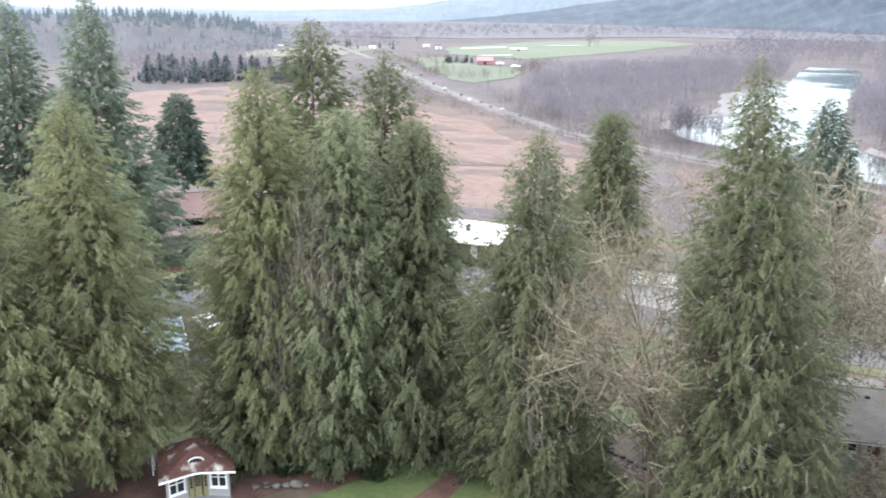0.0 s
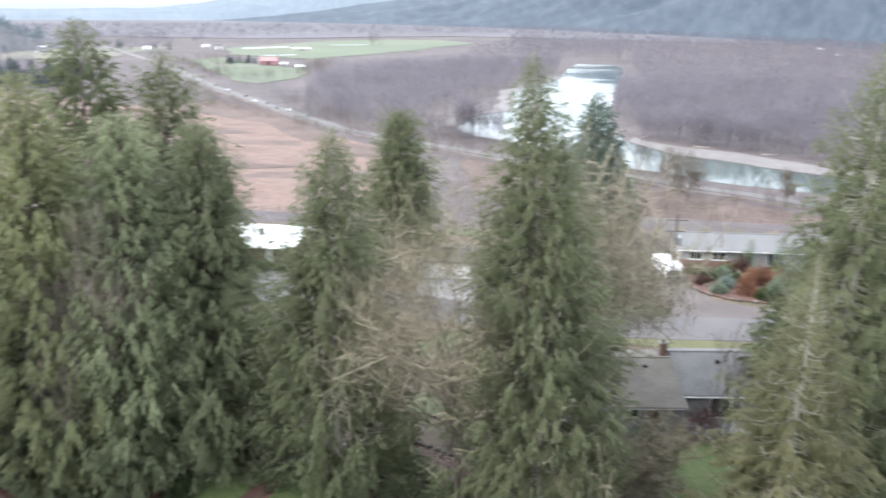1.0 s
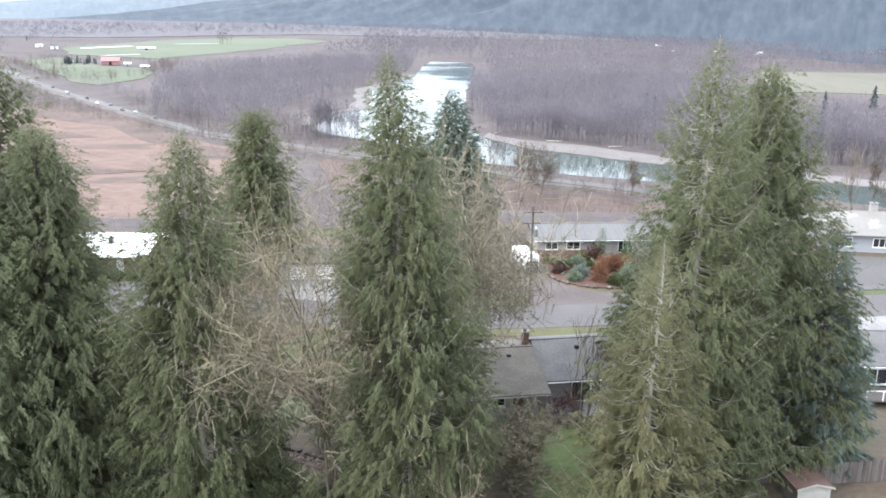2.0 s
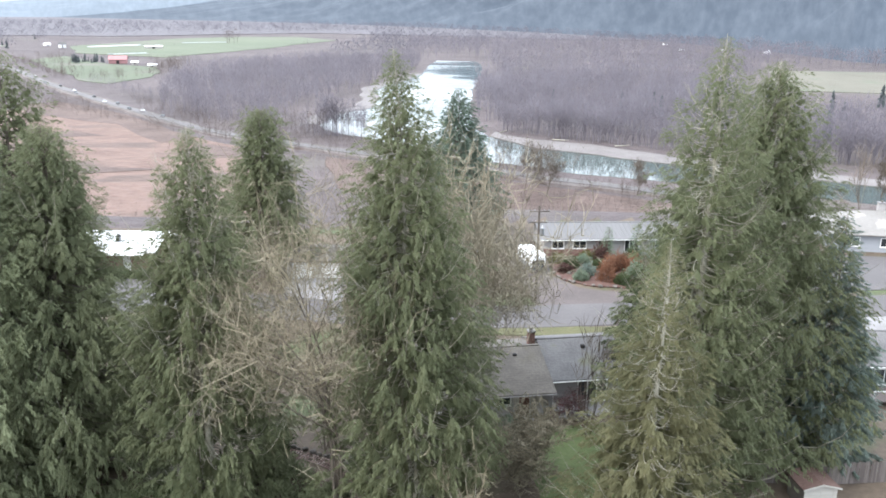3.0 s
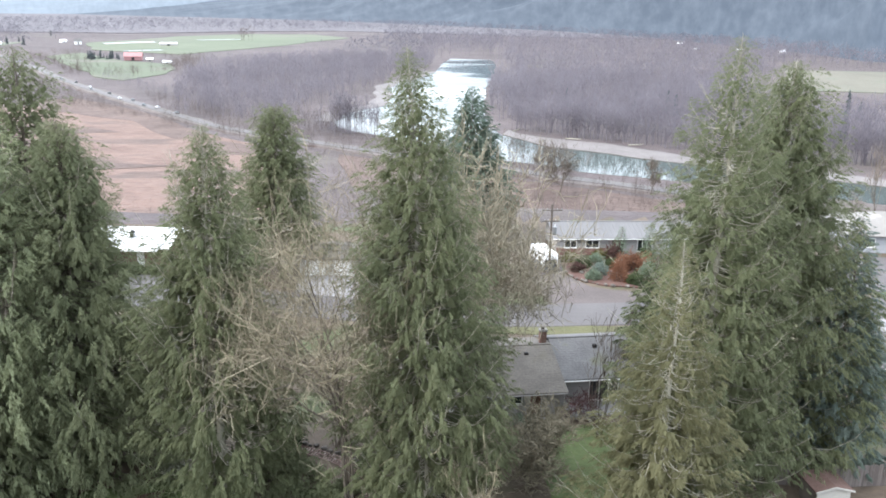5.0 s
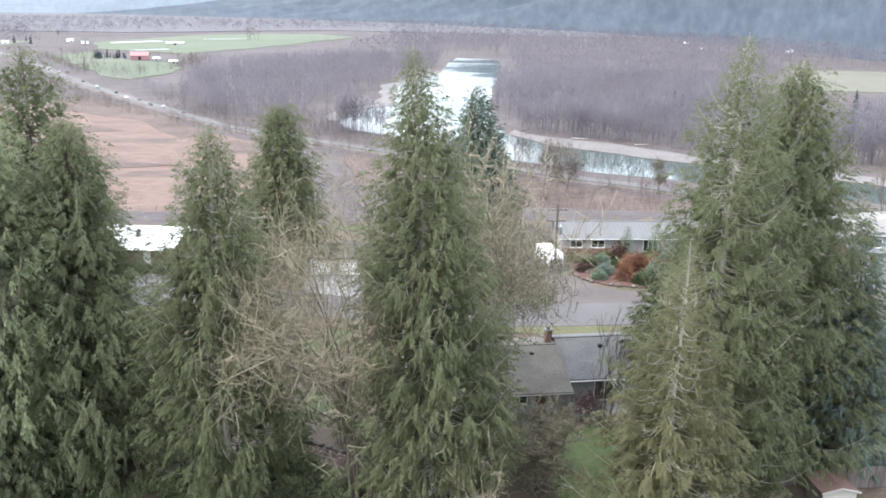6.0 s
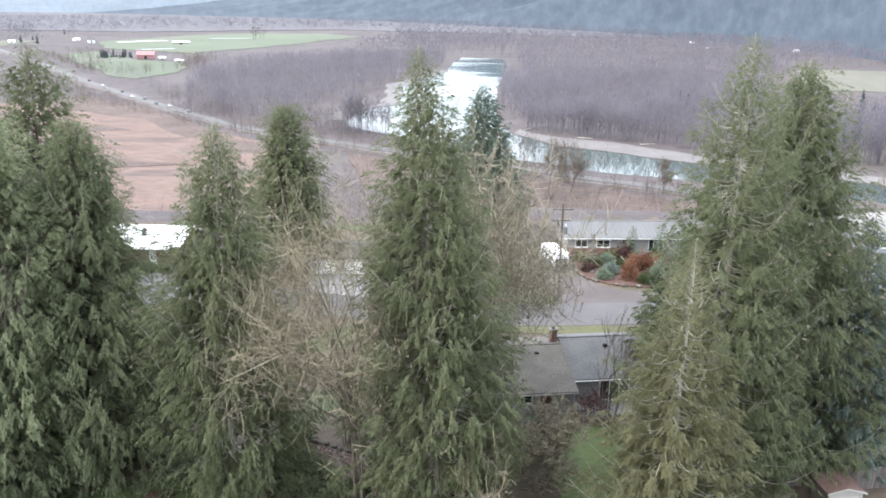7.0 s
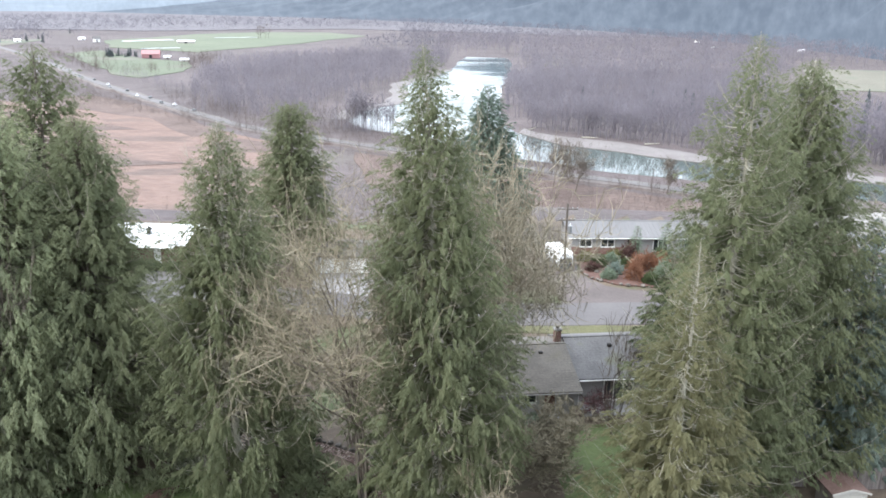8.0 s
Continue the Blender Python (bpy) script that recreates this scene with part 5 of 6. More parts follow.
def shell(house, x0, x1, y0, y1, h, mat, holes, gables=None, thick=0.2):
    """Four walls with thickness; the front one at y0 has the openings. gables: the ridge height to close up to."""
    placed(part("wall", pierced(x1 - x0, h, thick, holes), mat, house), x0, y0, 0)
    part("wall", solid((x0, x1, y1 - thick, y1, 0, h)), mat, house)
    for x in (x0, x1 - thick):
        bm = solid((x, x + thick, y0 + thick, y1 - thick, 0, h))
        if gables:
            mid = (y0 + y1) / 2
            tri = [[bm.verts.new((xx, y, z)) for y, z in ((y0, h + 0.003), (y1, h + 0.003), (mid, gables))] for xx in (x + 0.02, x + thick - 0.02)]
            bm.faces.new(tri[0]), bm.faces.new(tri[1][::-1])
            for k in range(3):
                j = (k + 1) % 3
                bm.faces.new((tri[0][k], tri[1][k], tri[1][j], tri[0][j]))
            bmesh.ops.recalc_face_normals(bm, faces=bm.faces[:])
        part("wall", bm, mat, house)


def chimney(house, x, y, z0, z1, mat, w=0.55):
    c = part("chimney", solid((x - w / 2, x + w / 2, y - w / 2, y + w / 2, z0, z1), bevel=0.02), mat, house)
    part("chimney_cap", solid((x - w / 2 - 0.08, x + w / 2 + 0.08, y - w / 2 - 0.08, y + w / 2 + 0.08, z1 + 0.002, z1 + 0.12), bevel=0.02), M["concrete"], c, "pale concrete cap")
    part("flue", solid((x - 0.13, x + 0.13, y - 0.13, y + 0.13, z1 + 0.122, z1 + 0.4), bevel=0.02), M["roof_worn"], c)


def roof_vent(house, x, y, z):
    part("roof_vent", solid((x - 0.18, x + 0.18, y - 0.16, y + 0.16, z - 0.12, z + 0.2), bevel=0.04), M["dark"], house)


def grey_house():
    h = empty("grey_house", pose(5.0, 66.5, 0, 0, 0, 9.0))
    # lower wing
    shell(h, -8.5, 4.1, -0.1, 10.6, 2.36, M["siding_grey"], [(2.0, 3.6, 0.9, 2.0), (8.3, 9.6, 1.2, 2.1), (10.4, 11.3, 0.1, 2.1)], 4.05)
    roof = gable_roof(h, -9.0, 4.95, -1.0, 11.5, 2.45, 4.3, M["roof_worn"])
    courses(roof, -9.0, 4.95, -1.0, 11.5, 2.45, 4.3, M["roof_worn"])
    gutter(h, -9.0, 4.95, -1.0, 2.45, "siding_grey")
    window(h, -6.5, 0.9, 1.6, 1.1, -0.1)
    window(h, -0.2, 1.2, 1.3, 0.9, -0.1)
    door = part("door", solid((1.9, 2.8, -0.04, 0.02, 0.1, 2.1)), M["fence_red"], h, "dark brown back door")
    part("door_handle", solid((2.0, 2.1, -0.1, -0.042, 1.02, 1.07), bevel=0.01), M["steel"], door)
    part("doorstep", solid((1.6, 3.1, -1.1, -0.103, 0.0, 0.1), bevel=0.02), M["concrete"], h)
    roof_vent(h, -2.2, 2.6, 3.5)
    roof_vent(h, 2.4, 4.0, 3.9)
    # the other wing, set back under its own roof
    shell(h, 5.3, 18.5, 1.7, 11.0, 2.44, M["siding_grey"], [(2.4, 5.0, 0.3, 2.2), (6.6, 8.2, 1.0, 2.1), (10.0, 11.6, 1.0, 2.1)], 4.1)
    roof = gable_roof(h, 5.0, 19.0, 1.1, 11.7, 2.55, 4.42, M["roof_grey"])
    courses(roof, 5.0, 19.0, 1.1, 11.7, 2.55, 4.42, M["roof_grey"])
    part("barge_board", solid((4.9, 4.99, 1.1, 1.25, 1.9, 2.5)), M["trim"], h)
    gutter(h, 5.0, 19.0, 1.1, 2.55)
    part("downpipe", solid((5.35, 5.43, 1.6, 1.68, 0.0, 2.4), bevel=0.015), M["trim"], h)
    window(h, 7.7, 0.3, 2.6, 1.9, 1.7, 2)
    window(h, 11.9, 1.0, 1.6, 1.1, 1.7)
    window(h, 15.3, 1.0, 1.6, 1.1, 1.7)
    chimney(h, 4.55, 6.6, 3.0, 5.1, M["brick"], 0.6)
    part("wall_link", solid((4.103, 5.29, 1.3, 10.4, 0.0, 2.3)), M["siding_grey"], h)
    roof_vent(h, 9.0, 4.9, 4.05)
    part("terrace", solid((5.2, 16.0, -0.9, 1.69, 0.0, 0.12), bevel=0.02), M["concrete"], h, "pale concrete terrace")
    return tagged(h, "low grey house with worn shingle roofs and brick chimney", "house")


def ranch_house():
    h = empty("ranch_house", pose(14.2, 115.8, 0, 0, 0, 3.5))
    shell(h, 0.4, 22, 0.0, 8.8, 2.5, M["siding_grey"], [(1.2, 2.8, 1.15, 2.1), (4.2, 6.0, 1.15, 2.1), (7.9, 9.6, 0.1, 2.2), (11.6, 13.6, 0.6, 2.2), (16, 17.6, 1.1, 2.2)], 3.5)
    roof = gable_roof(h, -0.2, 22.6, -0.7, 9.5, 2.6, 3.8, M["roof_metal"], ribs=0.6)
    gutter(h, -0.2, 22.6, -0.7, 2.6)
    part("brick_skirt", solid((0.4, 8.2, -0.08, -0.004, 0.0, 1.05), bevel=0.01), M["brick"], h, "low red brick skirt under the windows")
    window(h, 1.6, 1.15, 1.6, 0.95)
    window(h, 4.6, 1.15, 1.8, 0.95)
    window(h, 12.0, 0.6, 2.0, 1.6, 0, 2)
    window(h, 16.4, 1.1, 1.6, 1.1)
    # near-black sheet in the recess, painted for the porch's shade
    part("porch_recess_shade", solid((8.3, 10.0, 0.9, 1.0, 0.1, 2.2)), M["dark"], h)
    part("door", solid((8.9, 9.8, 0.82, 0.88, 0.1, 2.15)), M["door_red"], h, "dark red front door")
    part("porch_step", solid((8.2, 10.2, -1.0, -0.085, 0.0, 0.12), bevel=0.02), M["concrete"], h)
    part("carport_roof", solid((22.65, 28.0, -0.5, 7.5, 2.35, 2.5), bevel=0.02), M["roof_metal"], h)
    for x in (23.0, 27.6):
        part("carport_post", solid((x, x + 0.14, -0.3, -0.16, 0.0, 2.348)), M["trim"], h)
        part("carport_post", solid((x, x + 0.14, 7.1, 7.24, 0.0, 2.348)), M["trim"], h)
    return tagged(h, "long ranch house with pale ribbed metal roof and brick skirt", "house")


def white_roofed_house():
    h = empty("white_roofed_house", pose(-42.4, 107.0, 0, 0, 0, -2.0))
    shell(h, -7.5, 5.2, 0, 9.5, 2.6, M["brick"], [(2.2, 3.8, 0.9, 2.1), (8.4, 9.4, 0.1, 2.2)], 3.6)
    gable_roof(h, -8.0, 4.2, -1.6, 10.2, 2.75, 3.9, M["roof_white"])
    gable_roof(h, 4.21, 5.4, -0.4, 9.0, 2.75, 3.7, M["roof_white"])
    gutter(h, -8.0, 4.2, -1.6, 2.75)
    window(h, -5.3, 0.9, 1.6, 1.2)
    part("door", solid((0.9, 1.9, 0.06, 0.12, 0.1, 2.2)), M["trim"], h, "white front door")
    v = part("roof_vent", solid((-0.62, 0.02, 1.8, 2.3, 3.0, 4.15), bevel=0.03), M["steel"], h, "dark square chimney with a pointed cap")
    bm = bmesh.new()
    bmesh.ops.create_cone(bm, cap_ends=True, segments=4, radius1=0.56, radius2=0.08, depth=0.35, matrix=Matrix.Translation((-0.3, 2.05, 4.33)) @ Matrix.Rotation(radians(45), 4, "Z"))
    part("vent_cap", bm, M["dark"], v)
    # near-black plate drawn for the darkness inside the vent
    part("vent_opening_shade", solid((-0.5, -0.1, 1.77, 1.798, 3.55, 4.0)), M["dark"], v)
    return tagged(h, "low brick house with bright white roof and dark chimney vent", "house")


def rose_roofed_house():
    h = empty("rose_roofed_house", pose(-86.6, 99.6, 0, 0, 0, 39.0))
    shell(h, -8, 9, 0, 9, 3.0, M["roof_worn"], [(5.5, 12.0, 0.1, 2.7), (1.5, 3.2, 1.0, 2.2)], 5.4)
    gable_roof(h, -8.6, 9.6, -0.8, 9.8, 3.1, 6.0, M["roof_rose"])
    # the shade under the porch is this near-black sheet
    part("porch_back_shade", solid((-2.6, 4.1, 1.6, 1.7, 0.1, 2.7)), M["dark"], h)
    part("porch_post", solid((0.6, 0.75, 0.05, 0.2, 0.1, 2.7)), M["trim"], h)
    window(h, -6.5, 1.0, 1.7, 1.2)
    gable_roof(h, -3.2, 9.9, -5.4, -0.95, 1.6, 2.4, M["roof_rose"], name="porch_roof")
    part("porch_wall", solid((-2.8, 9.4, -5.0, -1.3, 0.0, 1.5)), M["roof_worn"], h)
    return tagged(h, "brown house with faded rose-red shingle roof and dark porch", "house")


def garage():
    h = empty("garage", pose(-19.6, 104.4, 0, 0, 0, 1.0))
    shell(h, 0, 9.0, 0, 7.0, 2.4, M["siding_cream"], [(0.7, 3.3, 0.0, 2.1), (4.4, 7.0, 0.0, 2.1)], 3.0)
    gable_roof(h, -0.4, 9.4, -0.5, 7.5, 2.5, 3.2, M["roof_worn"])
    for x in (0.7, 4.4):
        d = part("garage_door", solid((x, x + 2.6, 0.06, 0.11, 0.0, 2.1)), M["trim"], h, "white panelled garage door")
        for k in range(4):
            part("door_panel", solid((x + 0.08, x + 2.52, 0.035, 0.058, 0.06 + k * 0.52, 0.5 + k * 0.52), bevel=0.01), M["trim"], d)
    return tagged(h, "low cream garage with white doors and brown roof", "garage")


def hip_house():
    h = empty("cream_roofed_house", pose(57.0, 120.2, 0, 0, 0, -8.0))
    shell(h, 0, 15, 0, 11, 2.6, M["siding_pale"], [(2.0, 4.0, 0.9, 2.1), (7.0, 9.4, 0.9, 2.1)])
    bm = bmesh.new()
    low = [bm.verts.new(p) for p in ((-0.7, -0.7, 2.7), (15.7, -0.7, 2.7), (15.7, 11.7, 2.7), (-0.7, 11.7, 2.7))]
    under = [bm.verts.new((v.co.x, v.co.y, 2.55)) for v in low]
    a, b = bm.verts.new((5.2, 5.5, 5.0)), bm.verts.new((9.8, 5.5, 5.0))
    for f in ((low[0], low[1], b, a), (low[1], low[2], b), (low[2], low[3], a, b), (low[3], low[0], a), tuple(under[::-1])):
        bm.faces.new(f)
    for k in range(4):
        j = (k + 1) % 4
        bm.faces.new((low[k], under[k], under[j], low[j]))
    bmesh.ops.recalc_face_normals(bm, faces=bm.faces[:])
    part("roof", bm, M["roof_cream"], h, "pale cream hipped roof")
    window(h, 2.0, 0.9, 2.0, 1.2)
    window(h, 7.0, 0.9, 2.4, 1.2, 0, 2)
    chimney(h, 8.6, 6.4, 4.0, 6.0, M["siding_grey"], 1.0)
    return tagged(h, "pale blue-white house with cream hipped roof and chimney", "house")


def green_sided_house():
    h = empty("green_sided_house", pose(38.6, 72.4, 0, 0, 0, -2.0))
    shell(h, 0, 12, 0, 8, 2.7, M["siding_green"], [(1.5, 3.3, 0.8, 2.2), (5.0, 7.2, 0.8, 2.2)], 4.2)
    roof = gable_roof(h, -0.6, 12.6, -0.7, 8.7, 2.8, 4.5, M["roof_grey"])
    courses(roof, -0.6, 12.6, -0.7, 8.7, 2.8, 4.5, M["roof_grey"])
    gutter(h, -0.6, 12.6, -0.7, 2.8)
    window(h, 1.5, 0.8, 1.8, 1.4)
    window(h, 5.0, 0.8, 2.2, 1.4)
    d = part("deck", solid((0.0, 6.0, -3.4, -0.3, 0.5, 0.6), bevel=0.01), M["fence_wood"], h, "weathered timber deck")
    for k in range(5):
        part("deck_post", solid((k * 1.46, k * 1.46 + 0.1, -3.38, -3.28, 0.602, 1.5)), M["trim"], d)
    part("deck_rail", solid((0.0, 6.0, -3.4, -3.26, 1.502, 1.56)), M["trim"], d)
    for x in (0.1, 5.8):
        part("deck_leg", solid((x, x + 0.12, -3.3, -3.18, 0.0, 0.498)), M["fence_wood"], d)
    return tagged(h, "dark green house with grey shingle roof, white gutter and deck", "house")


def playhouse():
    """A summerhouse with an angled bay front under a hipped red-brown roof."""
    h = empty("playhouse", pose(-37.2, 42.75, 0, 0, 0, 42.0))
    H = 2.2
    # plan, front towards -y: two splayed side wings and the door set back between them
    plan = [(-2.15, -0.45), (-0.7, 0.12), (0.7, 0.12), (2.15, -0.45)]
    for k, (a, b) in enumerate(zip(plan, plan[1:])):
        a, b = Vector(a), Vector(b)
        length, turn = (b - a).length, math.degrees(math.atan2(b.y - a.y, b.x - a.x))
        side = k != 1
        hole = [(0.16, length - 0.16, 0.75, 1.95)] if side else [(0.05, length - 0.05, 0.1, 2.0)]
        w = placed(part("wall", pierced(length, H, 0.12, hole), M["siding_grey"] if side else M["siding_olive"], h), a.x, a.y, 0, turn)
        if side:
            win = window(w, 0.26, 0.85, length - 0.52, 1.0, 0.0, 1)
            bars = [(0, length - 0.52, -0.03, 0.05, 0.72, 0.77)]
            part("glazing_bar", solid(*bars), M["trim"], win)
        else:
            d = part("door", solid((0.47, 0.97, 0.04, 0.09, 0.1, 2.0)), M["siding_olive"], w, "olive-green glazed door")
            for i in range(3):
                for j in range(4):
                    part("pane", solid((0.53 + i * 0.135, 0.64 + i * 0.135, 0.02, 0.038, 0.95 + j * 0.24, 1.15 + j * 0.24)), M["glass"], d)
            part("door_knob", solid((0.88, 0.93, 0.0, 0.038, 0.9, 0.95), bevel=0.01), M["steel"], d)
            for x in (0.08, 1.07):
                s = part("sidelight", solid((x, x + 0.34, 0.04, 0.09, 0.1, 2.0)), M["siding_olive"], w)
                for j in range(4):
                    part("pane", solid((x + 0.09, x + 0.25, 0.02, 0.038, 0.85 + j * 0.27, 1.08 + j * 0.27)), M["glass"], s)
    for x0, x1, y0, y1 in ((-2.15, -2.03, -0.3, 3.9), (2.03, 2.15, -0.3, 3.9), (-2.03, 2.03, 3.78, 3.9)):
        part("wall", solid((x0, x1, y0, y1, 0, H)), M["siding_grey"], h)
    edge = [(-2.6, -0.9), (-0.25, -0.25), (0.25, -0.25), (2.6, -0.9), (2.6, 4.3), (-2.6, 4.3)]
    bm = bmesh.new()
    low = [bm.verts.new((x, y, H + 0.02)) for x, y in edge]
    under = [bm.verts.new((x, y, H - 0.08)) for x, y in edge]
    r0, r1 = bm.verts.new((0, 1.7, H + 1.2)), bm.verts.new((0, 2.9, H + 1.2))
    for f in ((low[0], low[1], r0), (low[1], low[2], r0), (low[2], low[3], r0), (low[3], low[4], r1, r0), (low[4], low[5], r1), (low[5], low[0], r0, r1), tuple(under[::-1])):
        bm.faces.new(f)
    for k in range(6):
        j = (k + 1) % 6
        bm.faces.new((low[k], under[k], under[j], low[j]))
    bmesh.ops.recalc_face_normals(bm, faces=bm.faces[:])
    roof = part("roof", bm, M["roof_red"], h, "red-brown shingle roof with pale lichen and debris")
    for a, b in zip(edge, edge[1:4]):
        a, b = Vector(a), Vector(b)
        placed(part("fascia", solid((0, (b - a).length, -0.05, -0.004, -0.1, 0.06), bevel=0.01), M["trim"], roof, "white painted fascia"), a.x, a.y, H, math.degrees(math.atan2(b.y - a.y, b.x - a.x)))
    # arched dormer on the front slope
    dormer = part("dormer", solid((-0.5, 0.5, 0.55, 1.5, H + 0.4, H + 0.72), bevel=0.03), M["roof_red"], h)
    bm = bmesh.new()
    pts = [(0.56 * math.cos(t), 0.3 * math.sin(t)) for t in np.linspace(0, math.pi, 13)]
    rows = [[bm.verts.new((x * s, y, H + 0.55 + z * s)) for x, z in pts] for s, y in ((1, 0.45), (1, 0.6), (0.84, 0.6), (0.84, 0.45))]
    for a, b in zip(rows, rows[1:] + rows[:1]):
        for k in range(12):
            bm.faces.new((a[k], a[k + 1], b[k + 1], b[k]))
    bmesh.ops.recalc_face_normals(bm, faces=bm.faces[:])
    part("dormer_arch", bm, M["trim"], dormer, "white arched dormer trim")
    for k in range(4):
        part("pane", solid((-0.42 + k * 0.22, -0.24 + k * 0.22, 0.5, 0.548, H + 0.46, H + 0.68)), M["glass"], dormer)
    part("floor_slab", solid((-2.2, 2.2, -0.8, 3.9, 0.0, 0.095), bevel=0.02), M["concrete"], h)
    return tagged(h, "small grey playhouse with angled window bays and red-brown roof", "playhouse")


def trellis():
    h = empty("trellis", pose(-42.3, 43.9, 0, 0, 0, 125.0))
    for x in (0.0, 0.85):
        part("post", solid((x, x + 0.07, 0, 0.07, 0, 2.7)), M["trim"], h)
    for k in range(9):
        part("slat", solid((0.075, 0.845, 0.01, 0.05, 1.1 + k * 0.18, 1.19 + k * 0.18)), M["trim"], h)
    return tagged(h, "white slatted trellis beside the playhouse", "trellis")


def tool_shed():
    h = empty("tool_shed", pose(26.9, 52.9, 0, 0, 0, 6.0) @ Matrix.Scale(0.84, 4))
    w, d, H = 2.9, 2.7, 1.95
    placed(part("wall", pierced(w, H, 0.08, [(0.35, 2.55, 0.08, 1.85)]), M["siding_cream"], h), -w / 2, 0, 0)
    for x in (-w / 2, w / 2 - 0.08):
        part("wall", solid((x, x + 0.08, 0.083, d, 0, H)), M["roof_worn"], h)
    part("wall", solid((-w / 2 + 0.083, w / 2 - 0.083, d - 0.08, d, 0, H)), M["roof_worn"], h)
    for x in (-1.09, 0.01):
        p = part("door", solid((x, x + 1.08, 0.02, 0.06, 0.08, 1.85)), M["siding_cream"], h, "cream double door leaf")
        part("door_batten", solid((x + 0.05, x + 1.03, -0.005, 0.018, 0.9, 1.0)), M["siding_cream"], p)
    bm = bmesh.new()
    for s in (-1, 1):
        pts = [(s * (w / 2 + 0.22), H - 0.02), (0, H + 0.42), (0, H + 0.5), (s * (w / 2 + 0.22), H + 0.07)]
        a, b = [bm.verts.new((x, -0.2, z)) for x, z in pts], [bm.verts.new((x, d + 0.2, z)) for x, z in pts]
        bm.faces.new(a), bm.faces.new(b[::-1])
        for k in range(4):
            j = (k + 1) % 4
            bm.faces.new((a[k], b[k], b[j], a[j]))
    bmesh.ops.recalc_face_normals(bm, faces=bm.faces[:])
    part("roof", bm, M["roof_brown"], h, "low red-brown shingle roof")
    for s in (-1, 1):
        bm = bmesh.new()
        pts = [(s * (w / 2 + 0.24), H - 0.06), (0, H + 0.38), (0, H + 0.53), (s * (w / 2 + 0.24), H + 0.1)]
        a, b = [bm.verts.new((x, -0.25, z)) for x, z in pts], [bm.verts.new((x, -0.205, z)) for x, z in pts]
        bm.faces.new(a), bm.faces.new(b[::-1])
        for k in range(4):
            j = (k + 1) % 4
            bm.faces.new((a[k], b[k], b[j], a[j]))
        bmesh.ops.recalc_face_normals(bm, faces=bm.faces[:])
        part("barge_board", bm, M["siding_cream"], h)
    bm = bmesh.new()
    tri = [[bm.verts.new((x, y, z)) for x, z in ((-w / 2, H + 0.003), (w / 2, H + 0.003), (0, H + 0.36))] for y in (0.0, 0.08)]
    bm.faces.new(tri[0]), bm.faces.new(tri[1][::-1])
    part("gable", bm, M["siding_cream"], h)
    return tagged(h, "small cream tool shed with double doors and red-brown roof", "shed")


def board_fence(name, a, b, height, mat, words, pointed=True, gap=0.15, base=0.0):
    """A fence of upright boards on two rails between posts."""
    a, b = Vector((*a, 0)), Vector((*b, 0))
    length = (b - a).length
    f = empty(name, Matrix.Translation((a.x, a.y, base)) @ Matrix.Rotation(math.atan2(b.y - a.y, b.x - a.x), 4, "Z"))
    shapes = []
    for k in range(3):
        h = height + (k - 1) * 0.03
        bm = bmesh.new()
        pts = [(0, 0), (0.13, 0), (0.13, h - 0.09), (0.065, h), (0, h - 0.09)] if pointed else [(0, 0), (0.13, 0), (0.13, h), (0, h)]
        front, back = [bm.verts.new((x, 0, z)) for x, z in pts], [bm.verts.new((x, 0.022, z)) for x, z in pts]
        bm.faces.new(front), bm.faces.new(back[::-1])
        for i in range(len(pts)):
            j = (i + 1) % len(pts)
            bm.faces.new((front[i], back[i], back[j], front[j]))
        me = bpy.data.meshes.new("board")
        bm.to_mesh(me)
        bm.free()
        me.materials.append(mat)
        shapes.append(me)
    for k in range(int(length / gap)):
        o = new("board", shapes[int(rng.integers(0, 3))])
        o.parent = f
        o.matrix_local = pose(k * gap, 0, 0.05, rng.normal(0, 0.8), rng.normal(0, 0.7), 0)
    for z in (0.4, height - 0.35):
        part("rail", solid((0, length, 0.03, 0.07, z, z + 0.09)), mat, f)
    for k in range(int(length / 2.4) + 1):
        part("post", solid((k * 2.4, k * 2.4 + 0.09, 0.075, 0.165, 0, height - 0.1)), mat, f)
    return tagged(f, words, "fence")


def lathe(bm, rings, sides=12, axis="Z", at=(0, 0, 0)):
    """A body of revolution from (radius, height) rings, closed at both ends."""
    rows = []
    for r, h in rings:
        row = []
        for k in range(sides):
            c, s = math.cos(k * 2 * math.pi / sides) * r, math.sin(k * 2 * math.pi / sides) * r
            p = (c, s, h) if axis == "Z" else (h, c, s) if axis == "X" else (c, h, s)
            row.append(bm.verts.new(Vector(p) + Vector(at)))
        rows.append(row)
    for a, b in zip(rows, rows[1:]):
        for k in range(sides):
            j = (k + 1) % sides
            bm.faces.new((a[k], a[j], b[j], b[k]))
    bm.faces.new(rows[0][::-1]), bm.faces.new(rows[-1])
    bmesh.ops.recalc_face_normals(bm, faces=bm.faces[:])
    return bm


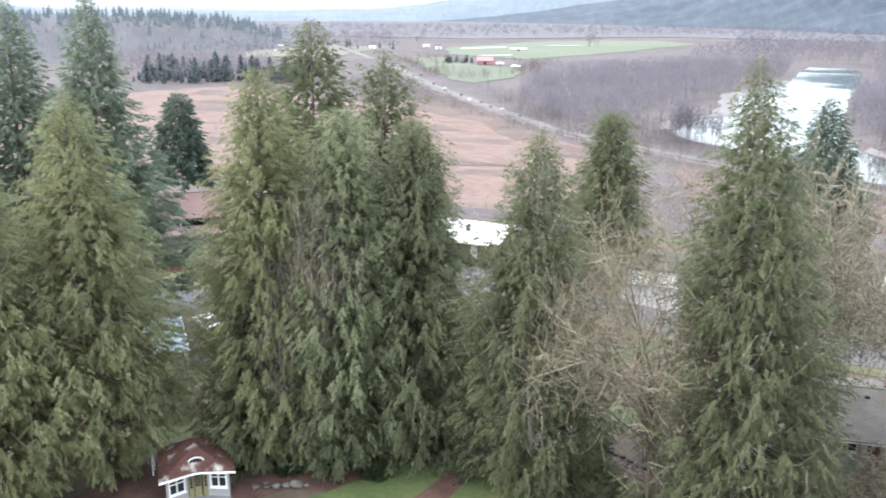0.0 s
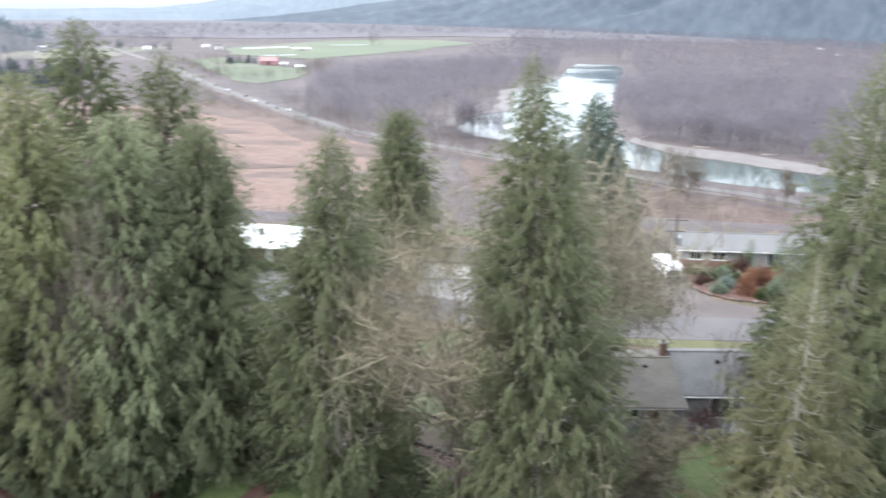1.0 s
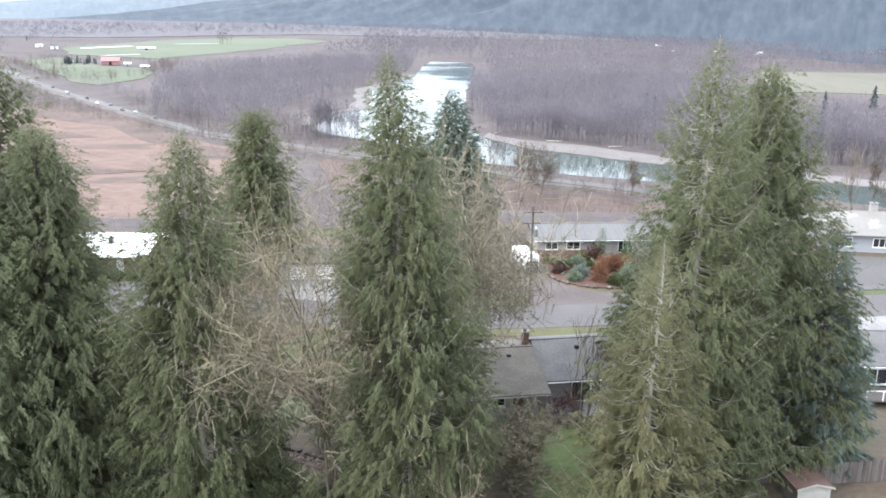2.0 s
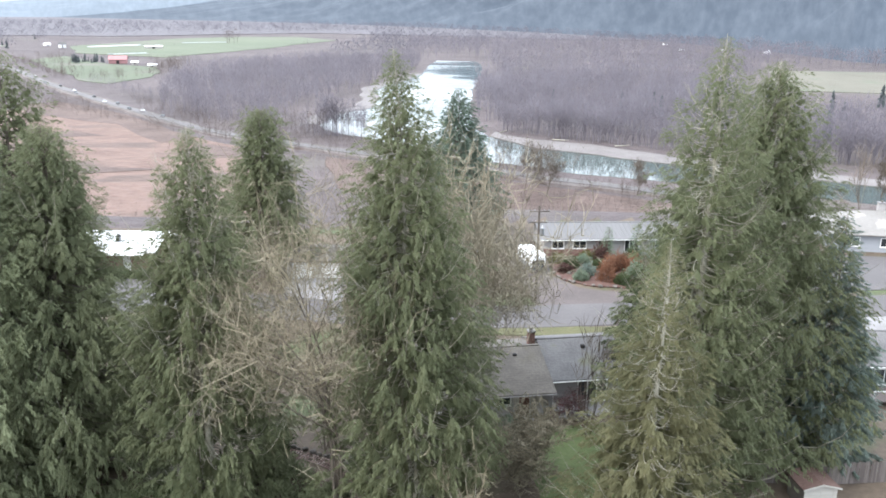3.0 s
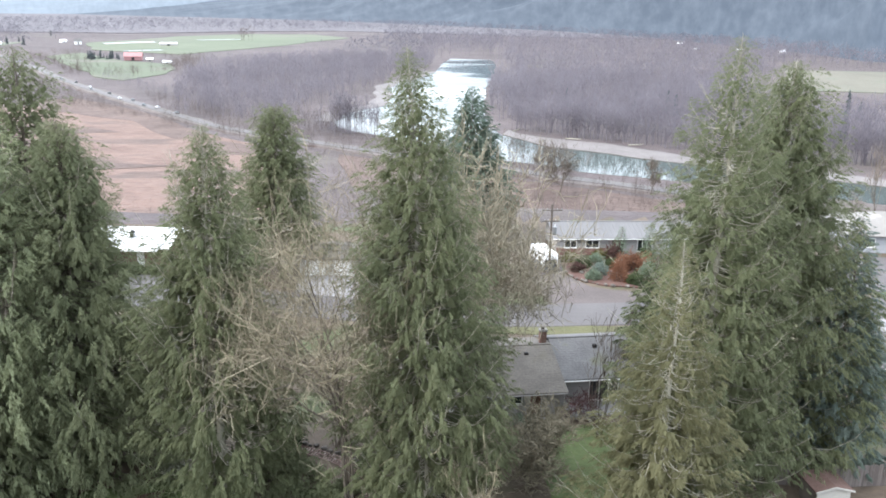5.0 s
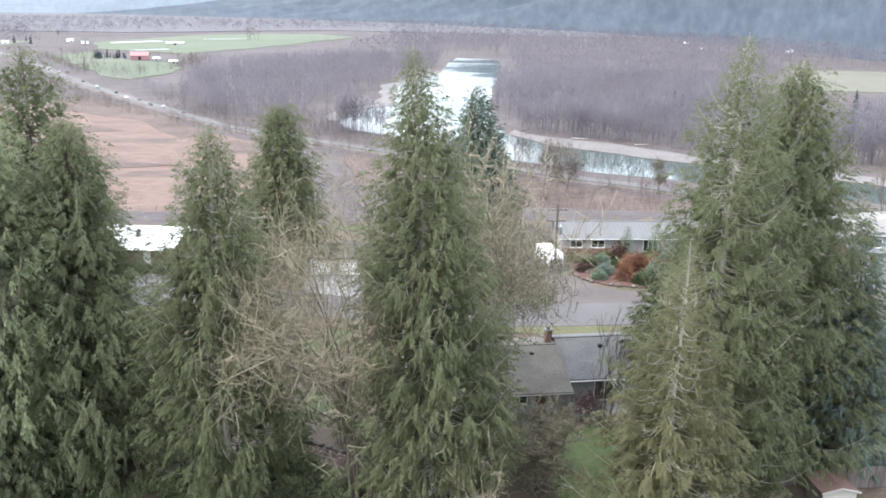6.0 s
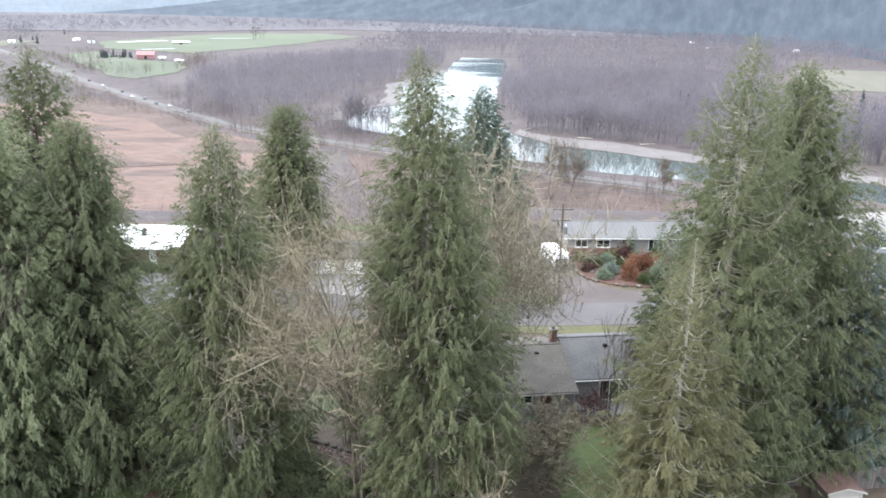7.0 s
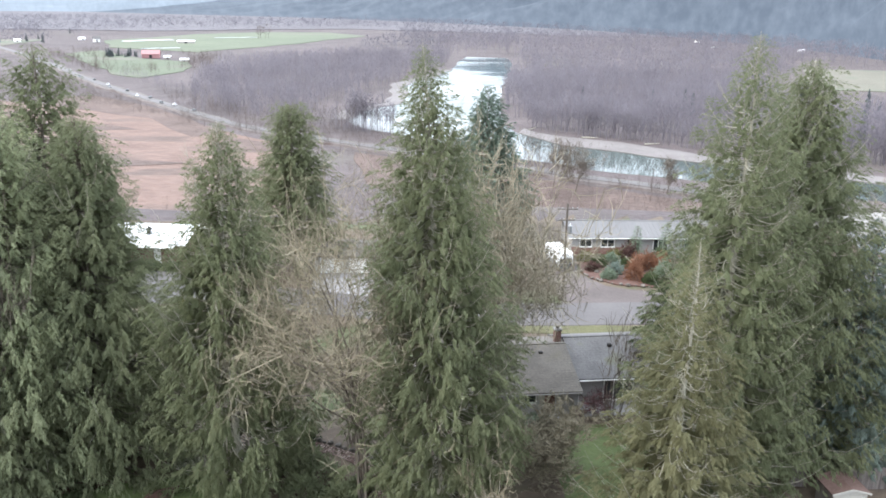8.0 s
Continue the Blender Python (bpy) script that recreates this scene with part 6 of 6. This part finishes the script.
def utility_pole(x, y, height, words, turn=5.0, can=True, z=0.0):
    p = empty("utility_pole", pose(x, y, z, 0, 0, turn))
    part("pole", lathe(bmesh.new(), [(0.17, -0.3), (0.165, 0.5), (0.12, height - 0.02), (0.1, height)]), M["pole_wood"], p)
    for z, w in ((height - 0.7, 2.4), (height - 2.0, 1.8)):
        arm = part("crossarm", solid((-w / 2, w / 2, -0.22, -0.125, z, z + 0.12), bevel=0.01), M["pole_wood"], p)
        for k in (-0.46, -0.24, 0.24, 0.46):
            part("insulator", lathe(bmesh.new(), [(0.03, z + 0.122), (0.06, z + 0.18), (0.04, z + 0.24), (0.05, z + 0.28)], 8, at=(w * k, -0.17, 0)), M["steel"], arm)
    if can:
        t = part("transformer", lathe(bmesh.new(), [(0.2, height - 3.6), (0.24, height - 3.5), (0.24, height - 2.7), (0.15, height - 2.6)], 14, at=(0.42, 0, 0)), M["steel"], p, "grey drum transformer")
        part("bushing", lathe(bmesh.new(), [(0.04, height - 2.598), (0.05, height - 2.45), (0.02, height - 2.35)], 8, at=(0.42, 0, 0)), M["trim"], t)
    return tagged(p, words, "utility pole")


def wheel(parent, x, y, r=0.36, w=0.24):
    t = part("wheel", lathe(bmesh.new(), [(r * 0.62, y - w / 2), (r * 0.95, y - w / 2), (r, y - w / 4), (r, y + w / 4), (r * 0.95, y + w / 2), (r * 0.62, y + w / 2)], 16, "Y", (x, 0, r)), M["rubber"], parent)
    part("rim", lathe(bmesh.new(), [(r * 0.6, y - w / 2 - 0.01), (r * 0.5, y - w / 2 - 0.02), (r * 0.5, y + w / 2 + 0.02), (r * 0.6, y + w / 2 + 0.01)], 12, "Y", (x, 0, r)), M["steel"], t)


def motorhome():
    v = empty("motorhome", pose(12.2, 110.6, 0, 0, 0, 104.0) @ Matrix.Scale(0.85, 4))
    bm = bmesh.new()
    profile = [(-3.6, 0.55), (3.0, 0.55), (3.35, 0.8), (3.4, 1.5), (3.05, 2.5), (2.7, 2.95), (-3.3, 3.0), (-3.6, 2.8)]
    a, b = [bm.verts.new((x, -1.18, z)) for x, z in profile], [bm.verts.new((x, 1.18, z)) for x, z in profile]
    bm.faces.new(a), bm.faces.new(b[::-1])
    for k in range(len(profile)):
        j = (k + 1) % len(profile)
        bm.faces.new((a[k], b[k], b[j], a[j]))
    bmesh.ops.recalc_face_normals(bm, faces=bm.faces[:])
    bmesh.ops.bevel(bm, geom=bm.edges[:], offset=0.09, segments=2, affect="EDGES")
    body = part("body", bm, M["white_body"], v)
    part("rear_window", solid((-3.64, -3.605, -0.95, 0.95, 1.35, 2.1), bevel=0.01), M["glass"], body)
    for s in (-1, 1):
        part("side_skirt", solid((-3.3, 2.9, s * 1.2 - 0.015, s * 1.2 + 0.015, 0.5, 1.3), bevel=0.01), M["steel"], body, "grey lower side panel")
    part("rear_panel", solid((-3.63, -3.604, -1.08, 1.08, 0.62, 1.3), bevel=0.01), M["grey_body"], body, "dark grey lower rear panel")
    part("bumper", solid((-3.85, -3.61, -1.1, 1.1, 0.45, 0.7), bevel=0.04), M["grey_body"], body)
    for y in (-1.0, 0.82):
        part("tail_lamp", solid((-3.66, -3.632, y, y + 0.18, 0.85, 1.15)), M["door_red"], body)
    for s in (-1, 1):
        for x in (-2.4, -0.6, 1.2):
            part("side_window", solid((x, x + 1.1, s * 1.195 - 0.012, s * 1.195 + 0.012, 1.5, 2.15)), M["glass"], body)
    for x in (-2.0, -0.2, 1.6):
        part("roof_hatch", solid((x, x + 0.6, -0.3, 0.3, 2.97, 3.12), bevel=0.04), M["trim"], body)
    for x in (-2.1, 2.1):
        for y in (-1.0, 1.0):
            wheel(v, x, y)
    return tagged(v, "white motorhome parked on the gravel driveway", "motorhome")


def car(x, y, turn, paint, words, z=0.0, scale=1.0):
    v = empty("car", pose(x, y, z, 0, 0, turn) @ Matrix.Scale(scale, 4))
    bm = bmesh.new()
    profile = [(-2.15, 0.35), (2.1, 0.35), (2.2, 0.6), (2.1, 0.82), (1.15, 0.95), (-1.75, 1.0), (-2.2, 0.9)]
    a, b = [bm.verts.new((x, -0.88, z)) for x, z in profile], [bm.verts.new((x, 0.88, z)) for x, z in profile]
    bm.faces.new(a), bm.faces.new(b[::-1])
    for k in range(len(profile)):
        j = (k + 1) % len(profile)
        bm.faces.new((a[k], b[k], b[j], a[j]))
    bmesh.ops.recalc_face_normals(bm, faces=bm.faces[:])
    bmesh.ops.bevel(bm, geom=bm.edges[:], offset=0.07, segments=2, affect="EDGES")
    part("body", bm, paint, v)
    bm = bmesh.new()
    base = [bm.verts.new(p) for p in ((1.15, -0.8, 0.95), (1.15, 0.8, 0.95), (-1.75, 0.8, 0.98), (-1.75, -0.8, 0.98))]
    top = [bm.verts.new(p) for p in ((0.35, -0.62, 1.42), (0.35, 0.62, 1.42), (-1.25, 0.62, 1.45), (-1.25, -0.62, 1.45))]
    for k in range(4):
        j = (k + 1) % 4
        bm.faces.new((base[k], base[j], top[j], top[k]))
    bm.faces.new(top)
    bmesh.ops.recalc_face_normals(bm, faces=bm.faces[:])
    part("window_band", bm, M["glass"], v)
    part("roof", solid((-1.3, 0.4, -0.66, 0.66, 1.43, 1.49), bevel=0.025), paint, v)
    for s in (-0.6, 0.6):
        part("headlight", solid((2.12, 2.21, s - 0.18, s + 0.18, 0.62, 0.76), bevel=0.02), M["trim"], v)
        part("tail_light", solid((-2.23, -2.14, s - 0.18, s + 0.18, 0.7, 0.84), bevel=0.02), M["door_red"], v)
    for wx in (-1.35, 1.35):
        for wy in (-0.8, 0.8):
            wheel(v, wx, wy, 0.32, 0.2)
    return tagged(v, words, "car")


def rock(x, y, size, z=0.0):
    bm = bmesh.new()
    bmesh.ops.create_icosphere(bm, subdivisions=2, radius=size / 2)
    off = Vector((x, y, size))
    for v in bm.verts:
        v.co *= 1 + 0.45 * noise.noise(v.co * 1.6 / size + off)
        v.co.z = v.co.z * 0.65 + size * 0.2
    o = part("rock", bm, M["stone"])
    o.matrix_world = Matrix.Translation((x, y, z))
    return tagged(o, "pale weathered garden rock at the edge of a bed", "rock", "garden rocks")


grey_house(), ranch_house(), white_roofed_house(), rose_roofed_house(), garage(), hip_house(), green_sided_house()
playhouse(), trellis(), tool_shed(), motorhome()
board_fence("fence", (24.2, 56.3), (25.2, 56.2), 1.8, M["fence_wood"], "weathered grey picket fence behind the tool shed")
board_fence("fence", (27.2, 55.9), (37.0, 56.9), 1.8, M["fence_wood"], "weathered grey picket fence behind the tool shed")
board_fence("fence", (-80.0, 83.4), (-71.0, 87.4), 1.1, M["fence_red"], "low red-brown board fence beyond the street", False)
utility_pole(11.4, 95.9, 11.9, "weathered timber utility pole with two crossarms beside the street")
utility_pole(95.0, 128.0, 12.0, "timber utility pole at the edge of the bench", 20, False)
car(-58.2, 70.6, 150, M["white_body"], "white car parked on the gravel yard")
car(-55.2, 72.6, 145, M["white_body"], "white car parked behind the cedar clump")
car(2.6, 117.0, 95, M["grey_body"], "dark grey car parked near the ranch house")
car(5.6, 116.5, 92, M["grey_body"], "dark grey car parked near the ranch house")


def carport():
    """An open shelter: a low ribbed roof on six posts."""
    h = empty("carport", pose(-56.6, 61.2, 0, 0, 0, -46.0))
    roof = part("roof", solid((-5.0, 5.0, -2.5, 2.5, 2.62, 2.72), bevel=0.02), M["siding_blue"], h, "pale blue ribbed metal roof")
    for k in range(16):
        part("roof_rib", solid((-4.85 + k * 0.63, -4.79 + k * 0.63, -2.48, 2.48, 2.722, 2.76)), M["siding_blue"], roof)
    part("fascia", solid((-5.02, 5.02, 2.503, 2.55, 2.5, 2.74)), M["trim"], roof)
    part("fascia", solid((-5.02, 5.02, -2.55, -2.503, 2.5, 2.74)), M["trim"], roof)
    for x in (-4.8, -0.05, 4.7):
        for y in (-2.4, 2.3):
            part("post", solid((x, x + 0.1, y, y + 0.1, 0.0, 2.618)), M["trim"], h)
    for y in (-2.35, 2.35):
        part("roof_beam", solid((-4.7, 4.65, y - 0.05, y + 0.05, 2.45, 2.617)), M["fence_wood"], h)
    return tagged(h, "open carport with a pale blue ribbed metal roof", "carport")


carport()
tagged(patch("mulch_bed", [(14.8, 107.6), (16.0, 104.6), (18.6, 102.6), (24.5, 101.4), (27.5, 106), (27.5, 113.5), (15.4, 113.6)], 0.14, M["mulch"], 0.14, 1.0, 0.4), "planted garden bed of dark mulch edged with rocks", "garden bed", kind="structure")
tagged(patch("mulch_bed", [(-46, 38), (-43, 47), (-33, 52), (-24, 55.5), (-21.5, 53.6), (-27, 48.4), (-32, 46.4), (-35, 42), (-40, 36)], 0.045, M["mulch"], 0.05, 1.0, 0.5), "red-brown mulch bed under the cedars", "garden bed", kind="structure")
tagged(patch("mulch_bed", [(-24, 43.5), (-22.4, 53.2), (-20.4, 54), (-21.2, 46), (-20.0, 42)], 0.06, M["mulch"], 0.06, 1.0, 0.4), "red-brown mulch path across the lawn", "garden bed", kind="structure")
for k in range(15):
    t = (k + rng.uniform(-0.3, 0.3)) / 14.6 + 0.01
    p = smooth_line([(15.0, 107.4), (15.9, 104.9), (18.4, 102.8), (21.2, 101.9), (25.0, 101.3)], 0.1)
    q = p[max(0, int(t * (len(p) - 1)))]
    rock(q.x + rng.normal(0, 0.12), q.y + rng.normal(0, 0.12), rng.uniform(0.25, 0.7), 0.1)
for x, y in ((18.4, 114), (20.2, 114.2), (22.8, 111.8), (24.6, 113.4), (19.0, 109.2), (17.0, 107.2), (21.2, 106.4), (23.4, 105.2), (26.4, 110.6)):
    rock(x, y, rng.uniform(0.6, 1.1), 0.12)
for x, y, s in ((-34.2, 45.4, 0.6), (-33.5, 45.8, 0.5), (-32.9, 46.1, 0.75), (-32.3, 46.5, 0.7), (-31.7, 46.9, 0.9), (-31.0, 47.2, 0.5), (-33.9, 46.3, 0.4), (11.9, 66.0, 0.8), (12.6, 66.2, 0.5), (10.8, 66.0, 0.5)):
    rock(x, y, s, 0.03)


# ---- farms, traffic and small things ----
def barn(x, y, length, width, eave, ridge, turn, roof, wall, words, name="barn"):
    h = empty(name, pose(x, y, VALLEY + 0.5, 0, 0, turn))
    shell(h, -length / 2, length / 2, -width / 2, width / 2, eave, wall, [(length * 0.42, length * 0.58, 0.0, eave * 0.8)], ridge - 0.2, 0.3)
    gable_roof(h, -length / 2 - 0.6, length / 2 + 0.6, -width / 2 - 0.8, width / 2 + 0.8, eave + 0.1, ridge, roof, 0.25)
    part("barn_door", solid((-length * 0.08, length * 0.08, -width / 2 + 0.1, -width / 2 + 0.18, 0.0, eave * 0.8)), M["dark"], h)
    return tagged(h, words, "barn" if name == "barn" else "farmhouse")


M["barn_red"] = material("faded_red_roof", (0.27, 0.14, 0.14), (0.35, 0.2, 0.198), 0.3, bump=0.1)
barn(-380, 1024, 20, 11, 4.5, 9.0, 13, M["barn_red"], M["barn_red"], "long red-roofed barn on the far pasture")
barn(-355, 1008, 7, 5, 2.5, 4.0, 10, M["roof_white"], M["siding_cream"], "small white farm shed beside the barn")
barn(-322, 969, 9, 5, 2.4, 3.8, 8, M["roof_white"], M["siding_cream"], "small white farm shed on the far pasture")
barn(-590, 1361, 10, 8, 5.0, 9.0, 30, M["roof_grey"], M["trim"], "white farmhouse beyond the pasture", "farmhouse")
barn(-450, 1367, 26, 9, 3.0, 4.6, 15, M["roof_white"], M["siding_cream"], "long white-roofed farm shed beyond the pasture")
for x, y, turn in ((-769, 1160, 20), (-805, 1200, 40), (-962, 1358, 10), (-786, 1253, 60), (-860, 1290, 25), (-700, 1330, 15), (-640, 1420, 50), (-900, 1180, 35), (403, 1471, 0), (428, 1682, 20), (520, 1400, 10), (470, 1460, 40)):
    barn(x, y, 9, 7, 2.6, 4.6, turn, M["roof_white"] if turn % 20 else M["roof_grey"], M["trim"], "small pale farmhouse among distant woods", "farmhouse")

# traffic on the highway
line = smooth_line(HIGHWAY, 4.0)
first = None
for k, (d, side) in enumerate(((505, 1), (540, -1), (560, 1), (590, 1), (606, -1), (640, 1), (655, -1), (690, 1), (728, -1), (745, 1), (790, 1), (830, -1), (900, 1), (960, -1), (1080, 1))):
    dist, i = 0.0, len(line) - 1
    while i > 0 and math.hypot(line[i].x, line[i].y) < d:
        i -= 1
    a, b = line[i], line[max(i - 1, 0)]
    way = (b - a).normalized() * side
    at = a + Vector((way.y, -way.x, 0)) * 1.8
    paint = (M["white_body"], M["grey_body"], M["steel"])[k % 3]
    words = ("white car driving on the valley highway", "dark grey car driving on the valley highway", "silver car driving on the valley highway")[k % 3]
    tagged(car(at.x, at.y, math.degrees(math.atan2(way.y, way.x)), paint, words, VALLEY + 1.32), group="cars on the highway")

# a brick-edged path under the maple
path = empty("garden_path", pose(0, 0, 0))
me = solid((-0.1, 0.1, -0.05, 0.05, 0.0, 0.06), bevel=0.008)
brick_mesh = bpy.data.meshes.new("brick")
me.to_mesh(brick_mesh)
me.free()
brick_mesh.materials.append(M["brick_path"])
track = smooth_line([(-12.6, 60.4), (-10.6, 59.6), (-8.2, 58.2), (-6.2, 55.6), (-5.6, 53.4)], 0.23)
for k, p in enumerate(track[:-1]):
    ahead = (track[k + 1] - p).normalized()
    for row in range(5):
        if rng.uniform() < 0.1:
            continue
        q = p + Vector((ahead.y, -ahead.x, 0)) * (row - 2) * 0.23
        o = new("brick", brick_mesh)
        o.parent = path
        o.matrix_local = pose(q.x + rng.normal(0, 0.015), q.y + rng.normal(0, 0.015), 0.05 + rng.uniform(0, 0.02), 0, 0, math.degrees(math.atan2(ahead.y, ahead.x)) + rng.normal(0, 5) + 90 * (row % 2))
tagged(path, "worn pale brick garden path under the leafless maple", "path", kind="structure")
for k in range(16):
    p = track[int(k / 16 * len(track))]
    rock(p.x + 0.9 + rng.normal(0, 0.15), p.y + 0.5 + rng.normal(0, 0.15), rng.uniform(0.3, 0.6), 0.03)


def drift_log(x, y, length, turn, z):
    v, t = tubes(np.array([[(0, 0, 0.25), (length * 0.4, 0.15, 0.3), (length * 0.8, -0.1, 0.45), (length, 0, 0.7)]], float), np.array([[0.32, 0.27, 0.2, 0.1]]), 8)
    o = bulk("drift_log", v, t, M["limb"])
    o.matrix_world = pose(x, y, z, 0, 0, turn)
    return tagged(o, "pale drift log stranded on the river bank", "log")


for x, y, n, a in ((25, 500, 14, 120), (33, 484, 11, 60), (60, 460, 9, -25), (-40, 640, 10, 80), (140, 404, 10, -20), (90, 440, 8, 10)):
    drift_log(x, y, n, a, VALLEY + 0.4)
